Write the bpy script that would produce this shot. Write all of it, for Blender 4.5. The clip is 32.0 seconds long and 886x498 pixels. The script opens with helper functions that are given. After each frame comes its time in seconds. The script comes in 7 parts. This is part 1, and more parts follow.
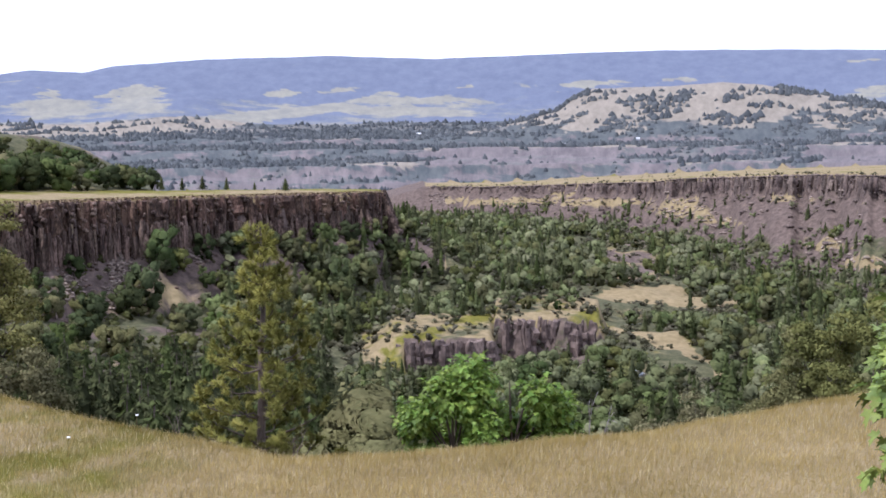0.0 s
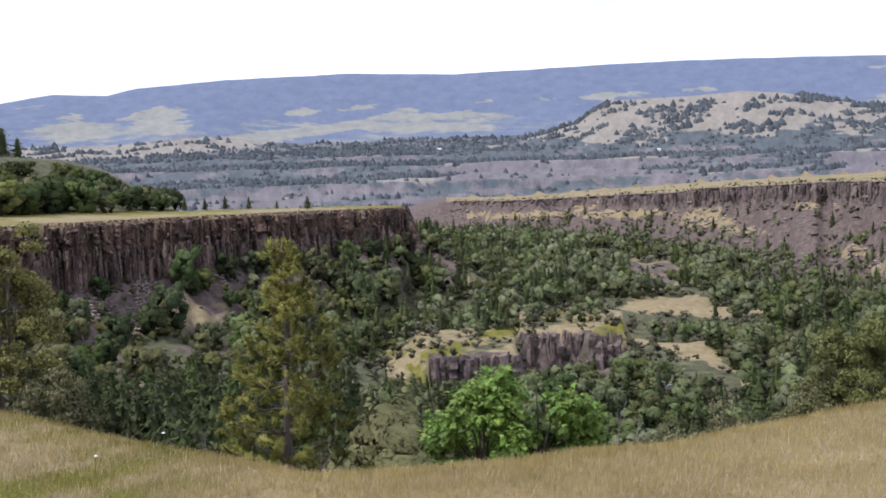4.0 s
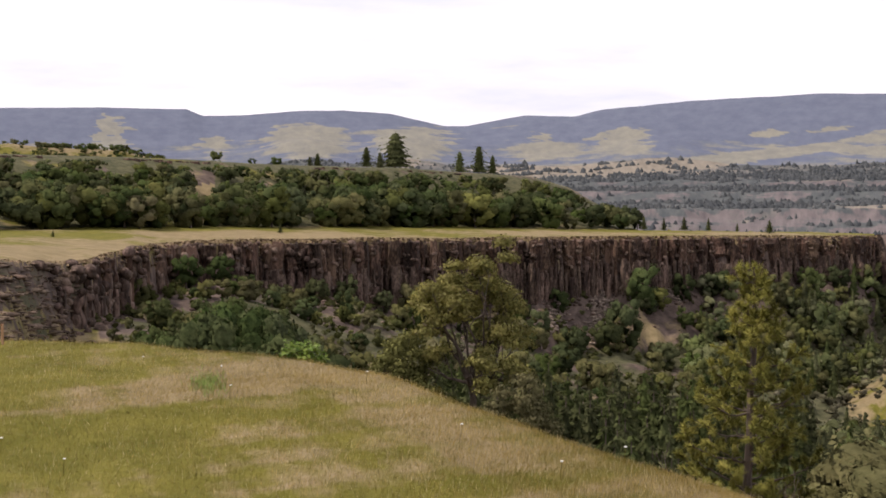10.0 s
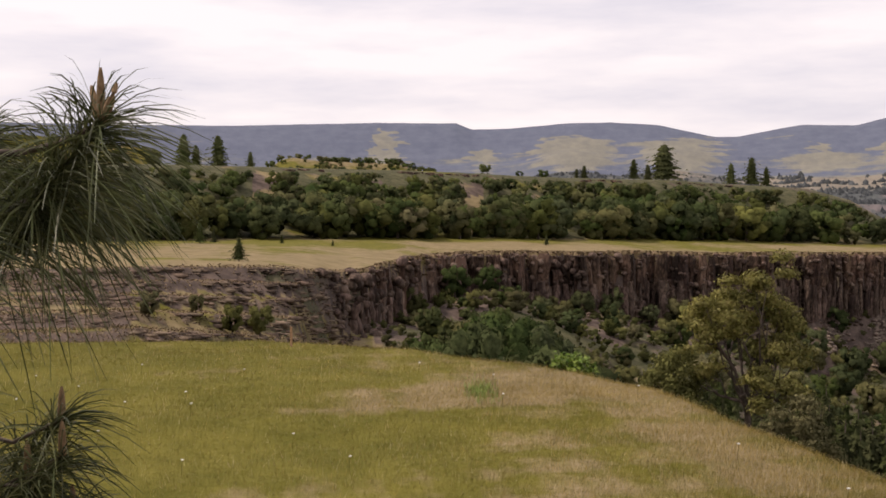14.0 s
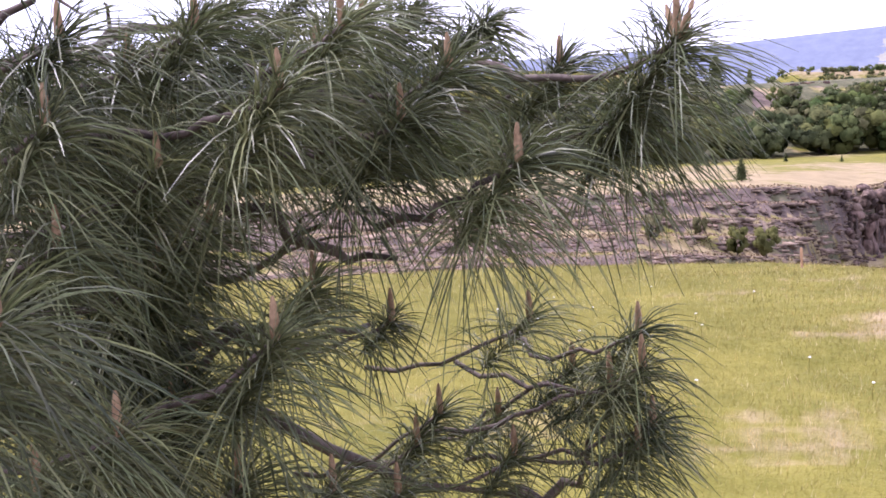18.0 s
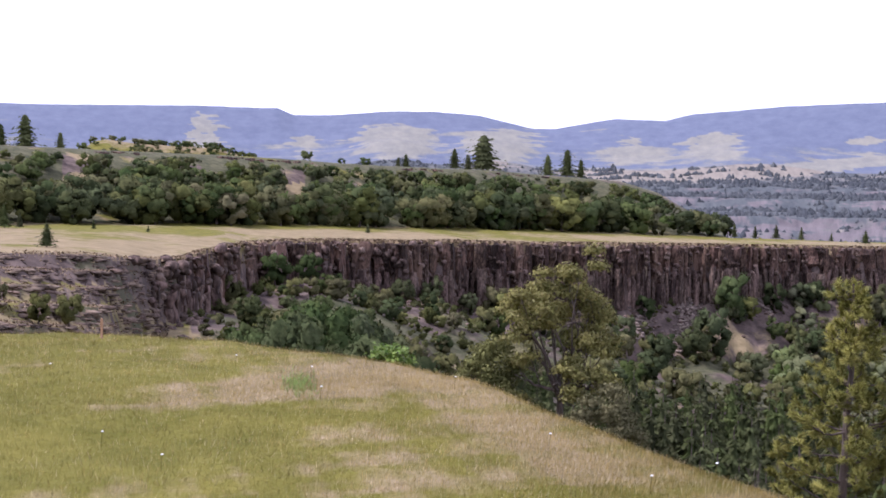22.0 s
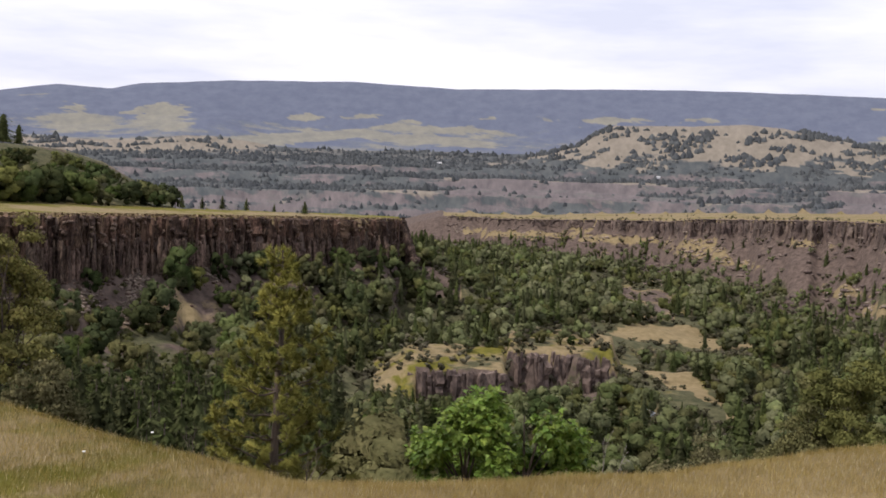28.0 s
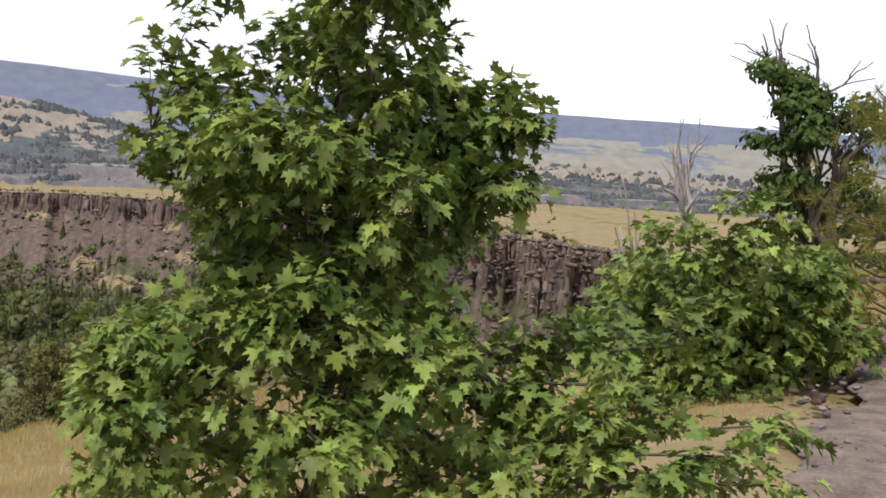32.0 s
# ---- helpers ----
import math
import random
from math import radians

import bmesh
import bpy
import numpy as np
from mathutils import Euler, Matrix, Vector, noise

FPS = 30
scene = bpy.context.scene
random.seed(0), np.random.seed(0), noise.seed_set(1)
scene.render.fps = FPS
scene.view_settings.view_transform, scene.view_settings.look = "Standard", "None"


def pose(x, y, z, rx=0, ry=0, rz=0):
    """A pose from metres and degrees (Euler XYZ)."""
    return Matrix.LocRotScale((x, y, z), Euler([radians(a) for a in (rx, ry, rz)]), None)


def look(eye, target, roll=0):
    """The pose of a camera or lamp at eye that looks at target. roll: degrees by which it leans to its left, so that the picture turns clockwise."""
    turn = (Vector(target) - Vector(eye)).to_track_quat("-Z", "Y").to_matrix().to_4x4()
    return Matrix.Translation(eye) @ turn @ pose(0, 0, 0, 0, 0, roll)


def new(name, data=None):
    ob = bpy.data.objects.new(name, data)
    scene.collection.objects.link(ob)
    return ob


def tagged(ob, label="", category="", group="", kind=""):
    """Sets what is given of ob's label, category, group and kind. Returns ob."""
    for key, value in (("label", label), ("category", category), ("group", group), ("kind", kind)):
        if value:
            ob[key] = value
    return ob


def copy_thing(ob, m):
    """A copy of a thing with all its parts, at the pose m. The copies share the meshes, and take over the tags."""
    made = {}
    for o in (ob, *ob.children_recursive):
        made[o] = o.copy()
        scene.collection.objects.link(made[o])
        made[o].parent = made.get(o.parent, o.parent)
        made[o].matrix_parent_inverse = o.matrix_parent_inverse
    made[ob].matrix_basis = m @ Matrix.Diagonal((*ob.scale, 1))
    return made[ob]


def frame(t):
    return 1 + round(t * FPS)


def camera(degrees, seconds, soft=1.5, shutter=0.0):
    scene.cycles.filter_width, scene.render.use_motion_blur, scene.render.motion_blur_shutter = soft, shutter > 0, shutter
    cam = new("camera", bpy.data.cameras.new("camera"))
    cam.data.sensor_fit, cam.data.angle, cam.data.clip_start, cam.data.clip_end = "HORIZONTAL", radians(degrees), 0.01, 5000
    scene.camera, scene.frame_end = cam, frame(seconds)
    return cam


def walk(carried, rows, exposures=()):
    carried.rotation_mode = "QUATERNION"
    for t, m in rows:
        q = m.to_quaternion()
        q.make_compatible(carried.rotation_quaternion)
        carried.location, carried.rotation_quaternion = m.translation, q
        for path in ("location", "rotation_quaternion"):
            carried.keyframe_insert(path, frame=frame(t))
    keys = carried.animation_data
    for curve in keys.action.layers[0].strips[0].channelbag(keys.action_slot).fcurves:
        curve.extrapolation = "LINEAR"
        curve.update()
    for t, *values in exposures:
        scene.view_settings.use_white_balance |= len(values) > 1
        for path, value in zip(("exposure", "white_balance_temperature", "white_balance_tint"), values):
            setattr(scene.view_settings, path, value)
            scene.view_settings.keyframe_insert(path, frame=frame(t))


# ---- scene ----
EYE = 1.6
LENS = 43.58
ROWS = (
    (0, 0.077, 0.044, 0.021, 0.01, -5.30, -0.55),
    (0.5, 0.075, 0.029, 0.005, 0.28, -5.11, -0.86),
    (1, 0.081, 0.029, 0.005, 0.16, -5.07, -0.87),
    (1.5, 0.078, 0.036, 0.010, 0.17, -4.64, -1.09),
    (2, 0.068, 0.053, 0.012, 0.24, -4.44, -1.08),
    (2.5, 0.061, 0.058, -0.005, 0.06, -3.97, -1.20),
    (4.5, 0.041, 0.159, -0.060, 2.33, -4.57, -2.26),
    (5, 0.015, 0.149, -0.071, 4.81, -4.18, -2.06),
    (5.5, -0.013, 0.165, -0.060, 7.81, -3.96, -1.87),
    (6, -0.045, 0.150, -0.061, 11.10, -3.98, -1.76),
    (6.5, -0.063, 0.150, -0.057, 13.44, -3.48, -1.38),
    (7, -0.072, 0.116, -0.060, 15.32, -3.02, -1.42),
    (7.5, -0.079, 0.061, -0.066, 17.19, -4.29, -1.03),
    (8, -0.113, 0.045, -0.035, 19.53, -3.76, -0.77),
    (8.5, -0.130, 0.040, -0.032, 20.83, -3.87, -0.51),
    (9, -0.146, 0.033, -0.026, 21.92, -3.39, -0.16),
    (9.5, -0.137, 0.005, -0.043, 23.07, -3.01, -0.30),
    (10, -0.166, -0.012, -0.039, 24.45, -3.03, -0.22),
    (10.5, -0.179, -0.017, -0.046, 26.19, -3.13, 0.17),
    (11, -0.200, -0.029, -0.049, 27.50, -3.61, -0.26),
    (11.5, -0.207, -0.037, -0.058, 28.80, -3.34, -0.26),
    (12, -0.215, -0.042, -0.057, 29.40, -3.70, -0.18),
    (12.5, -0.214, -0.065, -0.047, 31.01, -3.24, -0.71),
    (13, -0.223, -0.093, -0.034, 32.26, -3.46, -0.95),
    (13.5, -0.252, -0.144, -0.001, 34.74, -2.85, -0.61),
    (14, -0.256, -0.213, -0.035, 38.09, -2.36, -0.08),
    (14.5, -0.287, -0.222, -0.032, 41.37, -2.06, 0.02),
    (15, -0.300, -0.240, -0.030, 45.63, -2.29, -0.76),
    (15.5, -0.309, -0.259, -0.033, 51.00, -3.18, -1.93),
    (17.5, -0.336, -0.303, -0.045, 63.71, -5.95, -3.54),
    (18, -0.333, -0.307, -0.044, 63.73, -5.49, -3.71),
    (18.5, -0.338, -0.297, -0.041, 61.77, -6.48, -2.38),
    (19, -0.330, -0.275, -0.039, 57.86, -6.30, -1.84),
    (19.5, -0.307, -0.244, -0.036, 50.01, -6.42, -0.38),
    (20, -0.288, -0.209, -0.044, 42.84, -7.08, -0.54),
    (20.5, -0.283, -0.186, -0.043, 38.03, -7.32, -0.59),
    (21, -0.255, -0.155, 0.011, 34.04, -7.30, 0.21),
    (21.5, -0.236, -0.133, 0.025, 31.06, -6.78, 0.29),
    (22, -0.251, -0.142, 0.079, 28.87, -2.96, 0.86),
    (22.5, -0.234, -0.095, 0.095, 26.12, -2.78, 0.55),
    (23, -0.207, -0.085, 0.120, 22.40, -2.68, 0.40),
    (23.5, -0.193, -0.084, 0.126, 19.62, -2.43, 0.87),
    (24, -0.175, -0.087, 0.113, 17.86, -2.71, 0.94),
    (24.5, -0.164, -0.062, 0.129, 16.82, -2.28, 0.62),
    (25, -0.119, -0.053, 0.107, 14.15, -2.73, 0.5),
    (25.5, -0.091, -0.014, 0.110, 10.84, -3.10, 0.28),
    (26, -0.074, 0.005, 0.100, 7.54, -3.15, 0.76),
    (26.5, -0.042, 0.021, 0.102, 4.45, -3.30, 1.36),
    (28.5, -0.017, -0.006, 0.030, -2.54, -3.96, 2.52),
    (29, 0.057, -0.010, 0.045, -8.60, -3.95, 3.44),
    (29.5, 0.107, 0.008, 0.047, -14.61, -2.97, 3.62),
    (30, 0.139, 0.006, 0.048, -18.87, -3.17, 3.63),
    (30.5, 0.168, -0.007, 0.046, -23.48, -2.76, 3.72),
    (31, 0.195, -0.028, 0.042, -27.67, -2.51, 3.80),
    (31.5, 0.236, -0.047, 0.041, -32.64, -3.03, 3.74),
    (32, 0.279, -0.057, 0.034, -37.21, -3.27, 3.71),
)
EXPOSURES = ((0, 0.61, 5380, 20), (2.5, 0.56, 5380, 18), (6, 0.16, 5600, 16), (9, 0.06, 6400, 18), (13, -0.06, 6900, 20), (15.5, -0.3, 7000, 22), (17.5, 1.32, 5750, 36), (19, 1.34, 5450, 37), (20.5, 1.06, 5300, 38),
             (21.6, 0.88, 5500, 36), (22, 0.58, 5450, 30), (22.6, 0.08, 6000, 20), (26.5, -0.12, 6600, 19), (29, 0.04, 6050, 15), (32, 0.28, 6200, 14))
cam = camera(LENS, 32.0, soft=1.7)
walk(cam, [(t, pose(x, y, EYE + z, 90 + pitch, 0, yaw) @ pose(0, 0, 0, 0, 0, roll)) for t, x, y, z, yaw, pitch, roll in ROWS], EXPOSURES)

# ---- world and sun ----
SUN_AZ, SUN_EL = 112.0, 58.0      # degrees, to the left of the first view
world = bpy.data.worlds.new("sky")
scene.world = world
world.use_nodes = True
wn, wl = world.node_tree.nodes, world.node_tree.links
wn.clear()
w_out = wn.new("ShaderNodeOutputWorld")
w_bg = wn.new("ShaderNodeBackground")
w_bg2 = wn.new("ShaderNodeBackground")
w_add = wn.new("ShaderNodeMixShader")
w_sky = wn.new("ShaderNodeTexSky")
w_sky.sky_type = "NISHITA"
w_sky.sun_disc = False
w_sky.sun_elevation = radians(SUN_EL)
w_sky.sun_rotation = radians(-SUN_AZ)
w_sky.dust_density = 3.0
w_bg.inputs["Strength"].default_value = 0.12
w_co = wn.new("ShaderNodeTexCoord")
w_map = wn.new("ShaderNodeMapping")
w_map.inputs["Scale"].default_value = (1.6, 1.6, 9.0)
w_noise = wn.new("ShaderNodeTexNoise")
w_noise.inputs["Scale"].default_value = 1.9
w_noise.inputs["Detail"].default_value = 6.0
w_noise.inputs["Roughness"].default_value = 0.55
w_ramp = wn.new("ShaderNodeValToRGB")
w_ramp.color_ramp.elements[0].position = 0.36
w_ramp.color_ramp.elements[0].color = (0.74, 0.76, 0.84, 1)
w_ramp.color_ramp.elements[1].position = 0.58
w_ramp.color_ramp.elements[1].color = (1.0, 0.99, 1.0, 1)
w_add.inputs[0].default_value = 0.85       # thin bright cloud over most of the sky
wl.new(w_co.outputs["Generated"], w_map.inputs["Vector"])
wl.new(w_map.outputs["Vector"], w_noise.inputs["Vector"])
wl.new(w_noise.outputs["Fac"], w_ramp.inputs["Fac"])
wl.new(w_ramp.outputs["Color"], w_bg2.inputs["Color"])
# haze makes the cloud brighter towards the horizon than overhead
w_sep = wn.new("ShaderNodeSeparateXYZ")
w_fall = wn.new("ShaderNodeMapRange")
w_fall.interpolation_type = "SMOOTHSTEP"
w_fall.inputs["From Min"].default_value, w_fall.inputs["From Max"].default_value = 0.2, 1.0
w_fall.inputs["To Min"].default_value, w_fall.inputs["To Max"].default_value = 1.24, 0.8
wl.new(w_co.outputs["Generated"], w_sep.inputs[0])
wl.new(w_sep.outputs["Z"], w_fall.inputs["Value"])
wl.new(w_fall.outputs[0], w_bg2.inputs["Strength"])
wl.new(w_sky.outputs["Color"], w_bg.inputs["Color"])
wl.new(w_bg.outputs[0], w_add.inputs[1])
wl.new(w_bg2.outputs[0], w_add.inputs[2])
wl.new(w_add.outputs[0], w_out.inputs["Surface"])
sun = new("sun", bpy.data.lights.new("sun", "SUN"))
sun.data.energy = 3.1
sun.data.angle = radians(4.0)
sun.data.color = (1.0, 0.93, 0.82)
_a, _e = radians(SUN_AZ), radians(SUN_EL)
sun.matrix_world = look((-math.sin(_a) * math.cos(_e) * 100, math.cos(_a) * math.cos(_e) * 100, math.sin(_e) * 100), (0, 0, 0))

# ---- materials ----
def material(name, colours, scale=1.0, detail=4.0, rough=0.85, spread=(0.35, 0.65), bump=0.3, bump_scale=None, bump_dist=0.02,
             island=0.0, object_random=0.0, coord="Object", fine=0.0, translucent=0.0, stretch=None, spec=0.3, tree=0.0):
    """Two-scale noise between the colours, with optional variation from piece to piece."""
    m = bpy.data.materials.new(name)
    m.use_nodes = True
    n, l = m.node_tree.nodes, m.node_tree.links
    b = n["Principled BSDF"]
    b.inputs["Roughness"].default_value = rough
    b.inputs["Specular IOR Level"].default_value = spec
    tc = n.new("ShaderNodeTexCoord")
    vec = n.new("ShaderNodeNewGeometry").outputs["Position"] if coord == "World" else tc.outputs[coord]
    if stretch:
        mp = n.new("ShaderNodeMapping")
        mp.inputs["Scale"].default_value = stretch
        l.new(vec, mp.inputs["Vector"])
        vec = mp.outputs["Vector"]
    tx = n.new("ShaderNodeTexNoise")
    tx.inputs["Scale"].default_value = scale
    tx.inputs["Detail"].default_value = detail
    tx.inputs["Roughness"].default_value = 0.62
    l.new(vec, tx.inputs["Vector"])
    rp = n.new("ShaderNodeValToRGB")
    k = len(colours)
    while len(rp.color_ramp.elements) < k:
        rp.color_ramp.elements.new(0.5)
    for i, c in enumerate(colours):
        rp.color_ramp.elements[i].position = spread[0] + (spread[1] - spread[0]) * i / max(1, k - 1)
        rp.color_ramp.elements[i].color = (*c, 1)
    fac = tx.outputs["Fac"]
    if fine:
        t2 = n.new("ShaderNodeTexNoise")
        t2.inputs["Scale"].default_value = scale * 11
        t2.inputs["Detail"].default_value = 3
        l.new(vec, t2.inputs["Vector"])
        mm = n.new("ShaderNodeMath")
        mm.operation = "MULTIPLY_ADD"
        mm.inputs[1].default_value = fine
        mm.inputs[2].default_value = -fine / 2
        l.new(t2.outputs["Fac"], mm.inputs[0])
        ad = n.new("ShaderNodeMath")
        l.new(fac, ad.inputs[0])
        l.new(mm.outputs[0], ad.inputs[1])
        fac = ad.outputs[0]
    l.new(fac, rp.inputs["Fac"])
    col = rp.outputs["Color"]
    if island or object_random:
        src = n.new("ShaderNodeNewGeometry").outputs["Random Per Island"] if island else n.new("ShaderNodeObjectInfo").outputs["Random"]
        amount = island or object_random
        mr = n.new("ShaderNodeMapRange")
        mr.inputs["To Min"].default_value = 1 - amount
        mr.inputs["To Max"].default_value = 1 + amount
        l.new(src, mr.inputs["Value"])
        hs = n.new("ShaderNodeHueSaturation")
        l.new(mr.outputs[0], hs.inputs["Value"])
        mh = n.new("ShaderNodeMapRange")
        mh.inputs["To Min"].default_value = 0.5 - amount * 0.045
        mh.inputs["To Max"].default_value = 0.5 + amount * 0.045
        wn_ = n.new("ShaderNodeTexWhiteNoise")
        wn_.noise_dimensions = "1D"
        l.new(src, wn_.inputs["W"])
        l.new(wn_.outputs["Value"], mh.inputs["Value"])
        l.new(mh.outputs[0], hs.inputs["Hue"])
        l.new(col, hs.inputs["Color"])
        col = hs.outputs["Color"]
    if tree:
        # from plant to plant: lighter and darker, yellower and bluer
        own = n.new("ShaderNodeAttribute")
        own.attribute_name = "tone"
        su = n.new("ShaderNodeMath")
        l.new(own.outputs["Fac"], su.inputs[0])
        l.new(n.new("ShaderNodeObjectInfo").outputs["Random"], su.inputs[1])
        fr = n.new("ShaderNodeMath")
        fr.operation = "FRACT"
        l.new(su.outputs[0], fr.inputs[0])
        wt = n.new("ShaderNodeTexWhiteNoise")
        wt.noise_dimensions = "1D"
        l.new(fr.outputs[0], wt.inputs["W"])
        hv = n.new("ShaderNodeHueSaturation")
        for src, name_, mid, wide in ((fr.outputs[0], "Value", 1.0, tree), (wt.outputs["Value"], "Hue", 0.503, tree * 0.06), (wt.outputs["Value"], "Saturation", 0.88, tree * 0.5)):
            mt = n.new("ShaderNodeMapRange")
            mt.inputs["To Min"].default_value, mt.inputs["To Max"].default_value = mid - wide, mid + wide
            l.new(src, mt.inputs["Value"])
            l.new(mt.outputs[0], hv.inputs[name_])
        l.new(col, hv.inputs["Color"])
        col = hv.outputs["Color"]
    l.new(col, b.inputs["Base Color"])
    if bump:
        bt = n.new("ShaderNodeTexNoise")
        bt.inputs["Scale"].default_value = bump_scale or scale * 6
        bt.inputs["Detail"].default_value = 5
        l.new(vec, bt.inputs["Vector"])
        bp = n.new("ShaderNodeBump")
        bp.inputs["Strength"].default_value = bump
        bp.inputs["Distance"].default_value = bump_dist
        l.new(bt.outputs["Fac"], bp.inputs["Height"])
        l.new(bp.outputs["Normal"], b.inputs["Normal"])
    if translucent:
        tr = n.new("ShaderNodeBsdfTranslucent")
        l.new(col, tr.inputs["Color"])
        mx = n.new("ShaderNodeMixShader")
        mx.inputs[0].default_value = translucent
        l.new(b.outputs[0], mx.inputs[1])
        l.new(tr.outputs[0], mx.inputs[2])
        l.new(mx.outputs[0], n["Material Output"].inputs["Surface"])
    return m


def cover_material(name, layers, base, noise_scale, rough=0.95, bump=0.4, bump_scale=1.0, bump_dist=0.3, edge=0.35, plan=False):
    """Ground that mixes three covers by the colour attribute 'cover', each border broken up by noise.
    base and every layer: two colours between which fine noise runs."""
    m = bpy.data.materials.new(name)
    m.use_nodes = True
    n, l = m.node_tree.nodes, m.node_tree.links
    b = n["Principled BSDF"]
    b.inputs["Roughness"].default_value = rough
    b.inputs["Specular IOR Level"].default_value = 0.1
    at = n.new("ShaderNodeAttribute")
    at.attribute_name = "cover"
    sp = n.new("ShaderNodeSeparateColor")
    l.new(at.outputs["Color"], sp.inputs[0])
    where = n.new("ShaderNodeTexCoord").outputs["Object"]
    if plan:
        pl = n.new("ShaderNodeAttribute")
        pl.attribute_name = "plan"
        where = pl.outputs["Vector"]

    def noisy(scale, detail=5.0):
        t = n.new("ShaderNodeTexNoise")
        t.inputs["Scale"].default_value = scale
        t.inputs["Detail"].default_value = detail
        t.inputs["Roughness"].default_value = 0.68
        l.new(where, t.inputs["Vector"])
        return t.outputs["Fac"]

    def pair(c, fac):
        r = n.new("ShaderNodeValToRGB")
        r.color_ramp.elements[0].position, r.color_ramp.elements[1].position = 0.36, 0.64
        r.color_ramp.elements[0].color, r.color_ramp.elements[1].color = (*c[0], 1), (*c[1], 1)
        l.new(fac, r.inputs["Fac"])
        return r.outputs["Color"]

    fine = noisy(noise_scale)
    col = pair(base, fine)
    for i, c in enumerate(layers):
        brk = noisy(noise_scale * (0.5 + 0.3 * i), 6.0)
        ad = n.new("ShaderNodeMath")
        ad.operation = "MULTIPLY_ADD"
        l.new(brk, ad.inputs[0])
        ad.inputs[1].default_value = edge * 2
        ad.inputs[2].default_value = -edge
        su = n.new("ShaderNodeMath")
        l.new(sp.outputs[i], su.inputs[0])
        l.new(ad.outputs[0], su.inputs[1])
        mr = n.new("ShaderNodeMapRange")
        mr.inputs["From Min"].default_value, mr.inputs["From Max"].default_value = 0.4, 0.6
        l.new(su.outputs[0], mr.inputs["Value"])
        mx = n.new("ShaderNodeMix")
        mx.data_type = "RGBA"
        l.new(mr.outputs[0], mx.inputs["Factor"])
        l.new(col, mx.inputs["A"])
        l.new(pair(c, fine), mx.inputs["B"])
        col = mx.outputs["Result"]
    l.new(col, b.inputs["Base Color"])
    bp = n.new("ShaderNodeBump")
    bp.inputs["Strength"].default_value, bp.inputs["Distance"].default_value = bump, bump_dist
    l.new(noisy(bump_scale), bp.inputs["Height"])
    l.new(bp.outputs["Normal"], b.inputs["Normal"])
    return m


# layers: dry grass, bare rock and scree, undergrowth
M_GROUND = cover_material("ground_cover", [((0.186, 0.145, 0.074), (0.266, 0.208, 0.114)), ((0.07, 0.053, 0.045), (0.152, 0.114, 0.093)), ((0.048, 0.053, 0.026), (0.115, 0.108, 0.058))],
                          ((0.104, 0.1, 0.016), (0.168, 0.15, 0.03)), 0.55, bump_scale=1.5, bump_dist=0.25)
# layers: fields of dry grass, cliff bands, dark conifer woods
# terrace colours are lifted and greyed to stand in for haze
M_TERRACE = cover_material("far_terraces_hazed", [((0.185, 0.163, 0.13), (0.255, 0.224, 0.18)), ((0.108, 0.095, 0.097), (0.172, 0.148, 0.145)), ((0.064, 0.073, 0.077), (0.1, 0.108, 0.106))],
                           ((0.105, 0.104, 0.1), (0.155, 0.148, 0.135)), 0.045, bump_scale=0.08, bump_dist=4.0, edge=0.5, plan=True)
# the blue haze of distance is put into all four covers here
M_FAR = cover_material("far_hills_hazed", [((0.182, 0.18, 0.16), (0.236, 0.228, 0.187)), ((0.12, 0.115, 0.13), (0.18, 0.165, 0.175)), ((0.106, 0.122, 0.172), (0.132, 0.15, 0.2))],
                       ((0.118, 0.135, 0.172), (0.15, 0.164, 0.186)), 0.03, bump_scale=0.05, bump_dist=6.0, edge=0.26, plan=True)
M_GRAVEL = material("gravel", [(0.092, 0.068, 0.056), (0.14, 0.107, 0.087), (0.195, 0.154, 0.128)], scale=3.0, fine=0.5, bump=0.6, bump_scale=45, bump_dist=0.012)
M_BASALT = material("basalt", [(0.024, 0.0142, 0.0095), (0.068, 0.04, 0.0272), (0.165, 0.102, 0.069)], scale=0.3, fine=0.7, bump=0.8, bump_scale=1.6, bump_dist=0.4, object_random=0.2, stretch=(1, 1, 0.45), coord="World")
M_BASALT_ISL = material("basalt_joined", [(0.038, 0.024, 0.0178), (0.09, 0.06, 0.045), (0.205, 0.143, 0.108)], scale=0.3, fine=0.7, bump=0.8, bump_scale=1.6, bump_dist=0.4, island=0.22, stretch=(1, 1, 0.45), coord="World")
# brown rim rock, paler and flatter than basalt; valley haze is in the colour
M_RIMROCK = material("hazy_rim_rock", [(0.062, 0.046, 0.04), (0.118, 0.088, 0.074), (0.205, 0.155, 0.125)], scale=0.2, fine=0.6, bump=0.7, bump_scale=1.2, bump_dist=0.4, island=0.18, stretch=(1, 1, 0.6), coord="World")
M_LEDGE = material("ledge_rock", [(0.06, 0.041, 0.03), (0.132, 0.094, 0.067), (0.225, 0.163, 0.112)], scale=0.35, fine=0.6, bump=0.6, bump_scale=2.5, bump_dist=0.15, island=0.25, coord="World")
M_BARK = material("bark", [(0.045, 0.034, 0.026), (0.13, 0.10, 0.08)], scale=6, fine=0.4, bump=0.8, bump_scale=30, bump_dist=0.02, stretch=(1, 1, 0.25))
M_DEADWOOD = material("bleached_wood", [(0.16, 0.14, 0.13), (0.36, 0.33, 0.31)], scale=5, fine=0.4, bump=0.5, bump_scale=25, stretch=(1, 1, 0.3))
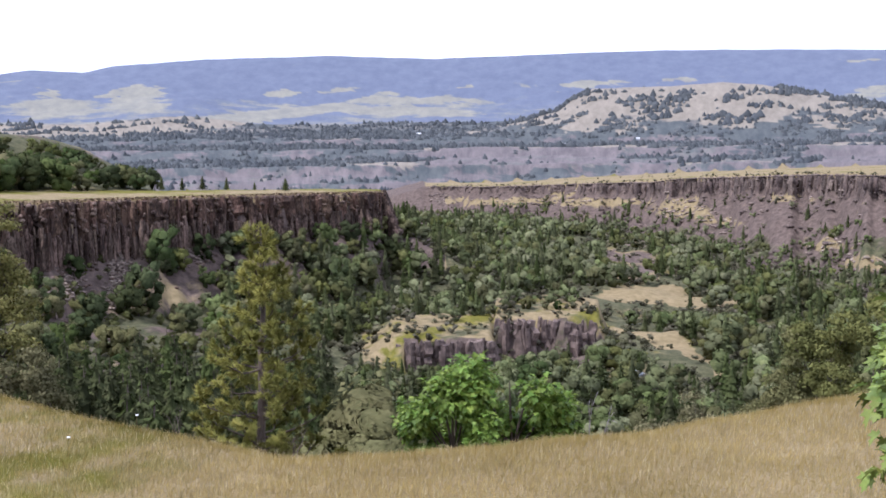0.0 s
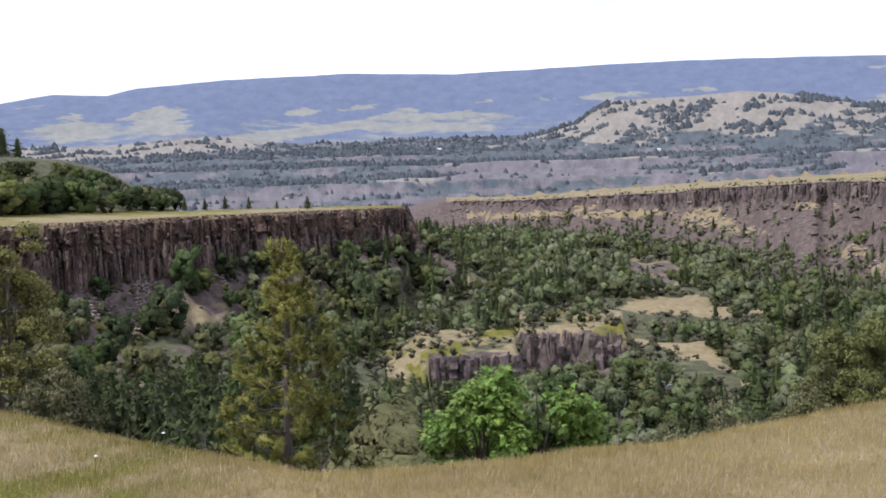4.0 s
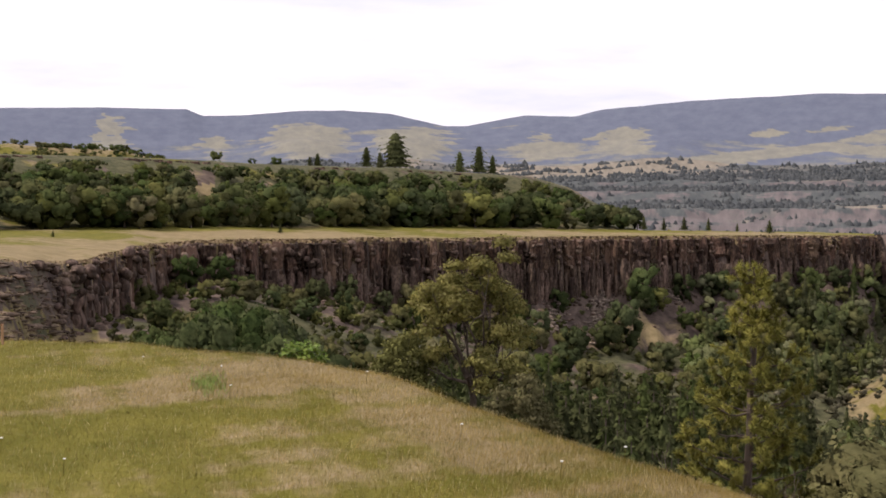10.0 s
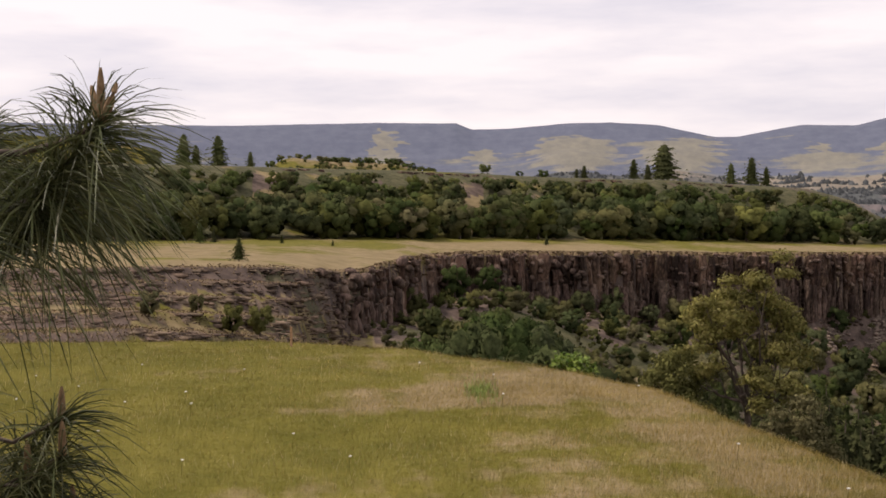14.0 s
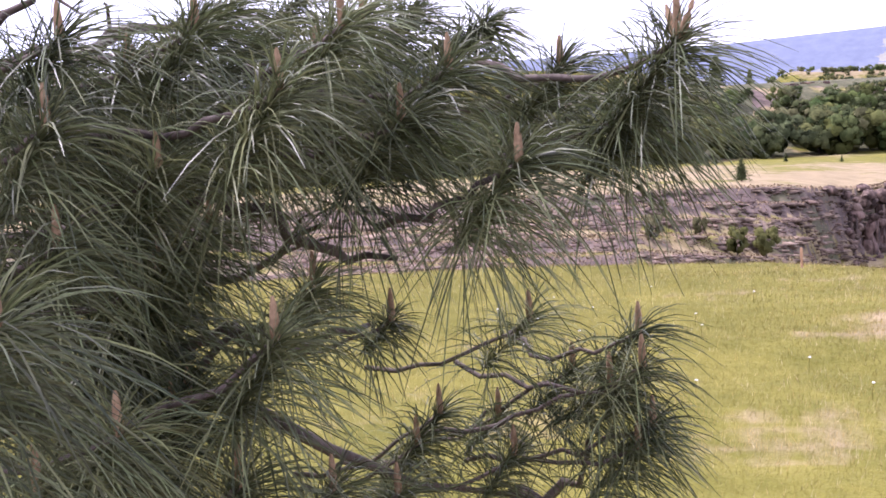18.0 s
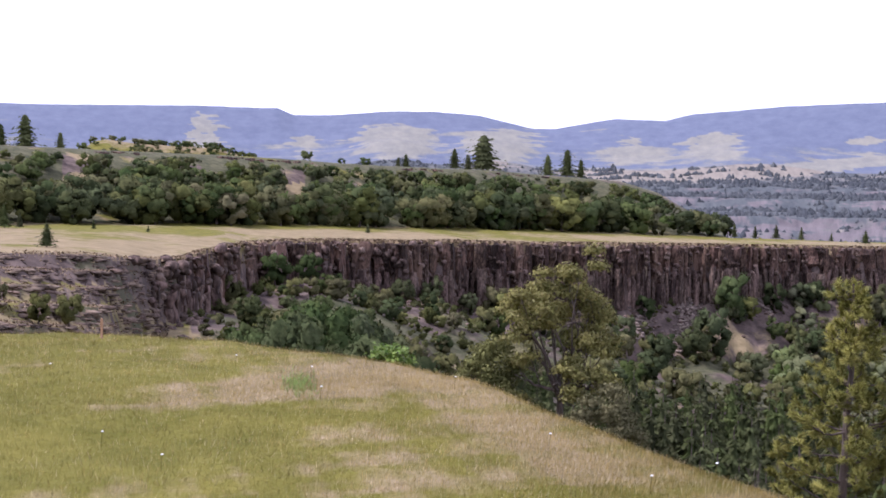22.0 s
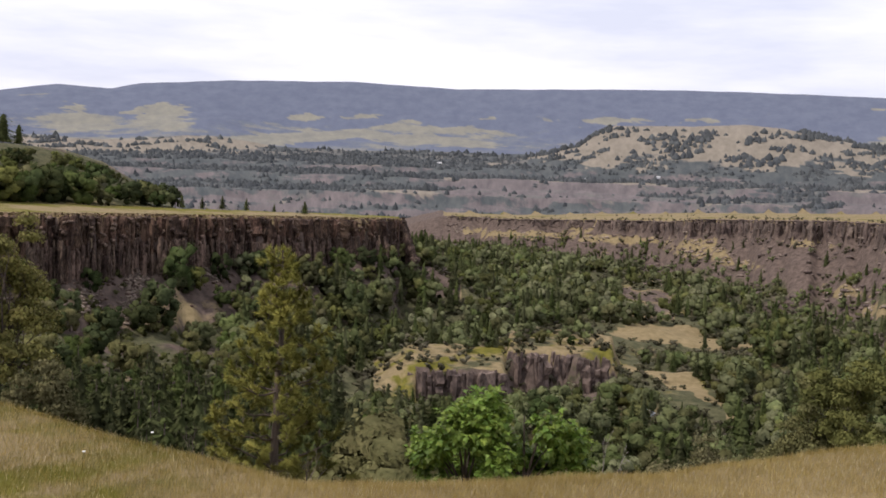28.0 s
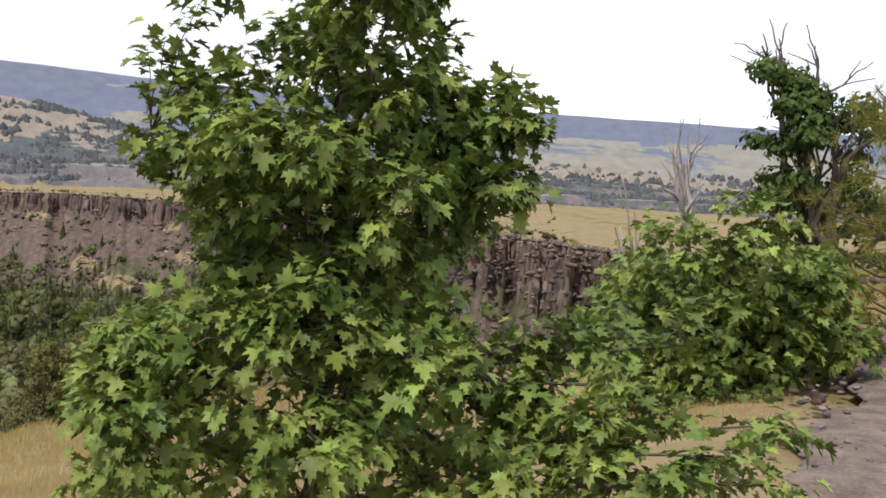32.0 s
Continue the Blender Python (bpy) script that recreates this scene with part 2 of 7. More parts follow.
M_OAKLEAF = material("oak_foliage", [(0.052, 0.067, 0.02), (0.12, 0.142, 0.043)], scale=0.5, island=0.16, fine=0.3, bump=0.55, bump_scale=3.2, bump_dist=0.22, rough=0.75, translucent=0.25, tree=0.27, spec=0.0)
M_OAKDARK = material("dark_oak_foliage", [(0.037, 0.052, 0.018), (0.085, 0.108, 0.036)], scale=0.5, island=0.16, fine=0.3, bump=0.55, bump_scale=3.2, bump_dist=0.22, rough=0.75, translucent=0.25, tree=0.27, spec=0.0)
M_OAKWARM = material("olive_oak_foliage", [(0.074, 0.079, 0.025), (0.15, 0.152, 0.048)], scale=0.5, island=0.16, fine=0.3, bump=0.55, bump_scale=3.2, bump_dist=0.22, rough=0.75, translucent=0.25, tree=0.27, spec=0.0)
M_VALLEYGREEN = material("valley_foliage", [(0.088, 0.106, 0.04), (0.19, 0.208, 0.078)], scale=0.5, island=0.16, fine=0.3, bump=0.55, bump_scale=3.2, bump_dist=0.22, rough=0.75, translucent=0.25, tree=0.27, spec=0.0)
M_RUBBLE = material("pale_rubble", [(0.15, 0.115, 0.09), (0.3, 0.24, 0.19)], scale=0.8, fine=0.4, island=0.35, bump=0.5, bump_scale=3.0, bump_dist=0.1)
M_OAKGREY = material("dull_oak_foliage", [(0.105, 0.104, 0.035), (0.205, 0.192, 0.064)], scale=0.5, island=0.16, fine=0.3, bump=0.55, bump_scale=3.2, bump_dist=0.22, rough=0.75, translucent=0.25, tree=0.27, spec=0.0)
M_BRIGHTLEAF = material("bright_foliage", [(0.046, 0.066, 0.021), (0.11, 0.138, 0.044)], scale=0.5, island=0.16, fine=0.3, bump=0.55, bump_scale=3.2, bump_dist=0.22, rough=0.55, translucent=0.25, tree=0.27, spec=0.0)
M_FIRLEAF = material("fir_foliage", [(0.05, 0.061, 0.021), (0.115, 0.128, 0.043)], scale=0.5, island=0.16, fine=0.3, bump=0.55, bump_scale=3.2, bump_dist=0.22, rough=0.75, translucent=0.25, tree=0.27, spec=0.0)
M_PINELEAF = material("pine_foliage", [(0.145, 0.15, 0.032), (0.305, 0.285, 0.07)], scale=0.7, island=0.3, bump=0, rough=0.7, translucent=0.3, spec=0.1)
M_MAPLE = material("maple_leaf", [(0.07, 0.11, 0.022), (0.24, 0.3, 0.066)], scale=3, island=0.4, bump=0, rough=0.5, translucent=0.24, spec=0.22)
M_MAPLE_OB = material("maple_leaf_single", [(0.07, 0.11, 0.022), (0.24, 0.3, 0.066)], scale=3, object_random=0.4, bump=0, rough=0.5, translucent=0.24, spec=0.22)
M_NEEDLE = material("pine_needle", [(0.038, 0.047, 0.02), (0.15, 0.165, 0.07)], scale=4, island=0.5, bump=0, rough=0.45, translucent=0.22, spec=0.22)
M_BUD = material("pine_bud", [(0.16, 0.10, 0.05), (0.30, 0.20, 0.11)], scale=60, bump=0.6, bump_scale=150, bump_dist=0.003)
M_GRASS = material("green_grass", [(0.13, 0.117, 0.021), (0.214, 0.184, 0.038)], scale=0.25, fine=0.4, island=0.3, bump=0, rough=0.8, translucent=0.5, spec=0.1)
M_STRAW = material("dry_grass", [(0.31, 0.233, 0.072), (0.48, 0.362, 0.132)], scale=0.25, fine=0.4, island=0.25, bump=0, rough=0.8, translucent=0.5, spec=0.1)
M_BANKGRASS = material("brown_bunch_grass", [(0.17, 0.125, 0.075), (0.31, 0.235, 0.145)], scale=0.3, island=0.3, bump=0, rough=0.8, translucent=0.2, spec=0.1)
M_FLOWER = material("white_petals", [(0.75, 0.75, 0.70), (0.85, 0.84, 0.78)], scale=20, bump=0, rough=0.6)
M_POST = material("weathered_post", [(0.30, 0.17, 0.09), (0.42, 0.26, 0.15)], scale=8, bump=0.5, bump_scale=30, stretch=(1, 1, 0.2))
M_WHITE = material("white_paint", [(0.5, 0.51, 0.52), (0.62, 0.62, 0.61)], scale=2, bump=0, rough=0.5)
M_ROOF = material("grey_roof", [(0.18, 0.17, 0.17), (0.28, 0.26, 0.25)], scale=2, bump=0)
M_WATER = material("river_water", [(0.20, 0.23, 0.27), (0.27, 0.30, 0.34)], scale=0.01, bump=0.1, bump_scale=0.2, rough=0.15)
# sage leaves of the valley oaks, lightened and greyed with painted haze
M_VALLEYLEAF = material("hazy_sage_foliage", [(0.105, 0.115, 0.05), (0.2, 0.21, 0.092)], scale=0.5, island=0.16, fine=0.3, bump=0.55, bump_scale=3.2, bump_dist=0.22, rough=0.75, translucent=0.25, tree=0.27, spec=0.0)
M_SEED = material("seed_heads", [(0.42, 0.345, 0.18), (0.6, 0.51, 0.3)], scale=0.5, island=0.3, bump=0, translucent=0.3)
M_BRUSH = material("brown_green_brush", [(0.09, 0.084, 0.048), (0.17, 0.155, 0.09)], scale=0.5, island=0.16, fine=0.3, bump=0.55, bump_scale=3.2, bump_dist=0.22, rough=0.75, translucent=0.25, tree=0.27, spec=0.0)
M_CARPAINT = material("silver_paint", [(0.38, 0.42, 0.46), (0.46, 0.5, 0.54)], scale=2, bump=0, rough=0.35, spec=0.5)

# ---- the lie of the land: heights round the viewpoint by bearing (degrees to the left) and distance ----
def curve(az, pairs):
    xs, ys = zip(*sorted(pairs))
    return np.interp(az, xs, ys)


def smooth(a, b, x):
    t = np.clip((x - a) / (b - a), 0, 1)
    return t * t * (3 - 2 * t)


def rises(el):
    return np.tan(np.radians(el))


BROW_EL = ((-180, -9), (-75, -8), (-50, -8.6), (-36, -9.6), (-20, -12.5), (-15, -13.75), (-10, -15.05), (-3, -15.9), (3, -16.2), (8.5, -16.0), (14, -14.6), (20, -12.55),
           (25, -10.65), (28, -9.62), (32, -8.65), (38, -7.9), (42, -7.35), (46, -7.05), (54, -6.8), (69, -6.4), (90, -6.3), (180, -9))
FLOOR = ((-180, -12), (-75, -14), (-60, -15), (-45, -25), (-35, -34), (-20, -40), (0, -40), (10, -37), (18, -31), (24, -24), (30, -18), (36, -13.5), (40, -12), (46, -10.5), (54, -9), (180, -9))
MESA_R = ((90, 66), (54, 72), (50, 76), (46, 82), (43, 96), (40, 130), (38, 152), (34, 165), (31, 175), (24, 205), (18, 230), (10, 265), (2.8, 300))
MESA_EL = ((90, -3.0), (54, -3.2), (50, -3.2), (46, -3.35), (43, -3.6), (40, -2.85), (37, -2.6), (24, -2.6), (10, -2.42), (2.8, -2.35))
MESA_FOOT = ((90, -5.6), (54, -5.8), (46, -6.7), (43, -6.6), (38, -5.8), (33, -5.9), (27, -5.9), (18, -5.4), (10, -4.7), (2.8, -4.15))
MESA_BACK = ((90, 150), (54, 155), (40, 190), (30, 230), (24, 265), (16, 300), (10, 318), (2.8, 325))
MESA_BACK_EL = ((90, -1.8), (54, -1.85), (40, -1.83), (24, -1.9), (15.6, -2.06), (2.8, -2.15))
BENCH_EL = ((90, 2.2), (54, 1.98), (48, 1.86), (40, 1.69), (31.7, 1.28), (27, 1.16), (20, 0.7), (18, 0.1), (16, -1.0), (14, -2.3))
RIGHT_R = ((3, 720), (-3, 640), (-8, 580), (-12, 520), (-17, 450), (-22, 390), (-30, 300), (-38, 220), (-43, 185), (-50, 150), (-60, 130), (-75, 120))
RIGHT_EL = ((4, -2.0), (0.7, -2.02), (-2.2, -2.08), (-4.9, -2.02), (-9, -1.9), (-10.6, -1.9), (-12, -1.7), (-14.7, -1.64), (-18.7, -1.51), (-22, -1.56), (-30, -1.8), (-40, -2.2), (-45, -2.6), (-60, -3.0))
RIGHT_BACK = ((3, 780), (-12, 700), (-22, 650), (-41, 640), (-75, 600))
RIGHT_BACK_EL = ((4, -1.94), (0.7, -1.99), (-2.2, -2.0), (-4.9, -1.92), (-6.3, -1.79), (-9.1, -1.68), (-12, -1.52), (-14.7, -1.42), (-17.4, -1.32), (-20, -1.24), (-22, -1.18), (-41, -0.65), (-75, -0.5))
RIGHT_CLIFF = ((3, 2), (-2, 3.5), (-8, 5.5), (-12, 8), (-15, 7.5), (-22, 7.5), (-36, 9), (-43, 12.5), (-60, 8))


def wobble(az, seed, amp, size):
    """A soft irregular line along the bearing."""
    a = np.asarray(az)
    return amp * (np.sin(a * 6.28 / size + seed) + 0.6 * np.sin(a * 6.28 / size * 2.37 + seed * 2.1) + 0.4 * np.sin(a * 6.28 / size * 5.3 + seed * 3.7)) / 1.6


def mesa_edge(az):
    return curve(az, MESA_R) + wobble(az, 1.3, 3.2, 5.5) * smooth(47, 41, az) * smooth(2.8, 5, az) + 16 * smooth(4.6, 2.7, az) ** 2


def right_edge(az):
    return curve(az, RIGHT_R) + wobble(az, 2.3, 9.0, 4.5)


def lumps(az, r, size, seed=0.0):
    """Cheap rolling noise over the plan, about -1 to 1."""
    x, y = -np.sin(np.radians(az)) * r / size, np.cos(np.radians(az)) * r / size
    return (np.sin(x * 1.7 + seed) * np.cos(y * 1.3 - seed) + 0.6 * np.sin(x * 3.1 - y * 2.2 + seed * 2) + 0.4 * np.sin(x * 5.3 + y * 6.1 + seed * 3) + 0.25 * np.sin(y * 11.7 - x * 9.1)) / 1.7


def pullout(x, y):
    """Metres beyond the straight edge of the gravel pullout."""
    return (y - 1.08 - 0.51 * x) / 1.1226


def dryness(az, r):
    """How dry the meadow grass is, 0 green to 1 straw."""
    el = np.degrees(np.arctan2(-4.5, r))
    brow = 4.5 / rises(-curve(az, BROW_EL))
    d = 0.27 - 0.1 * smooth(22, 34, az) + 0.13 * lumps(az, r, 4.0, 3.0) + 0.16 * lumps(az, r, 1.3, 5.0) + 0.1 * lumps(az, r, 0.5, 2.0) + 0.08 * np.exp(-((az - 33) / 9) ** 2) - 0.1 * smooth(44, 50, az) + 0.16 * smooth(33, 20, az) + 0.22 * smooth(16, 2, az) + (0.08 + 0.22 * smooth(20, 10, az)) * smooth(0.72, 0.95, r / brow)
    d = d + 0.8 * np.exp(-((az - 36.0 - 2.0 * lumps(az, r, 2.0, 1.0)) / 8.0) ** 2 - ((el + 9.5 + 0.05 * (az - 36)) / 0.7) ** 2) + 0.3 * np.exp(-((az - 50) / 15) ** 2 - ((el + 15.5) / 2.0) ** 2)
    return np.clip(d, 0, 1)


def terrain(az, r):
    """Heights over the gravel of the viewpoint."""
    az, r = np.broadcast_arrays(np.asarray(az, float), np.asarray(r, float))
    deep = 4.5
    brow = deep / rises(-curve(az, BROW_EL))
    # gravel pullout, its bank, the meadow, the slope below the brow
    out = pullout(-np.sin(np.radians(az)) * r, np.cos(np.radians(az)) * r)
    z = -EYE - (deep - EYE) * smooth(0.2, 7.0, out)
    z = z - 0.14 * smooth(6, 10, r) + 0.08 * lumps(az, r, 3.0) * smooth(9, 13, r)
    past = np.maximum(0, r - brow)
    z = z - 0.5 * past * smooth(0, 5, past)
    low = curve(az, FLOOR) + 2.2 * lumps(az, r, 26.0, 1.0) * smooth(60, 140, r)
    z = np.maximum(z, low)
    # mesa with a cliff edge and scree
    edge = mesa_edge(az)
    top = curve(az, MESA_EL)
    back, back_el = curve(az, MESA_BACK), curve(az, MESA_BACK_EL)
    s = np.minimum(r - edge, (az - 3.1) * 0.01745 * r)
    s = np.where(az < 14.5, np.minimum(s, back - r), s)
    z_rim = edge * rises(top)
    z_back = back * rises(back_el)
    flat = z_rim + (z_back - z_rim) * np.clip((r - edge) / (back - edge), 0, 1) + 0.12 * lumps(az, r, 9.0, 2.0)
    bench_at = 58.0
    z_bench = (back + bench_at) * rises(curve(az, BENCH_EL))
    behind = r - back
    up = np.where(curve(az, BENCH_EL) > -1.9, flat + np.maximum(0, z_bench - z_back) * smooth(0, bench_at, behind), flat)
    butte_el = curve(az, ((36.5, 1.1), (39.2, 1.68), (40.5, 2.0), (43, 2.1), (44.6, 2.18), (45.7, 2.3), (46.4, 2.18), (47.2, 1.6), (49, 1.1)))
    butte = (back + 330) * rises(butte_el) + 0.5 * lumps(az, r, 16.0, 2.5)
    butte = np.where((az > 36) & (az < 49), flat + (butte - flat) * smooth(240, 330, behind), -60)
    far_hill = -60 + (60 + (back + 330) * rises(2.35 + 0.5 * smooth(52, 60, az))) * smooth(50.5, 53, az)
    up = np.where(behind > 255, np.maximum(up, np.maximum(butte, far_hill)), up)
    up = np.where(behind > bench_at + 340 * smooth(17, 21, az), -60, np.where((az < 14.5) & (behind > 0), -60, up))
    z_foot = np.maximum(edge - 3, 1) * rises(curve(az, MESA_FOOT))
    run = 2.6 + 13.0 * smooth(42, 47, az)
    t = np.clip(-s / run, 0, 1) ** 0.8
    t = t + smooth(43, 45, az) * ((np.floor(t * 5) + smooth(0.5, 1.0, t * 5 % 1)) / 5 - t)
    steep = z_rim + (z_foot - z_rim) * t
    scree = z_foot - 0.48 * (-s - run) + 0.7 * lumps(az, r, 8.0, 4.0)
    mesa = np.where(s >= 0, up, np.where(-s < run, steep, scree))
    z = np.maximum(z, np.where(az < -6, -999, mesa))
    # plateau across the valley
    edge = right_edge(az)
    back = curve(az, RIGHT_BACK)
    s = np.minimum(np.minimum(r - edge, (0.9 - az) * 0.0105 * r), back + 50 - r)
    z_rim = edge * rises(curve(az, RIGHT_EL))
    z_back = back * rises(curve(az, RIGHT_BACK_EL))
    flat = z_rim + (z_back - z_rim) * np.clip((r - edge) / (back - edge), 0, 1) + 0.25 * lumps(az, r, 20.0, 5.0)
    flat = np.where(r > back + 60, -60, flat)
    drop = curve(az, RIGHT_CLIFF)
    steep = z_rim - drop * np.clip(-s / 4.0, 0, 1)
    scree = z_rim - drop - 0.42 * (-s - 4.0) + 2.2 * lumps(az, r, 30.0, 6.0) * smooth(4, 30, -s)
    right = np.where(s >= 0, flat, np.where(-s < 4.0, steep, scree))
    z = np.maximum(z, np.where((az > 9) | (az < -100), -999, right))
    # rocky knoll on the valley floor: a low front block and a higher one behind it
    k = 0.01745 * r
    s = np.minimum(np.minimum(r - 199 - wobble(az, 0.4, 1.6, 3.0), 224 - r), np.minimum((az + 2.5) * k, (2.7 - az) * k * np.where(az > 1.5, 1, 9)))
    front = np.where(s >= 0, -34.9 + 0.04 * (r - 199) + 0.4 * lumps(az, r, 5.0), -35.0 + np.where(az > 2.2, 0.55, 2.4) * s)
    s = np.minimum(np.minimum(r - 214 - wobble(az, 1.4, 1.8, 2.6), 236 - r), np.minimum((az + 8.0) * k, (-2.75 - az) * k))
    behind_ = np.where(s >= 0, -33.5 + 0.05 * (r - 214) + 0.4 * lumps(az, r, 5.0, 2.0), -33.7 + 2.4 * s)
    z = np.maximum(z, np.maximum(front, behind_))
    z = np.where(r > 850, np.minimum(z, -60), z)
    return z + EYE


def at(az, r, up=0.0):
    """A place by bearing and distance, on the ground."""
    return Vector((-math.sin(radians(az)) * r, math.cos(radians(az)) * r, float(terrain(az, r)) + up))


def blob(az, el_or_r, cx, cy, wx, wy):
    return ((az - cx) / wx) ** 2 + ((el_or_r - cy) / wy) ** 2 < 1


def sheet(name, azs, rs, zfun, coverfun, mat, closed):
    A, R = np.meshgrid(np.asarray(azs, float), np.asarray(rs, float), indexing="ij")
    Z = zfun(A, R)
    v = np.stack([-np.sin(np.radians(A)) * R, np.cos(np.radians(A)) * R, Z], -1).reshape(-1, 3)
    na, nr = A.shape
    i = np.arange(na if closed else na - 1)
    j = np.arange(nr - 1)
    I, J = np.meshgrid(i, j, indexing="ij")
    I2 = (I + 1) % na
    f = np.stack([I * nr + J, I * nr + J + 1, I2 * nr + J + 1, I2 * nr + J], -1).reshape(-1, 4)
    me = quads(name, v, f)
    col = np.ones((len(v), 4), np.float32)
    col[:, :3] = coverfun(A, R, Z).reshape(-1, 3)
    at_ = me.color_attributes.new("cover", "FLOAT_COLOR", "POINT")
    at_.data.foreach_set("color", col.ravel())
    plan = np.stack([np.radians(A) * 3000, Z * 1.15, R * 0.12], -1).reshape(-1, 3).astype(np.float32)
    me.attributes.new("plan", "FLOAT_VECTOR", "POINT").data.foreach_set("vector", plan.ravel())
    me.materials.append(mat)
    me.polygons.foreach_set("use_smooth", np.ones(len(me.polygons), bool))
    ob = new(name, me)
    return ob


def quads(name, v, f, nrm=None):
    """A mesh from arrays of places and of faces with a fixed number of corners, with soft normals where given."""
    me = bpy.data.meshes.new(name)
    v, f = np.asarray(v, np.float32), np.asarray(f, np.int32)
    k = f.shape[1]
    me.vertices.add(len(v))
    me.vertices.foreach_set("co", v.ravel())
    me.loops.add(f.size)
    me.loops.foreach_set("vertex_index", f.ravel())
    me.polygons.add(len(f))
    me.polygons.foreach_set("loop_start", np.arange(0, f.size, k, dtype=np.int32))
    me.polygons.foreach_set("loop_total", np.full(len(f), k, np.int32))
    me.update(calc_edges=True)
    if nrm is not None:
        me.attributes.new("custom_normal", "FLOAT_VECTOR", "POINT").data.foreach_set("vector", np.asarray(nrm, np.float32).ravel())
    return me


BENCH_GAPS = ((36.8, 0.6, 0.12, 0.72), (47.3, 0.5, 0.15, 0.8), (33.5, 0.3, 0.2, 0.6), (41.6, 0.25, 0.3, 0.7))


def ground_cover(A, R, Z):
    lum = np.where(R > 90, lumps(A, R, 22.0, 3.0), lumps(A, R, 7.0, 3.0))
    brow = 4.5 / rises(-curve(A, BROW_EL))
    meadow = R < brow + 6
    edge, redge = mesa_edge(A), right_edge(A)
    mesa_top = (R > edge + 0.5) & (A > 3.05) & (R < curve(A, MESA_BACK) + 2)
    right_top = (R > redge + 1) & (A < 0.9)
    dry = np.where(meadow, 0.15 + 0.8 * dryness(A, R), 0.6 + 0.2 * lum)
    dry = np.where(mesa_top, 0.6 + 0.3 * lum - 0.26 * smooth(0.45, 1.0, (R - edge) / (curve(A, MESA_BACK) - edge)), dry)
    dry = np.where(mesa_top & (R < edge + 9), 0.68 + 0.2 * lum, dry)
    dry = np.where(mesa_top & (A > 39) & (R < edge + 30), 0.68 + 0.3 * lumps(A, R, 6.0, 2.0), dry)
    dry = np.where(right_top, 0.66 + 0.3 * lumps(A, R, 16.0, 2.0), dry)
    bench = (A > 13) & (R > curve(A, MESA_BACK)) & ~meadow
    dry = np.where(bench, np.where(R > curve(A, MESA_BACK) + 50, 0.5 + 0.25 * lum, 0.45 + 0.3 * lum), dry)
    rock = np.zeros_like(A)
    up = (R - curve(A, MESA_BACK)) / 58
    scarp = bench & (up > 0.05) & (up < 1.0)
    dry = np.where(scarp, 0.45 + 0.4 * lumps(A, R, 6.0, 1.0), dry)
    rock = np.where(bench & (up > 0.55) & (up < 0.98), 0.55 + 0.5 * lumps(A, R, 8.0, 3.3), rock)
    valley = ~meadow & ~mesa_top & ~right_top & ~bench
    below_mesa = valley & (A > 0) & (R > edge - 75)
    rock = np.where(below_mesa, 0.75 + 0.4 * lumps(A, R, 11.0, 7.0), rock)
    dry = np.where(below_mesa, 0.85 + 0.2 * lumps(A, R, 9.0, 9.0), dry)
    bank = below_mesa & (A > 42)
    riser = (np.clip((edge - R) / (2.6 + 13.0 * smooth(42, 47, A)), 0, 1) ** 0.8 * 5) % 1 > 0.45
    rock = np.where(bank, np.where(riser, 0.62, 0.22) + 0.3 * lumps(A, R, 4.0, 7.0), rock)
    dry = np.where(bank, 0.55 + 0.3 * lumps(A, R, 5.0, 2.0), dry)
    below_right = valley & (A < 3.2) & (R > redge - 60 - 60 * smooth(-8, -16, A))
    spill, bare, talus, el = open_slope(A, R, Z)
    rock = np.where(below_right, 0.86 + 0.25 * lumps(A, R, 20.0, 11.0) + 0.15 * lumps(A, R, 7.0, 4.0) - 1.1 * spill, rock)
    dry = np.where(below_right, 0.95, dry)
    rock = np.where(valley & (R > redge - 6) & (R < redge + 1.5) & (A < 3.2), 1.0 - 0.9 * spill, rock)
    rock = np.where(below_mesa & ((R > edge - 5) | (A < 3.6)), 1.0, rock)
    knoll = (R > 194) & (R < 238) & (A < 4.4) & (A > -8.4)
    dry = np.where(knoll, 0.6 + 0.4 * lumps(A, R, 6.0, 3.0), dry)
    rock = np.where(knoll, np.where((R < 200) & (A < 2.2) | (R < 215) & (A < -2.7), 0.75, 0.2) + 0.25 * lumps(A, R, 8.0, 2.0), rock)
    woods = np.where(valley & ~below_mesa & ~below_right & ~knoll, 0.72 + 0.3 * lumps(A, R, 10.0, 6.0), 0.0)
    woods = np.where(below_right, np.where(el > -4.2, 0.12, 0.5) + 0.3 * lumps(A, R, 16.0, 1.5) - spill - 0.6 * talus, woods)
    woods = np.where(bare > 0.4, 0.1, woods)
    rock = np.where(valley & (bare > 0.4), 0.62 + 0.3 * lumps(A, R, 12.0, 3.0), rock)
    dry = np.where(valley & (bare > 0.4), 0.9, dry)
    woods = np.where(below_mesa & (A < 42) & (R < edge - 22), 0.62 + 0.35 * lumps(A, R, 8.0, 2.0), woods)
    woods = np.where(knoll, 0.32 + 0.35 * lumps(A, R, 7.0, 7.0), woods)
    woods = np.where(bank, 0.3 + 0.35 * lumps(A, R, 5.0, 5.5), woods)
    woods = np.where(scarp, 0.78 + 0.4 * lumps(A, R, 7.0, 8.0), woods)
    for a0, wd, lo, hi in BENCH_GAPS:
        soil = (np.abs(A - a0) < wd * 1.3) & (up > lo) & (up < hi)
        dry, woods = np.where(soil, 1.0, dry), np.where(soil, 0.0, woods)
    clear = clearing(A, R)
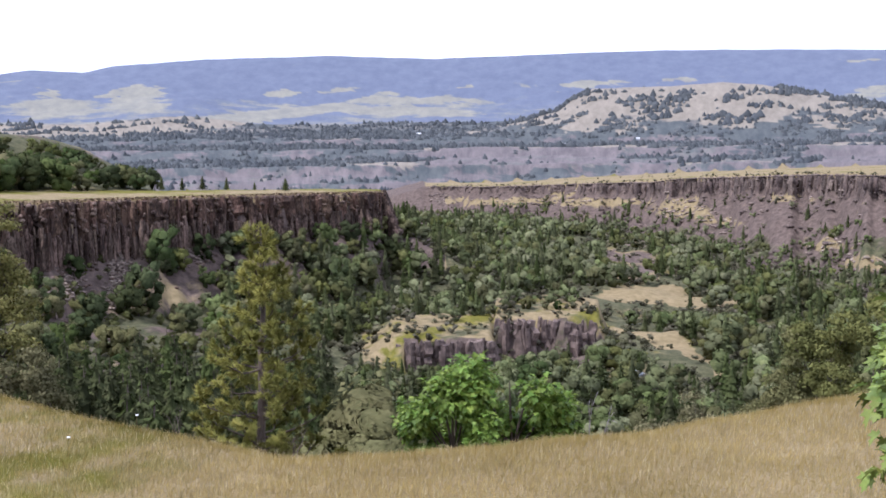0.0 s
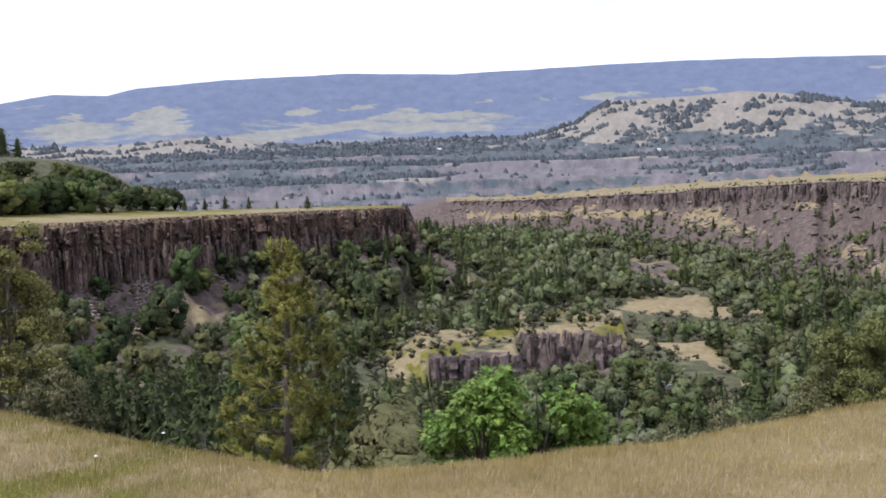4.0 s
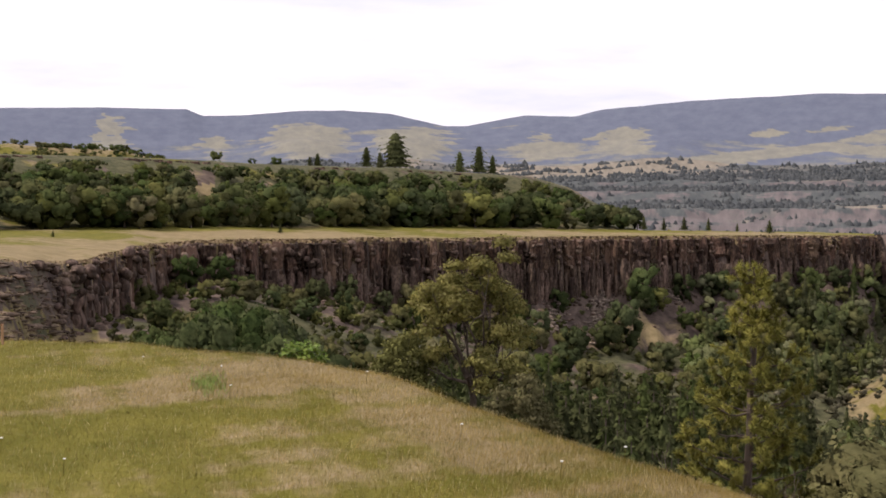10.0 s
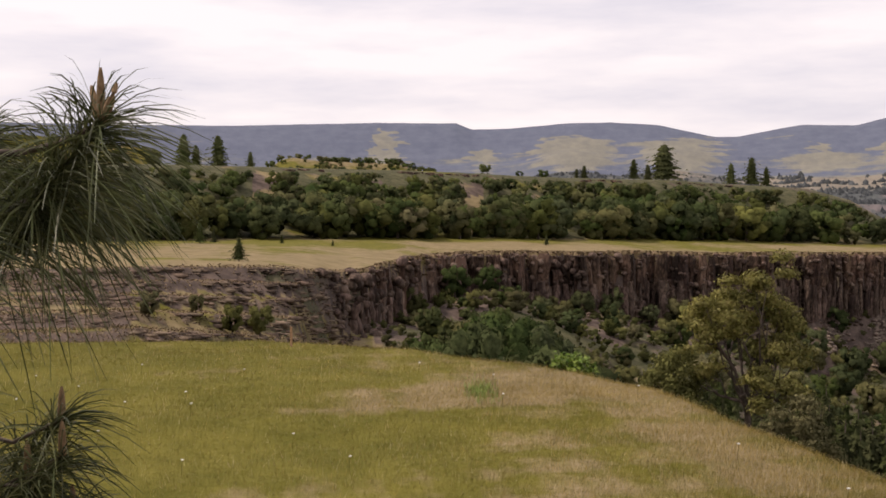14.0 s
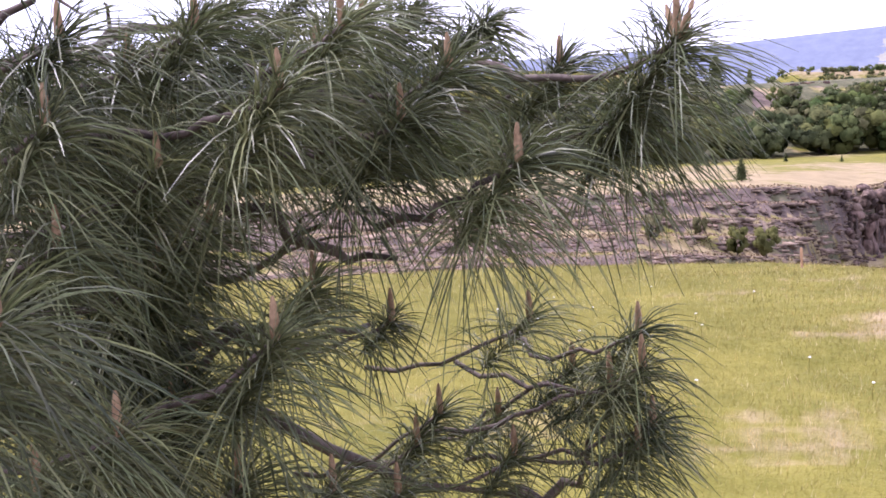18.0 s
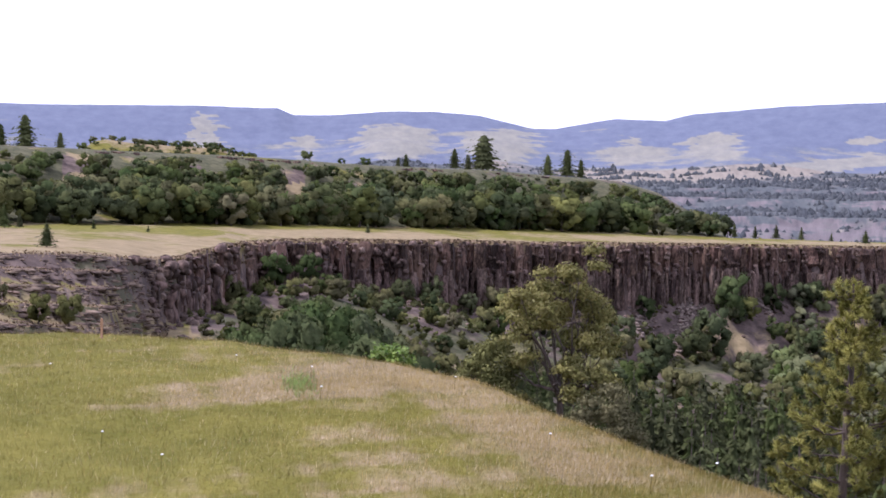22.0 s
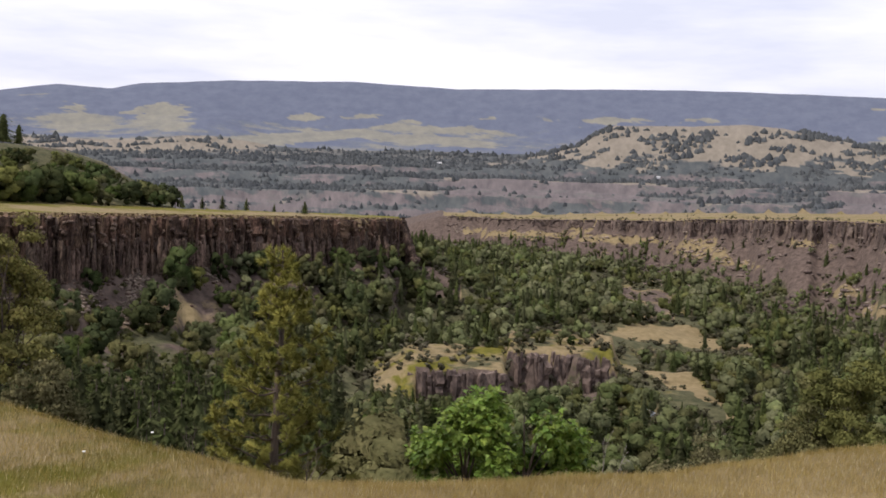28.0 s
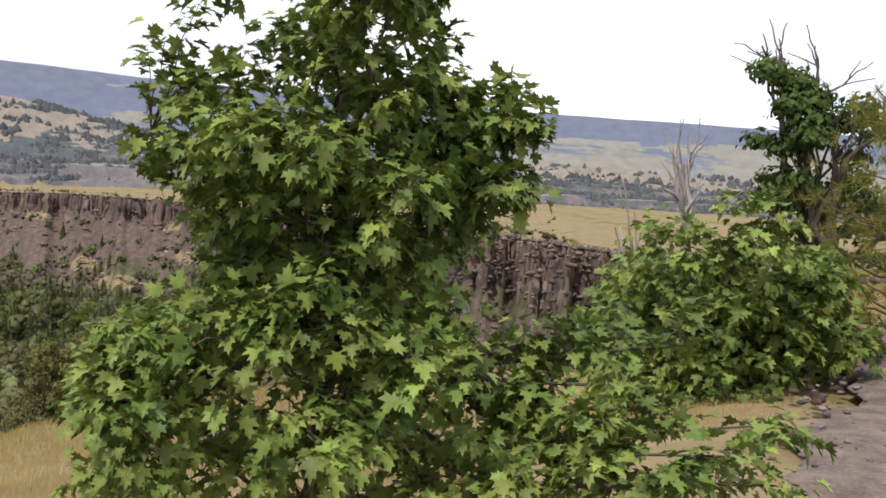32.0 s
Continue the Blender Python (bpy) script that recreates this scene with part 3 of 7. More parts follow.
    woods = np.where(clear, 0.0, woods)
    dry = np.where(clear, 0.82 + 0.3 * lum, dry)
    rock = np.where(clear, 0.0, rock)
    return np.stack([dry, rock, woods], -1)


def track_r(A):
    """Distance of the grassy track that winds past the knoll."""
    return curve(A, ((-8.2, 252), (-9.2, 244), (-10.4, 229), (-12.0, 219), (-13.5, 204), (-14.3, 195)))


def clearing(A, R):
    """Open grass on the valley floor."""
    R = R + 3 * lumps(A, R, 6.0, 1.0)
    c = blob(A, R, -11.2, 298 + 5 * np.sin(A), 4.1, 11) | blob(A, R, -1.4, 425, 1.0, 18) | blob(A, R, -5.5, 290, 0.55, 14)
    return c | ((np.abs(R - track_r(A)) < 4.5 + 3.5 * np.exp(-((A + 11.3) / 1.3) ** 2)) & (A < -8.2) & (A > -14.4))


SPILLS = ((-8.0, -2.9, 3.2, 0.2), (-3.0, -2.85, 4.0, 0.18), (1.0, -2.7, 2.0, 0.2), (-12.3, -3.25, 1.8, 0.5), (-13.9, -3.9, 1.2, 0.3), (-19.2, -5.0, 1.3, 0.42), (-21.0, -5.8, 1.2, 0.35), (-19.8, -2.0, 0.45, 0.4),
          (-11.6, -2.1, 0.35, 0.4), (-17.3, -2.7, 1.4, 0.16), (-10.6, -5.0, 2.2, 0.2), (-24.5, -4.5, 1.8, 0.4), (-28.0, -3.8, 2.2, 0.4), (-24.0, -2.9, 1.5, 0.2), (-6.3, -2.5, 0.9, 0.15))


def open_slope(A, R, Z):
    """Tan rubble, bare earth and grey talus on the slope across the valley, 0 to 1 each, and the height angle."""
    el = np.degrees(np.arctan2(Z - EYE, R)) + 0.09 * lumps(A, R, 9.0, 2.0) + 0.06 * lumps(A, R, 4.0, 1.0)
    A2 = A + 0.3 * lumps(A, R, 12.0, 6.0)
    spill = 0 * A2
    for a0, e0, wa, we in SPILLS:
        spill = np.maximum(spill, np.exp(-((A2 - a0) / wa) ** 2 - ((el - e0) / we) ** 2))
    spill = np.clip(1.25 * spill + 0.6 * lumps(A, R, 5.0, 8.0) * spill ** 0.5 - 0.32, 0, 0.85)
    bare = np.exp(-((A2 + 9.6) / 1.7) ** 4 - ((el + 6.15) / 0.75) ** 4)
    talus = np.exp(-((A2 + 16.4 - 0.6 * (el + 4)) / 1.9) ** 4 - ((el + 3.9) / 0.95) ** 4)
    return spill, bare, np.maximum(talus, np.exp(-((A2 + 21.8) / 1.6) ** 4 - ((el + 3.8) / 0.8) ** 4)), el


fine_az = np.concatenate([np.arange(-72, -46, 0.36), np.arange(-46, 50, 0.2), np.arange(50, 96.01, 0.36)])
azs = np.concatenate([fine_az, np.arange(102, 287, 6.0)])
rs = np.concatenate([[0.01, 0.6, 1.2, 2.0], np.geomspace(2.8, 130, 250), np.arange(131, 660, 2.0), np.geomspace(662, 860, 24), [900, 1100, 1500, 2200, 3300, 4900]])
ground = tagged(sheet("ground", azs, rs, terrain, ground_cover, M_GROUND, True), "grassy meadow and brushy valley ground below basalt plateaus", "ground", kind="structure")

# ---- far side of the gorge ----
SKYLINE = ((-75, 3.5), (-57, 3.69), (-48.5, 3.92), (-41.5, 4.02), (-21.8, 4.35), (-17, 4.55), (-11, 4.68), (-6, 4.62), (0.3, 4.45), (6, 4.63), (12, 4.42), (16.2, 4.08), (17.7, 3.72), (20.2, 3.83),
           (23.2, 3.3), (24.3, 3.3), (27.2, 3.93), (29.5, 4.1), (31.7, 4.08), (34.8, 3.82), (36.6, 3.78), (37.4, 4.12), (41.5, 4.13), (49, 3.92), (60, 3.9), (96, 3.8))


def rim_line(az, r):
    """Distances shifted so that the terrace rims wander in and out."""
    return r + (70 * lumps(az, 1500.0 + 0 * az, 210.0, 6.0) + 22 * lumps(az, 1500.0 + 0 * az, 60.0, 2.0)) * smooth(2700, 2200, r)


def far_side(az, r):
    sky = curve(az, SKYLINE) + 0.018 * lumps(az, 900.0 + 0 * az, 26.0, 3.0)
    el = np.interp(rim_line(az, r), [950, 1190, 1225, 1320, 1345, 1640, 1665, 1725, 2130, 2215, 2700, 3300, 3900], [-2.6, -2.3, -1.9, -1.45, -0.98, -0.62, -0.42, -0.12, 0.02, 0.36, 0.8, 1.75, 2.6])
    el = el + 0.08 * lumps(az, r, 260.0, 1.0) * smooth(1000, 1400, r) + 0.05 * lumps(az, r, 90.0, 2.0) * (1 - smooth(3700, 4300, r))
    tail = smooth(3500, 4500, r)
    el = el * (1 - tail) + sky * tail
    # long grassy hill with a flat top, terrace rims, spurs on the left
    knob = curve(az, ((-27, 0.5), (-23.5, 1.3), (-20.5, 1.95), (-18, 2.4), (-16, 2.85), (-14, 3.0), (-11.5, 2.86), (-9.7, 2.84), (-7.6, 2.8), (-6.7, 2.3), (-5.9, 1.7), (-4.8, 1.42), (-3.3, 1.1), (-2, 0.85))) + 0.04 * lumps(az, r, 60.0, 4.0)
    el = np.where((az < -2) & (az > -27), np.maximum(el, knob * smooth(2150, 2650, r) * (1 - smooth(2900, 3100, r)) + el * (1 - smooth(2150, 2650, r))), el)
    spur = np.exp(-((az - 13.5) / 2.6) ** 2) + np.exp(-((az - 26.5) / 2.2) ** 2) + np.exp(-((az - 31.5) / 2.2) ** 2) + 0.7 * np.exp(-((az + 44) / 5.0) ** 2)
    el = el + 0.75 * spur * np.exp(-((r - 3300) / 420) ** 2)
    el = np.minimum(el, np.where(r > 4000, 9, sky - 0.25))
    el = np.where(r > 4520, sky - 0.3 * (r - 4520) / 100, el)
    return r * rises(el) + EYE


def mound_of(A, el, cx, cy, wx, wy):
    return np.exp(-((A - cx) / wx) ** 2 - ((el - cy) / wy) ** 2)


def far_cover(A, R, Z):
    """Fields, rock and woods as soft masks; the material breaks up their borders."""
    el = np.degrees(np.arctan2(Z - EYE, R)) + 0.10 * lumps(A, R, 60.0, 7.0)
    A = A + 0.6 * lumps(A, R, 75.0, 1.7) + 0.3 * lumps(A, R, 28.0, 4.4)
    lum, lum2 = lumps(A, R, 170.0, 4.0), lumps(A, R, 420.0, 8.0)
    field = 0.30 + 0.22 * lum - 0.12 * smooth(2.0, 3.4, el) - 0.15 * smooth(0.7, -0.6, el)
    band = curve(A, ((-4, 1.62), (-0.5, 1.72), (2.4, 1.78), (5.7, 2.05), (9, 1.62), (11, 1.38), (17, 1.0), (24, 0.9)))
    field = np.maximum(field, 0.95 * smooth(-3, 0, A) * smooth(25, 20, A) * np.exp(-((el - band) / (0.26 + 0.12 * smooth(4, 9, A))) ** 4))
    for cx, cy, wx, wy, k in ((15.3, 2.5, 1.5, 0.75, 0.95), (19.2, 1.95, 1.9, 0.5, 0.9), (7.8, 2.75, 1.5, 0.16, 0.85), (2.5, 2.75, 1.0, 0.12, 0.7), (26.0, 2.45, 2.0, 0.95, 0.95), (31.4, 2.6, 2.4, 1.0, 0.95), (1.5, 2.35, 3.2, 0.28, 0.8), (41.1, 3.0, 0.6, 1.0, 1.0), (-7.5, 3.1, 2.4, 0.25, 0.72),
                              (-11.8, 3.2, 2.0, 0.18, 0.66), (5.0, 2.9, 1.6, 0.2, 0.62), (-1.0, 3.0, 1.4, 0.18, 0.6), (36.0, 2.4, 1.2, 0.6, 0.6), (-20.5, 3.9, 0.8, 0.12, 0.75), (19.5, 2.6, 1.0, 0.5, 0.6)):
        field = np.maximum(field, k * mound_of(A, el, cx, cy, wx, wy) ** 0.7)
    knob = smooth(-24.5, -22.5, A) * smooth(-2.6, -3.4, A) * smooth(0.75, 1.1, el + 0.55 * lumps(A, R, 90.0, 2.0) + 0.3 * lumps(A, R, 40.0, 1.0)) * smooth(3000, 2900, R) * smooth(2080, 2200, R)
    field = field + 0.22 * lumps(A, R, 48.0, 2.2) * smooth(2400, 2000, R)
    field = np.maximum(field, knob * (0.78 + 0.12 * lum + 0.10 * lumps(A, R, 40.0, 5.0)))
    field = field + (0.2 * lumps(A, R, 95.0, 3.1) + 0.06) * smooth(1.3, 1.8, el) * smooth(3.6, 3.0, el)
    field = np.maximum(field, smooth(-36, -42, A) * smooth(0.3, 0.7, el) * smooth(3.2, 2.7, el) * (0.66 + 0.35 * lum2 + 0.2 * lumps(A, R, 110.0, 5.0)))
    wood = 0.52 - 0.25 * lum + 0.2 * lumps(A, R, 36.0, 9.0) + 0.35 * smooth(2.0, 2.8, el) + 0.22 * (A < -3) * (A > -23) * smooth(0.3, 0.7, el) * smooth(1.3, 1.0, el) + 0.16 * smooth(-1.6, -1.0, el) * smooth(0.9, 0.6, el) - 0.75 * smooth(0.45, 0.7, field)
    L = rim_line(A, R)
    face = ((L > 1195) & (L < 1348)) | ((L > 1635) & (L < 1730)) | ((L > 2140) & (L < 2220))
    rock = np.where(face, 0.72 + 0.3 * lumps(A, R, 45.0, 3.0), 0.26 + 0.3 * lum) - 0.4 * smooth(0.3, 0.6, el)
    lip = (L > 1346) & (L < 1440) & ((A < -12) | ((A > -9.5) & (A < 4))) | (L > 1728) & (L < 1790) & (A < -8)
    field = np.where(lip, 0.8 + 0.2 * lum, field)
    wood = np.where(lip, 0.1, np.where((L > 1560) & (L < 1640) | (L > 1900) & (L < 2140), wood + 0.2, wood))
    # two long cliff-edged terraces with a wooded gully between them
    for lo, hi, foot_, lip_ in ((-9.4, 0.8, -1.02, -0.24), (-40.0, -18.4, -1.12, -0.1)):
        on = smooth(lo - 0.3, lo + 0.3, A) * smooth(hi + 0.6, hi - 0.6, A)
        wall_ = on * smooth(foot_ - 0.12, foot_ + 0.1, el) * smooth(lip_ + 0.04, lip_ - 0.04, el)
        rim_ = on * smooth(lip_ - 0.02, lip_ + 0.04, el) * smooth(lip_ + 0.22, lip_ + 0.1, el)
        rock = np.maximum(rock, wall_ * (0.66 + 0.35 * lumps(A, R, 55.0, 3.0)))
        field = np.maximum(field * (1 - wall_), 0.95 * rim_)
        wood = wood * (1 - wall_) * (1 - rim_) + 0.25 * wall_ * lumps(A, R, 60.0, 2.0)
    gully = smooth(-18.6, -17.8, A) * smooth(-9.2, -10.0, A) * smooth(-1.3, -1.0, el) * smooth(0.15, -0.1, el)
    wood = np.where(gully > 0.5, 0.45 + 0.45 * lumps(A, R, 50.0, 4.0), wood)
    rock = np.where(gully > 0.5, 0.5 + 0.4 * lumps(A, R, 70.0, 1.0), rock)
    return np.stack([field, rock, np.where(rock > 0.75, wood - 0.25, wood)], -1)


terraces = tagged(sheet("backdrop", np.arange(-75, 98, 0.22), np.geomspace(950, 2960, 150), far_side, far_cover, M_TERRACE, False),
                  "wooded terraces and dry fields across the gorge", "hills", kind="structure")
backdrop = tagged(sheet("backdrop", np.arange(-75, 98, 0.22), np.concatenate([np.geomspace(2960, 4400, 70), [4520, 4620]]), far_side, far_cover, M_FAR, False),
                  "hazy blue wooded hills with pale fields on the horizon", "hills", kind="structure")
river = new("water", quads("water", [(-sx * 1500 - 700 * 0, 880, 0) for sx in (1, -1)] + [(sx * 1500, 1180, 0) for sx in (1, -1)], [(0, 1, 2, 3)]))
river.data.materials.append(M_WATER)
river.location = (0, 0, EYE + 1050 * math.tan(radians(-2.45)))
tagged(river, "pale grey river far below in the gorge", "river", kind="structure")

# ---- helpers for meshes ----
rng = np.random.default_rng(7)


def part(name, data, material_, parent, label=""):
    """One mesh object under a thing or a part. data: a mesh or a bmesh."""
    if isinstance(data, bmesh.types.BMesh):
        me = bpy.data.meshes.new(name)
        data.to_mesh(me)
        data.free()
        data = me
    if material_ and not data.materials:
        data.materials.append(material_)
    ob = new(name, data)
    ob.parent = parent
    if label:
        ob["label"] = label
    return ob


def thing(name, place, label, category, group="", kind=""):
    ob = new(name)
    ob.location = place
    ob.empty_display_size = 0.2
    return tagged(ob, label, category, group, kind)


def joined(name, shapes, toned=False):
    """One mesh from many (places, faces, perhaps normals) arrays; all faces with the same number of corners.
    toned: every shape gets a tone of its own, for the foliage materials."""
    vs, fs, n = [], [], 0
    for q in shapes:
        vs.append(q[0])
        fs.append(np.asarray(q[1]) + n)
        n += len(q[0])
    me = quads(name, np.concatenate(vs), np.concatenate(fs), np.concatenate([q[2] for q in shapes]) if len(shapes[0]) == 3 else None)
    if toned:
        tone = np.repeat(np.random.default_rng(len(shapes)).random(len(shapes)), [len(q[0]) for q in shapes])
        me.attributes.new("tone", "FLOAT", "POINT").data.foreach_set("value", tone.astype(np.float32))
    return me


def tube(points, radii, sides=6):
    """A tapered limb through the points, as quads."""
    p = np.asarray(points, float)
    d = np.gradient(p, axis=0)
    d /= np.linalg.norm(d, axis=1, keepdims=True) + 1e-9
    ref = np.where(np.abs(d[:, 2:3]) > 0.9, [[1.0, 0, 0]], [[0, 0, 1.0]])
    u = np.cross(d, ref)
    u /= np.linalg.norm(u, axis=1, keepdims=True) + 1e-9
    w = np.cross(d, u)
    a = np.arange(sides) * 2 * np.pi / sides
    v = (p[:, None] + np.asarray(radii)[:, None, None] * (np.cos(a)[None, :, None] * u[:, None] + np.sin(a)[None, :, None] * w[:, None])).reshape(-1, 3)
    i, j = np.meshgrid(np.arange(len(p) - 1), np.arange(sides), indexing="ij")
    k = (j + 1) % sides
    return v, np.stack([i * sides + j, i * sides + k, (i + 1) * sides + k, (i + 1) * sides + j], -1).reshape(-1, 4)


def bent(a, b, sag=0.0, steps=6, jitter=0.0):
    """Points from a to b with an upward or downward bow."""
    t = np.linspace(0, 1, steps)[:, None]
    p = np.asarray(a, float) * (1 - t) + np.asarray(b, float) * t
    p[:, 2] += sag * (4 * t * (1 - t))[:, 0]
    if jitter:
        p[1:-1] += rng.normal(0, jitter, (steps - 2, 3))
    return p


def unit(v):
    return v / (np.linalg.norm(v, axis=-1, keepdims=True) + 1e-9)


# ---- basalt cliffs ----
def column_shape(seed, rings=8):
    """An irregular five to seven sided rock column, one high and about one across, cracked across and leaning a little."""
    g = np.random.default_rng(seed)
    sides = int(g.integers(5, 8))
    a = np.sort(g.uniform(0, 2 * np.pi, sides) * 0.25 + np.arange(sides) * 2 * np.pi / sides)
    rad = g.uniform(0.42, 0.6, sides)
    v = []
    for i, h in enumerate(np.linspace(0, 1, rings)):
        off = g.normal(0, 0.09, 2)
        k = g.uniform(0.78, 1.1) * (1 if i < rings - 1 else 0.82)
        hh = np.full(sides, h + (g.normal(0, 0.02) if 0 < i < rings - 1 else 0)) + (g.normal(0, 0.02, sides) if i == rings - 1 else 0)
        v.append(np.stack([np.cos(a) * rad * k + off[0], np.sin(a) * rad * k + off[1], hh], -1))
    v = np.concatenate(v + [[[0, 0, 1.0]]])
    f = [(i * sides + j, i * sides + (j + 1) % sides, (i + 1) * sides + (j + 1) % sides, (i + 1) * sides + j) for i in range(rings - 1) for j in range(sides)]
    top = (rings - 1) * sides
    tri = [(top + j, top + (j + 1) % sides, len(v) - 1, len(v) - 1) for j in range(sides)]
    return v, np.array(f), np.array(tri)


def column_mesh(seed, mat):
    v, f, tri = column_shape(seed)
    me = bpy.data.meshes.new("column")
    me.from_pydata(v.tolist(), [], f.tolist() + [t[:3] for t in tri.tolist()])
    me.materials.append(mat)
    return me


COLUMNS = [column_mesh(s, M_BASALT) for s in range(9)]
# the knoll's columns, in the rock colour with haze mixed in
PALE_COLUMNS = [column_mesh(s, M_RIMROCK) for s in range(9)]
SHAPES = [column_shape(s) for s in range(9)]


def rock_shape(seed, flat=0.7):
    """An angular boulder as quads, about one across."""
    g = np.random.default_rng(seed)
    n, m = 5, 7
    v = []
    for i in range(n + 1):
        th = np.pi * i / n
        for j in range(m):
            ph = 2 * np.pi * (j + 0.3 * i) / m
            k = g.uniform(0.38, 0.56)
            v.append((k * np.sin(th) * np.cos(ph), k * np.sin(th) * np.sin(ph), k * np.cos(th) * flat))
    f = [(i * m + j, i * m + (j + 1) % m, (i + 1) * m + (j + 1) % m, (i + 1) * m + j) for i in range(n) for j in range(m)]
    return np.array(v), np.array(f)


ROCKS = [rock_shape(s) for s in range(6)]


def placed(shape, place, scale, yaw=0.0):
    c, s = math.cos(yaw), math.sin(yaw)

    def spun(v):
        return np.stack([v[:, 0] * c - v[:, 1] * s, v[:, 0] * s + v[:, 1] * c, v[:, 2]], -1)

    v = spun(shape[0] * np.asarray(scale)) + np.asarray(place)
    return (v, shape[1], spun(shape[2])) if len(shape) == 3 else (v, shape[1])


def spot(az, r, z):
    return np.array([-math.sin(radians(az)) * r, math.cos(radians(az)) * r, z])


mesa_cliff = thing("basalt_cliff", at(20, 220), "dark brown columnar basalt cliff under a grassy plateau rim", "cliff", kind="")
bpy.context.view_layer.update()
inv = mesa_cliff.matrix_world.inverted()
face_shapes = []
count = 0
az = 3.05
while az < 44.2:
    r = float(mesa_edge(az))
    rim = r * float(rises(curve(az, MESA_EL))) + EYE
    foot = (r - 3) * float(rises(curve(az, MESA_FOOT))) + EYE
    w = float(rng.choice([0.55, 0.75, 1.0, 1.5], p=(0.25, 0.35, 0.28, 0.12))) * float(rng.uniform(0.85, 1.15)) * (r / 190) ** 0.6
    short = 0.55 + 0.45 * float(smooth(46, 41, az))
    setback = float(rng.choice([0, 0, 0.35, 0.8])) + 0.9 + 1.1 * math.sin(az * 9.1) * math.sin(az * 3.7)
    top = rim - float(abs(rng.normal(0, 0.28))) - 0.05 - (float(rng.uniform(0.8, 2.5)) if rng.random() < 0.14 else 0)
    if count >= 292:
        face_shapes.append(placed(SHAPES[int(rng.integers(9))][:2], spot(az, r - 2.3 + setback, foot - 1.4), (w * 1.6, w * 1.6, (top - foot + 1.4) * short), float(rng.uniform(0, 6))))
    if count < 292:
        ob = part("column", COLUMNS[int(rng.integers(9))], None, mesa_cliff)
        ob.matrix_local = inv @ Matrix.LocRotScale(spot(az, r - 2.3 + setback, foot - 1.4), Euler((float(rng.normal(0, 0.012)), float(rng.normal(0, 0.012)), float(rng.uniform(0, 6)))), (w * 1.6, w * 1.6, (top - foot + 1.4) * short))
        count += 1
    # broken foot of the wall: leaning stubs and fallen blocks
    for q in range(3):
        hh = float(rng.uniform(0.1, 0.62)) * (rim - foot)
        face_shapes.append(placed(SHAPES[int(rng.integers(9))][:2], spot(az + float(rng.normal(0, 0.1)), r - 3.0 - float(rng.uniform(0, 1.5)), foot - 1.2), (w * 0.9, w * 0.9, hh + 1.2), float(rng.uniform(0, 6))))
    for q in range(3):
        d = float(rng.exponential(5)) + 3
        a2 = az + float(rng.normal(0, 0.3))
        k = float(rng.uniform(0.4, 1.5))
        p = at(a2, r - d)
        face_shapes.append(placed(ROCKS[int(rng.integers(6))], p, (k, k, k * 0.8), float(rng.uniform(0, 6))))
    for q in range(9):
        hh = foot + (rim - foot) * float(rng.random()) ** 2.0
        k = float(rng.uniform(0.3, 1.3))
        face_shapes.append(placed(ROCKS[int(rng.integers(6))], spot(az + float(rng.normal(0, 0.15)), r - 2.9 + setback * 0.8, hh), (k * 1.2, k, k * 1.3), float(rng.uniform(0, 6))))
    # the wall of rim stones at the top
    k = float(rng.uniform(0.3, 0.85))
    face_shapes.append(placed(ROCKS[int(rng.integers(6))], spot(az, r - 1.7 + float(rng.uniform(-0.6, 0.8)), rim - 0.35), (k * 1.5, k, k * 0.5), float(rng.uniform(0, 6))))
    az += math.degrees(w * 0.78 / r)
# the end of the plateau, turned away from the valley, in broken steps
for i in range(190):
    r = float(mesa_edge(3.05)) - 14 + float(rng.uniform(0, 1)) * 34
    rim = float(mesa_edge(3.05)) * float(rises(curve(3.05, MESA_EL))) + EYE
    foot = float(mesa_edge(3.05)) * float(rises(curve(3.05, MESA_FOOT))) + EYE
    w = float(rng.uniform(0.7, 1.6))
    step = float(rng.random())
    top = foot + (rim - foot) * (1 - step) ** 1.15 - abs(float(rng.normal(0, 0.3)))
    face_shapes.append(placed(SHAPES[int(rng.integers(9))][:2], spot(3.05 - 0.75 * step, max(r, float(mesa_edge(3.05)) - 14 * step), foot - 4.0), (w * 1.6, w * 1.6, top - foot + 4.0), float(rng.uniform(0, 6))))
me = joined("broken_rock", face_shapes)
ob = part("broken_rock", me, M_BASALT_ISL, mesa_cliff, "broken stubs and fallen blocks at the cliff foot")
ob.matrix_parent_inverse = inv
ob["kind"] = "stuff"

# the short dark scarp under the edge of the upper terrace
scarp = thing("rock_scarp", at(38, 255), "low dark basalt scarp under the grassy edge of the upper terrace", "cliff")
bpy.context.view_layer.update()
inv = scarp.matrix_world.inverted()
for first, last, tall in ((35.7, 40.3, 2.8), (29.2, 31.4, 1.5), (23.6, 26.2, 1.3), (44.5, 46.4, 1.6)):
    az = first
    while az < last:
        r = float(curve(az, MESA_BACK)) + 50 + float(wobble(az, 0.7, 1.2, 1.5))
        w = float(rng.choice([0.6, 0.9, 1.4]))
        top = r * float(rises(curve(az, BENCH_EL) - 0.06)) + EYE - abs(float(rng.normal(0, 0.2)))
        ob = part("column", COLUMNS[int(rng.integers(9))], None, scarp)
        ob.matrix_local = inv @ Matrix.LocRotScale(spot(az, r, top - tall - 1.5), Euler((0, 0, float(rng.uniform(0, 6)))), (w * 1.7, w * 1.7, tall + 1.5))
        az += math.degrees(w * 0.9 / r)

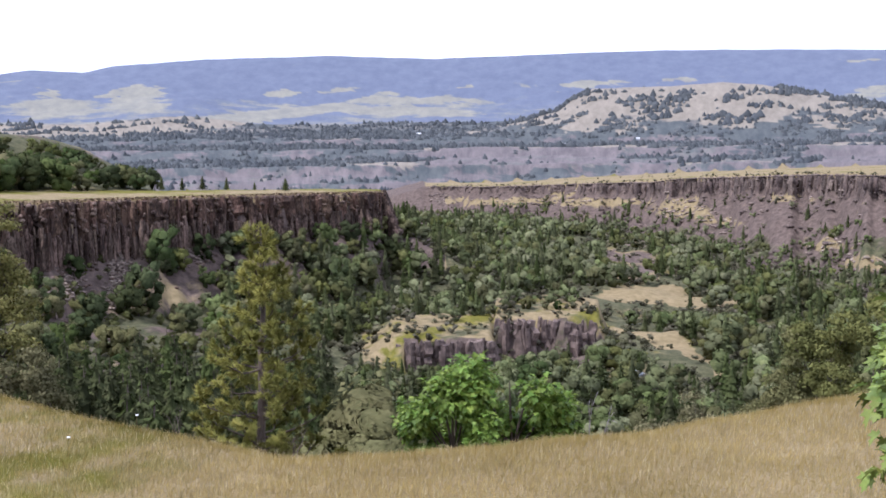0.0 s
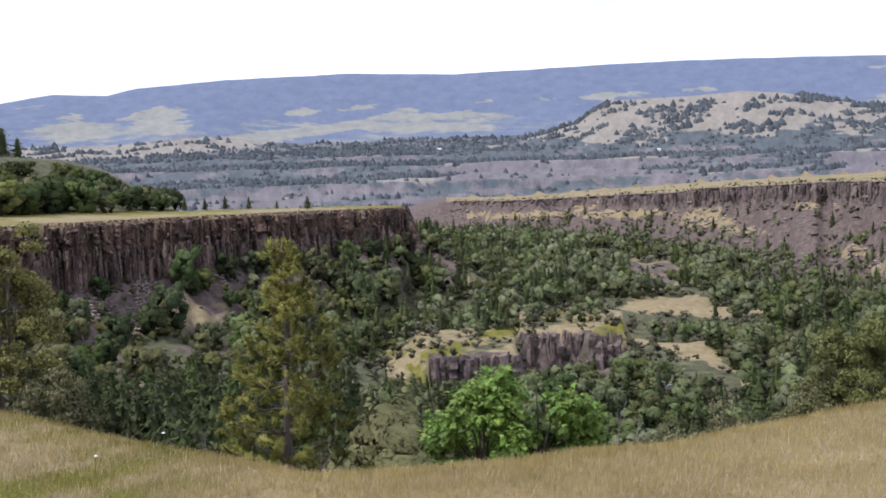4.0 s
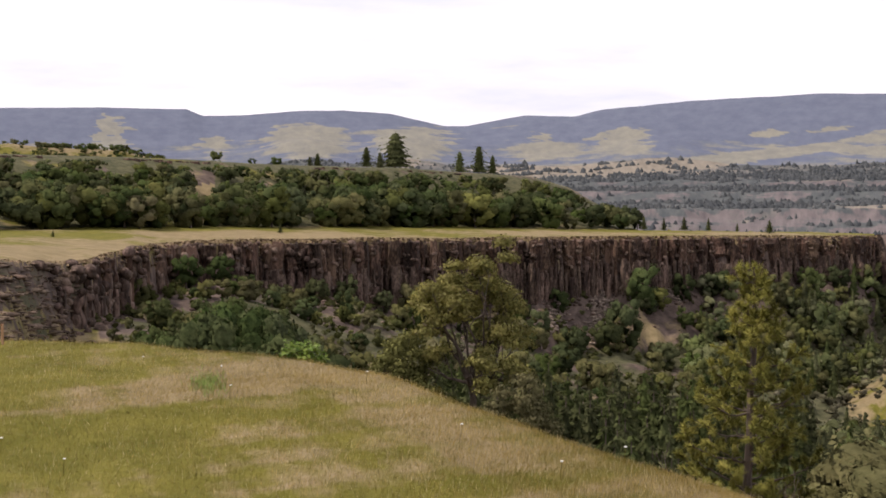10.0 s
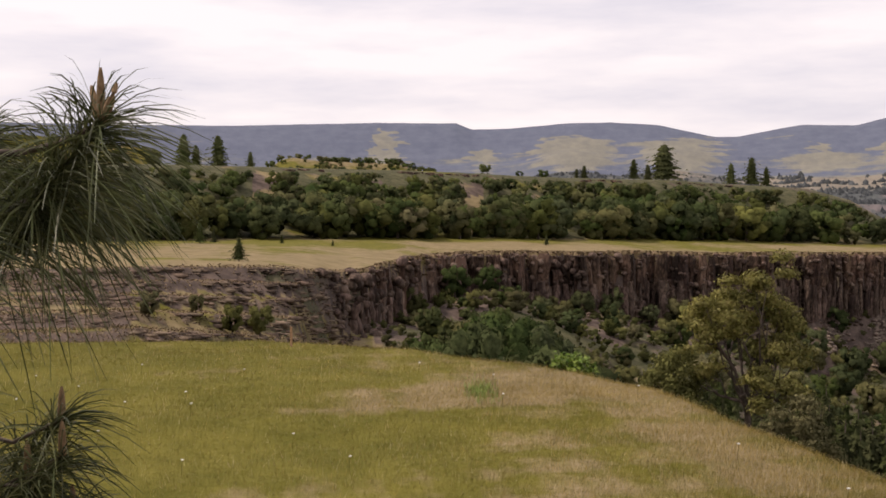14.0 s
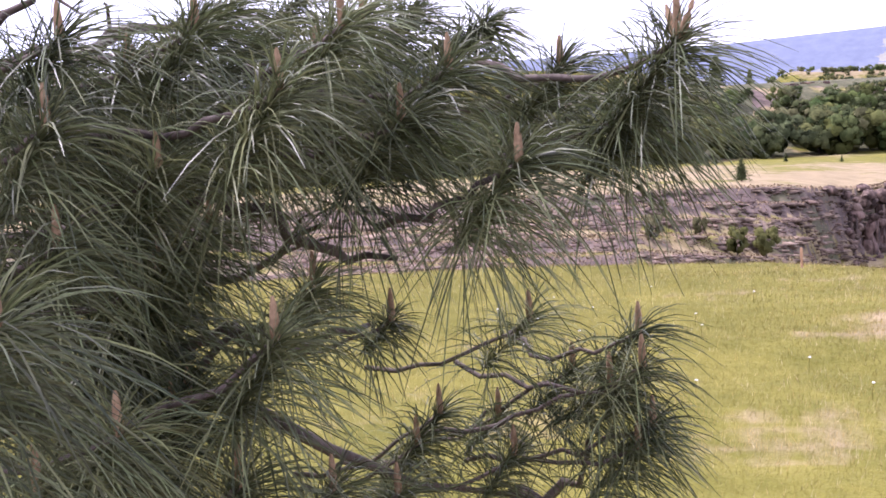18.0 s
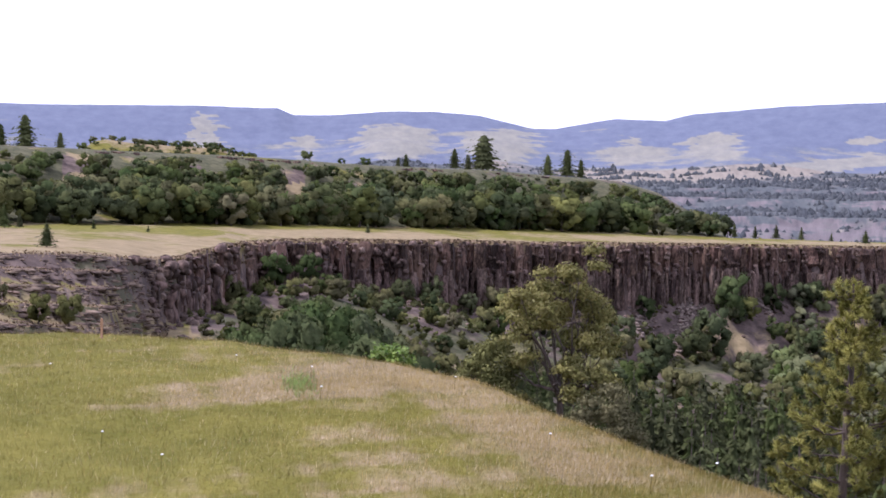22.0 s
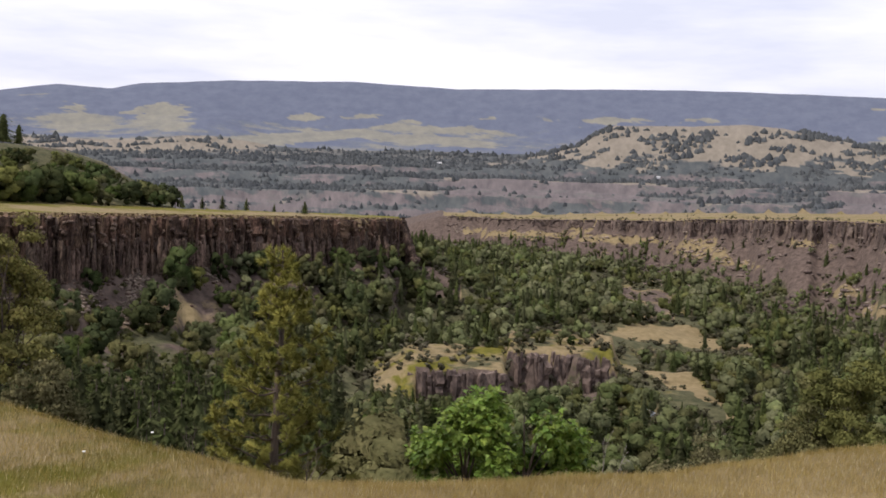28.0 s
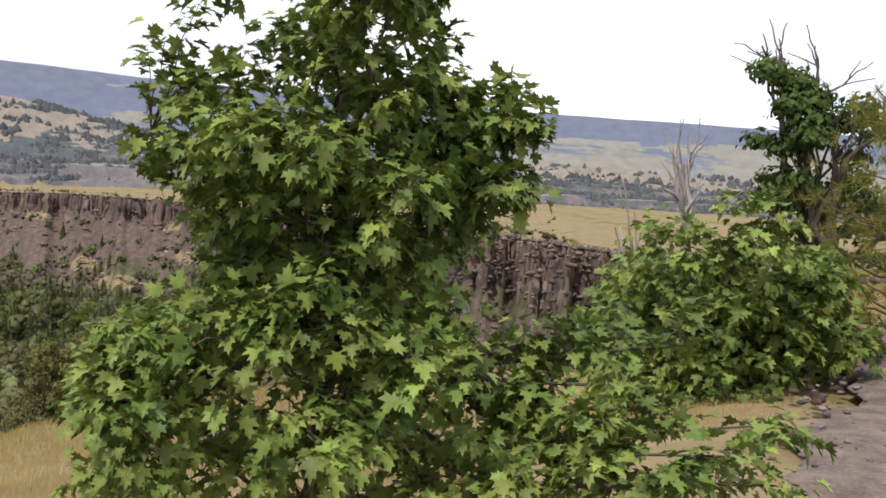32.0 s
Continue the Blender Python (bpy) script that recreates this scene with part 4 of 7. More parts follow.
# ledges where the plateau edge runs out to a stepped grassy bank
led = []
for i in range(3800):
    az = float(rng.uniform(42.8, 76))
    r = float(mesa_edge(az))
    run = 2.6 + 13.0 * float(smooth(42, 47, az))
    step = int(rng.integers(0, 5))
    d = run * ((step + 0.72 + float(rng.normal(0, 0.16))) / 5) ** 1.25 + 0.5 * math.sin(az * 2.1 + step)
    if float(lumps(az, r - d, 5.0, step * 1.3)) < -0.5:
        continue
    k = float(rng.uniform(0.1, 0.34)) * (1.8 if rng.random() < 0.1 else 1)
    led.append(placed(ROCKS[int(rng.integers(6))], at(az, r - d, -0.05), (k * 3.4, k * 1.3, k * 0.9), radians(az) + float(rng.normal(0, 0.35))))
ledges = new("rock_ledges", joined("rock_ledges", led))
ledges.data.materials.append(M_LEDGE)
tagged(ledges, "stepped brown basalt ledges in a grassy bank", "rocks", kind="stuff")

# plateau across the valley: low rim cliff and outcrops
far_cliff = thing("plateau_cliff", at(-12, 515), "reddish brown rim cliff of the plateau across the valley", "cliff")
bpy.context.view_layer.update()
shapes = []
az = 0.6
while az > -64:
    r = float(right_edge(az))
    rim = r * float(rises(curve(az, RIGHT_EL))) + EYE
    drop = float(curve(az, RIGHT_CLIFF))
    w = float(rng.uniform(0.9, 2.0)) * (r / 450) ** 0.5
    hh = drop * float(rng.uniform(0.75, 0.98)) * (0.55 if az < -30 else 1)
    if az < -8 or rng.random() < 0.4:
        shapes.append(placed(SHAPES[int(rng.integers(9))][:2], spot(az, r - 2.0 - float(rng.uniform(0, 1.8)), rim - drop - 1.5), (w * 1.3, w * 1.3, hh + 1.2), float(rng.uniform(0, 6))))
    shapes.append(placed(ROCKS[int(rng.integers(6))], spot(az, r - 1.0, rim - 0.5), (w * 1.4, w, 1.0), float(rng.uniform(0, 6))))
    for q in range(9 if az < -30 else 2):
        k = float(rng.uniform(0.3, 1.3))
        shapes.append(placed(ROCKS[int(rng.integers(6))], spot(az + float(rng.normal(0, 0.3)), r - 3.2 - float(rng.uniform(0, 1.2)), rim - drop * float(rng.uniform(0.05, 1.0))), (k * 1.3, k, k), float(rng.uniform(0, 6))))
    for band in (9, 19, 33, 50):
        d = band + 5 * float(lumps(az, 400.0, 30.0, band)) + float(rng.normal(0, 1.5))
        if float(lumps(az, 500.0 + 9 * band, 14.0, band * 1.7)) > 0.15:
            k = float(rng.uniform(0.8, 2.2))
            shapes.append(placed(ROCKS[int(rng.integers(6))], at(az, r - d), (k * 1.8, k, k * 0.9), float(rng.uniform(0, 6))))
    if rng.random() < 0.5:
        d = float(rng.uniform(8, 70))
        k = float(rng.uniform(0.8, 3.0))
        shapes.append(placed(ROCKS[int(rng.integers(6))], at(az, r - d), (k * 1.5, k, k * 0.8), float(rng.uniform(0, 6))))
    az -= math.degrees(w * 0.85 / r)
spilt = []
SA, SR = rng.uniform(-30, 1, 26000), rng.uniform(250, 700, 26000)
SR = np.minimum(SR, right_edge(SA) - 3)
SZ = terrain(SA, SR)
for i in np.nonzero(open_slope(SA, SR, SZ)[0] > 0.25)[0][:1900]:
    k = float(rng.uniform(0.5, 1.7))
    spilt.append(placed(ROCKS[int(rng.integers(6))], spot(SA[i], SR[i], SZ[i]), (k * 1.6, k, k * 0.8), float(rng.uniform(0, 6))))
ob = part("rubble", joined("rubble", spilt), M_RUBBLE, far_cliff, "tan broken rubble below the rim")
ob.matrix_parent_inverse = far_cliff.matrix_world.inverted()
ob["kind"] = "stuff"
ob = part("broken_rim", joined("broken_rim", shapes), M_RIMROCK, far_cliff)
ob.matrix_parent_inverse = far_cliff.matrix_world.inverted()
ob["kind"] = "stuff"

# the knoll's low cliff
knoll_cliff = thing("knoll_outcrop", at(-2, 201), "low dark basalt outcrop of a grassy knoll on the valley floor", "outcrop")
bpy.context.view_layer.update()
inv = knoll_cliff.matrix_world.inverted()
for first, last, edge_at, seed_, high in ((2.3, -2.45, 199.0, 0.4, -34.8), (-2.8, -8.0, 214.0, 1.4, -33.4)):
    az = first
    while az > last:
        r = edge_at - 1.0 + float(wobble(az, seed_, 1.7, 2.8))
        w = float(rng.choice([0.5, 0.8, 1.2, 1.7], p=(0.3, 0.35, 0.22, 0.13)))
        base = -42.0 + EYE
        top = high + EYE - abs(float(rng.normal(0, 0.45))) - (1.5 if rng.random() < 0.12 else 0)
        ob = part("column", PALE_COLUMNS[int(rng.integers(9))], None, knoll_cliff)
        ob.matrix_local = inv @ Matrix.LocRotScale(spot(az, r - float(rng.uniform(0, 1.0)), base), Euler((0, 0, float(rng.uniform(0, 6)))), (w * 1.4, w * 1.4, top - base))
        az -= math.degrees(w * 0.75 / r)

# pale rubble spilling from the cliff
rub = []
for i in range(900):
    az0, w0, d1 = ((16.3, 0.5, 18), (21.2, 0.9, 10), (26.5, 0.6, 9), (13.0, 0.4, 8), (18.6, 0.5, 12))[int(rng.choice(5, p=(0.4, 0.2, 0.15, 0.1, 0.15)))]
    d = 2.6 + d1 * float(rng.random())
    az = az0 + float(rng.normal(0, 1)) * w0 * (0.35 + 0.65 * d / d1)
    k = float(rng.uniform(0.25, 1.0))
    rub.append(placed(ROCKS[int(rng.integers(6))], at(az, float(mesa_edge(az)) - d, 0.1), (k * 1.3, k, k * 0.8), float(rng.uniform(0, 6))))
rubble = new("rubble", joined("rubble", rub))
rubble.data.materials.append(M_RUBBLE)
tagged(rubble, "pale brown broken rubble spilled below the cliff", "rocks", kind="stuff")

# ---- trees ----
def leaf_cards(centres, radii, n, size, g, squash=1.0, inner=0.35):
    """Small leaf sprays on and in round clumps: places and quads."""
    c = np.asarray(centres, float)
    rad = np.broadcast_to(np.asarray(radii, float), len(c))
    pick = g.choice(len(c), n, p=rad**2 / (rad**2).sum())
    d = unit(g.normal(0, 1, (n, 3)))
    d[:, 2] = np.where(d[:, 2] < -0.35, -d[:, 2] * 0.5, d[:, 2])
    k = np.where(g.random(n) < inner, g.uniform(0.3, 0.85, n), g.uniform(0.8, 1.22, n))
    p = c[pick] + d * (rad[pick] * k)[:, None] * [1, 1, squash]
    nrm = unit(d + g.normal(0, 0.32, (n, 3)))
    u = unit(np.cross(nrm, g.normal(0, 1, (n, 3))))
    w = np.cross(nrm, u)
    s = size * g.uniform(0.55, 1.35, n)
    a, b = u * s[:, None], w * (s * g.uniform(0.5, 0.9, n))[:, None]
    bend = nrm * (s * 0.25)[:, None]
    v = np.stack([p - a * 0.9 - bend, p - b * 0.8, p + a - bend, p + b], 1).reshape(-1, 3)
    # each spray takes its light as part of the clump that it grows on
    soft = unit(d * [1, 1, 0.8] + [0, 0, 0.08] + g.normal(0, 0.24, (n, 3)))
    f = np.arange(4 * n).reshape(n, 4)
    flip = (np.cross(u, w) * soft).sum(1) < 0
    f[flip] = f[flip][:, ::-1]
    return v, f, np.repeat(soft, 4, 0)


def clump_centres(g, height, spread, low=0.32, n=13):
    """Rounded, lopsided masses of an open-grown crown."""
    c, rad = [], []
    for i in range(n):
        h = g.uniform(low, 0.84)
        wide = math.sin(math.pi * min(1, max(0.12, (h - low * 0.7) / (1.0 - low * 0.7)))) ** 0.6
        a, k = g.uniform(0, 2 * np.pi), g.uniform(0.25, 1.0) ** 0.6
        c.append((math.cos(a) * k * wide * spread * 0.72, math.sin(a) * k * wide * spread * 0.72, h * height))
        rad.append(spread * g.uniform(0.2, 0.4) * (13 / n) ** 0.3)
    return np.array(c), np.array(rad)


def lump_quads(c, rad, g, rings, sides, squash=1.0):
    """The dense leafy mass inside each clump, uneven all round."""
    out = []
    for q, r in zip(c, rad):
        th, ph = np.meshgrid(np.linspace(0.15, np.pi * 0.86, rings), np.arange(sides) * 2 * np.pi / sides, indexing="ij")
        k = r * 0.78 * g.uniform(0.7, 1.15, th.shape)
        v = np.stack([np.sin(th) * np.cos(ph) * k, np.sin(th) * np.sin(ph) * k, np.cos(th) * k * squash], -1).reshape(-1, 3) + q
        i, j = np.meshgrid(np.arange(rings - 1), np.arange(sides), indexing="ij")
        m = (j + 1) % sides
        out.append((v, np.stack([i * sides + j, (i + 1) * sides + j, (i + 1) * sides + m, i * sides + m], -1).reshape(-1, 4), unit(v - q)))
    n, vs, fs = 0, [], []
    for v, f, d in out:
        vs.append(v)
        fs.append(f + n)
        n += len(v)
    return np.concatenate(vs), np.concatenate(fs), np.concatenate([q[2] for q in out])


def oak_kind(name, seed, height, spread, leaves, size, mat, n=13, low=0.32, mass=(4, 7)):
    """Trunk with limbs, and crown, as two meshes and as plain arrays."""
    g = np.random.default_rng(seed)
    c, rad = clump_centres(g, height, spread, low, n)
    fork = np.array([g.normal(0, 0.15), g.normal(0, 0.15), height * 0.28])
    limbs = [tube([(0, 0, -0.5), (0.02, 0, height * 0.12), fork], [height * 0.035, height * 0.027, height * 0.022], 7)]
    for i in range(min(8, n)):
        limbs.append(tube(bent(fork, c[i], 0.05 * height, 4, 0.03 * height), np.linspace(height * 0.016, height * 0.004, 4), 5))
    crown = leaf_cards(c, rad, leaves, size, g)
    if mass:
        v, f, d = lump_quads(c, rad, g, *mass)
        crown = np.concatenate([crown[0], v]), np.concatenate([crown[1], f + len(crown[0])]), np.concatenate([crown[2], d])
    # leaves near the outside of the crown face outward with it
    dome = unit((crown[0] - [0, 0, 0.4 * height]) / [spread, spread, 0.6 * height])
    return limbs, (crown[0], crown[1], unit(0.36 * crown[2] + 0.75 * dome)), mat


def fir_kind(name, seed, height, spread, leaves, size, mat, bare=0.12, droop=0.12, ragged=0.3, taper=0.8, tiers_n=17, core=1.0):
    g = np.random.default_rng(seed)
    limbs = [tube([(0, 0, -0.5), (0.03, 0.02, height * 0.5), (0, 0, height)], [height * 0.02, height * 0.012, 0.01], 6)]
    h = bare + (1 - bare) * (1 - np.sqrt(g.random(leaves)))
    layer = np.clip(np.round(h * tiers_n) / tiers_n + g.normal(0, 0.008, leaves), 0, 0.995)
    reach = spread * (1 - layer) ** taper * (1 + ragged * np.sin(layer * 41 + seed)) + 0.06 * spread
    a = g.uniform(0, 2 * np.pi, leaves)
    lob = 0.75 + 0.35 * np.sin(a * 3 + layer * 23 + seed)
    k = np.sqrt(g.uniform(0.08, 1.0, leaves)) * lob
    p = np.stack([np.cos(a) * reach * k, np.sin(a) * reach * k, layer * height - droop * reach * k * 2], -1)
    out = np.stack([np.cos(a), np.sin(a), g.normal(-0.25, 0.3, leaves)], -1)
    nrm = unit(np.stack([np.cos(a) * 0.4, np.sin(a) * 0.4, np.ones(leaves)], -1) + g.normal(0, 0.35, (leaves, 3)))
    u = unit(out - nrm * (out * nrm).sum(1, keepdims=True))
    w = np.cross(nrm, u)
    s = size * g.uniform(0.6, 1.3, leaves)
    A, B = u * s[:, None], w * (s * 0.5)[:, None]
    v = np.stack([p - A * 0.7, p - B - nrm * (s * 0.15)[:, None], p + A - nrm * (s * 0.3)[:, None], p + B - nrm * (s * 0.15)[:, None]], 1).reshape(-1, 3)
    # dense inner tiers
    tiers = np.linspace(bare, 0.97, 15)
    rr = spread * (1 - tiers) ** taper * core * np.where(np.arange(15) % 2, 0.36, 0.66) + 0.02
    cv, cf = tube(np.stack([0 * tiers, 0 * tiers, tiers * height - np.where(np.arange(15) % 2, 0, 0.05 * height)], -1), rr, 9)
    cv = cv * np.stack([g.uniform(0.75, 1.2, len(cv)), g.uniform(0.75, 1.2, len(cv)), np.ones(len(cv))], -1)
    soft = unit(np.stack([np.cos(a) * 0.8, np.sin(a) * 0.8, np.full(leaves, 0.55)], -1) + g.normal(0, 0.22, (leaves, 3)))
    own = np.arange(4 * leaves).reshape(leaves, 4)
    flip = (np.cross(u, w) * soft).sum(1) < 0
    own[flip] = own[flip][:, ::-1]
    faces = np.concatenate([own, cf + len(v)])
    v = np.concatenate([v, cv])
    soft = np.concatenate([np.repeat(soft, 4, 0), unit(np.stack([cv[:, 0], cv[:, 1], 0.4 * np.hypot(cv[:, 0], cv[:, 1])], -1))])
    for i in range(9):
        hh = height * g.uniform(bare, 0.8)
        aa, L = g.uniform(0, 6.28), spread * (1 - hh / height) ** 0.8
        limbs.append(tube(bent((0, 0, hh), (math.cos(aa) * L, math.sin(aa) * L, hh - 0.1 * L), 0.0, 3), np.linspace(height * 0.006, 0.01, 3), 4))
    return limbs, (v, faces, soft), mat


def kind_meshes(k, name):
    limbs, crown, mat = k
    t = joined(name + "_trunk", limbs[:1])
    t.materials.append(M_BARK)
    c = quads(name + "_crown", *crown)
    c.materials.append(mat)
    return t, c


def plant(meshes, name, place, scale, yaw, label, category, group, widen=1.0):
    ob = thing(name, place, label, category, group)
    ob.scale = (scale * widen, scale * widen, scale)
    ob.rotation_euler = (0, 0, yaw)
    part("trunk", meshes[0], None, ob)
    part("crown", meshes[1], None, ob)
    return ob


# all kinds are built 6 m high and scaled to each tree
OAKS = [oak_kind("oak", 20 + i, 6.0, 3.0, 1500, 0.17, (M_OAKLEAF, M_OAKDARK, M_OAKWARM)[i % 3], n=26, low=0.12, mass=(6, 9)) for i in range(6)]
DULL = [oak_kind("dull_oak", 40 + i, 6.0, 3.2, 1300, 0.17, M_OAKGREY, n=26, low=0.14, mass=(6, 9)) for i in range(3)]
BRIGHT = [oak_kind("bright_tree", 60 + i, 6.0, 3.0, 2000, 0.16, M_BRIGHTLEAF, n=26, low=0.12, mass=(6, 9)) for i in range(2)]
NEAR_DULL = [oak_kind("scrub_oak", 50 + i, 6.0, 3.2, 3600, 0.095, M_OAKGREY, n=30, low=0.14, mass=(5, 8)) for i in range(3)]
FIRS = [fir_kind("fir", 80 + i, 6.0, 1.35 + 0.15 * i, 1000, 0.24, M_FIRLEAF) for i in range(4)]
RAGGED = [fir_kind("ragged_fir", 70 + i, 6.0, 1.9 + 0.25 * i, 900, 0.26, M_FIRLEAF, bare=0.1, ragged=0.55, taper=0.45) for i in range(3)]
NEAR_FIRS = [fir_kind("near_fir", 90 + i, 6.0, 1.55 + 0.14 * i, 2800, 0.14, M_FIRLEAF, ragged=0.25, taper=0.95, tiers_n=12, core=0.72) for i in range(4)]
NEAR_FIR_M = [kind_meshes(k, "near_fir") for k in NEAR_FIRS]
RAGGED_M = [kind_meshes(k, "ragged_fir") for k in RAGGED]
FIR_M = [kind_meshes(k, "fir") for k in FIRS]
OAK_M = [kind_meshes(k, "oak") for k in OAKS]
DULL_M = [kind_meshes(k, "dull_oak") for k in DULL]
NEAR_DULL_M = [kind_meshes(k, "scrub_oak") for k in NEAR_DULL]
BRIGHT_M = [kind_meshes(k, "bright_tree") for k in BRIGHT]
FAR_OAKS = [oak_kind("far_oak", 120 + i, 6.0, 3.1, 110, 0.3, M_OAKLEAF, n=9, low=0.14, mass=(4, 6))[1] for i in range(5)]
MID_OAKS = [oak_kind("mid_oak", 160 + i, 6.0, 3.1, 300, 0.24, M_OAKLEAF, n=13, low=0.14, mass=(4, 6))[1] for i in range(5)]
FAR_FIRS = [fir_kind("far_fir", 140 + i, 6.0, 1.75, 170, 0.36, M_FIRLEAF)[1] for i in range(4)]


def some(lo, hi):
    return float(rng.uniform(lo, hi))


def pick(seq):
    return seq[int(rng.integers(len(seq)))]


L_OAK = "dark green oak with a rounded bushy crown on the slope"
L_DULL = "dull olive oak with a loose spreading crown"
L_FIR = "dark narrow conifer with drooping ragged branches"
L_BRIGHT = "leafy bright green tree at the foot of the cliff"

# the wooded slope above the plateau: the front rows one by one, the rest as one wood
slope_wood = [[], [], []]
n = tries = 0
while tries < 1080:
    tries += 1
    az = some(14.3, 82)
    back = float(curve(az, MESA_BACK))
    u = pick((0.0, 0.06, 0.14, 0.26, 0.36, 0.46, 0.55, 0.62, 0.7, 0.8, 0.88)) + some(-0.04, 0.05)
    if float(curve(az, BENCH_EL)) < -1.2 and u > 0.3 or any(abs(az - a0) < wd and lo < u < hi for a0, wd, lo, hi in BENCH_GAPS):
        continue
    h = some(3.9, 7.4) * (0.72 if u > 0.4 else 1.0) * (back / 215) ** 0.5 * (0.7 if az < 18 else 1)
    if u < 0.25:
        h *= 1.25
    if u > 0.7:
        h *= 0.3 if az > 29 else 0.42
    if u > 0.28:
        h = min(h, EYE + (back + 58 * u) * float(rises(curve(az, BENCH_EL) - 0.1)) - float(terrain(az, back + 58 * u)) + 0.4)
        if h < 1.2:
            continue
    place = at(az, back + 58 * u, -0.4)
    if u < 0.3 and n < 130:
        n += 1
        kinds = OAK_M if rng.random() < 0.75 else DULL_M
        plant(pick(kinds), "oak" if kinds is OAK_M else "scrub_oak", place, h / 6, some(0, 6), L_OAK if kinds is OAK_M else L_DULL, "tree", "oaks on the slope above the plateau", some(1.0, 1.25))
    else:
        slope_wood[int(rng.integers(3))].append(placed(pick(MID_OAKS), place, (h / 6 * 1.2, h / 6 * 1.2, h / 6), some(0, 6)))
for i in range(230):
    az = some(38.5, 47.0)
    back = float(curve(az, MESA_BACK))
    if az > 44.6 and rng.random() < 0.75:
        continue
    h = some(1.6, 3.6)
    slope_wood[int(rng.integers(3))].append(placed(pick(MID_OAKS), at(az, back + some(285, 345), -0.3), (h / 6 * 1.5, h / 6 * 1.5, h / 6), some(0, 6)))
for shapes, mat in zip(slope_wood, (M_OAKLEAF, M_OAKDARK, M_OAKWARM)):
    ob = new("slope_wood", joined("slope_wood", shapes, True))
    ob.data.materials.append(mat)
    tagged(ob, "dense dark oak wood covering the slope above the plateau", "woods", kind="stuff")

# conifers and bushes on the skyline of the upper terrace: bearing, height, width
for az, h, w in ((26.9, 11.5, 1.5), (28.4, 6.5, 1.2), (27.7, 5.0, 1.3), (22.6, 9.5, 1.2), (23.6, 7.0, 1.1), (21.9, 6.5, 1.0), (30.9, 4.0, 1.2), (31.3, 3.0, 1.3),
                 (51.3, 7.5, 1.2), (49.6, 7.5, 1.3), (50.7, 5.0, 1.2), (48.0, 4.0, 1.2), (57.5, 6.5, 1.2), (60.0, 7.5, 1.2)):
    plant(pick(RAGGED_M), "conifer", at(az, float(curve(az, MESA_BACK)) + 66), h / 6 * 0.92, some(0, 6), L_FIR, "tree", "conifers on the upper terrace", w)
for az, h in ((36.0, 3.6), (34.2, 2.2), (33.0, 3.0), (47.0, 2.5), (52.8, 4.5), (54.5, 4.5), (56.0, 4.0)):
    plant(pick(OAK_M), "oak", at(az, float(curve(az, MESA_BACK)) + 64, -0.7), h / 6, some(0, 6), "small round dark oak on the upper terrace skyline", "tree", "oaks on the upper terrace", 1.2)
# single bushes on the plateau
for az, r, h, w in ((48.75, 88, 1.9, 1.6), (32.85, 196, 1.9, 1.2), (8.05, 303, 3.6, 1.6), (9.6, 316, 2.4, 1.2), (50.6, 140, 2.9, 1.3), (53.4, 138, 3.3, 1.4), (54.4, 135, 3.8, 1.4), (49.9, 146, 2.0, 1.2),
                    (11.0, 312, 3.6, 1.3), (12.2, 310, 4.0, 1.3), (13.2, 308, 3.6, 1.3), (14.2, 305, 4.0, 1.3), (46.5, 148, 1.2, 1.5), (43.9, 150, 0.9, 1.6)):
    plant(pick(FIR_M), "bush", at(az, r), h / 6, some(0, 6), "small dark conifer bush standing alone on plateau grass", "bush", "bushes on the plateau", w)

# trees on the scree below the cliff: bearing, metres in front of the rim, height
for az, d, h, kind in ((14.2, 9, 9.5, 1), (12.2, 9, 7.0, 0), (10.9, 9, 6.5, 0), (15.2, 22, 10.5, 0), (16.2, 26, 7.0, 0), (10.3, 7, 6.0, 0), (9.0, 9, 6.5, 0), (7.6, 10, 7.0, 0), (6.2, 10, 7.5, 0), (4.8, 9, 7.0, 0), (3.6, 9, 6.0, 0),
                       (17.8, 30, 7.0, 0), (19.5, 16, 6.0, 1), (20.8, 12, 5.5, 0), (23.0, 10, 5.0, 0), (27.6, 13, 4.5, 0), (29.5, 11, 5.0, 0), (31.0, 10, 4.8, 0), (37.6, 8, 5.0, 0), (35.8, 10, 4.5, 0), (39.8, 9, 4.0, 0),
                       (5.5, 26, 8.0, 1), (4.0, 28, 7.5, 0), (7.0, 30, 7.5, 0), (2.6, 20, 7.0, 0), (1.6, 26, 7.0, 0), (9.0, 34, 7.0, 0), (11.2, 38, 6.0, 0)):
    plant(pick(BRIGHT_M if kind else OAK_M), "oak", at(az, float(mesa_edge(az)) - d, -0.3), h / 6, some(0, 6), L_BRIGHT if kind else "dark green oak growing on scree below the cliff", "tree", "trees below the cliff", some(0.9, 1.1))
def reach_up(az, r, top_el):
    return EYE + r * float(rises(top_el)) - float(terrain(az, r)) + 0.4


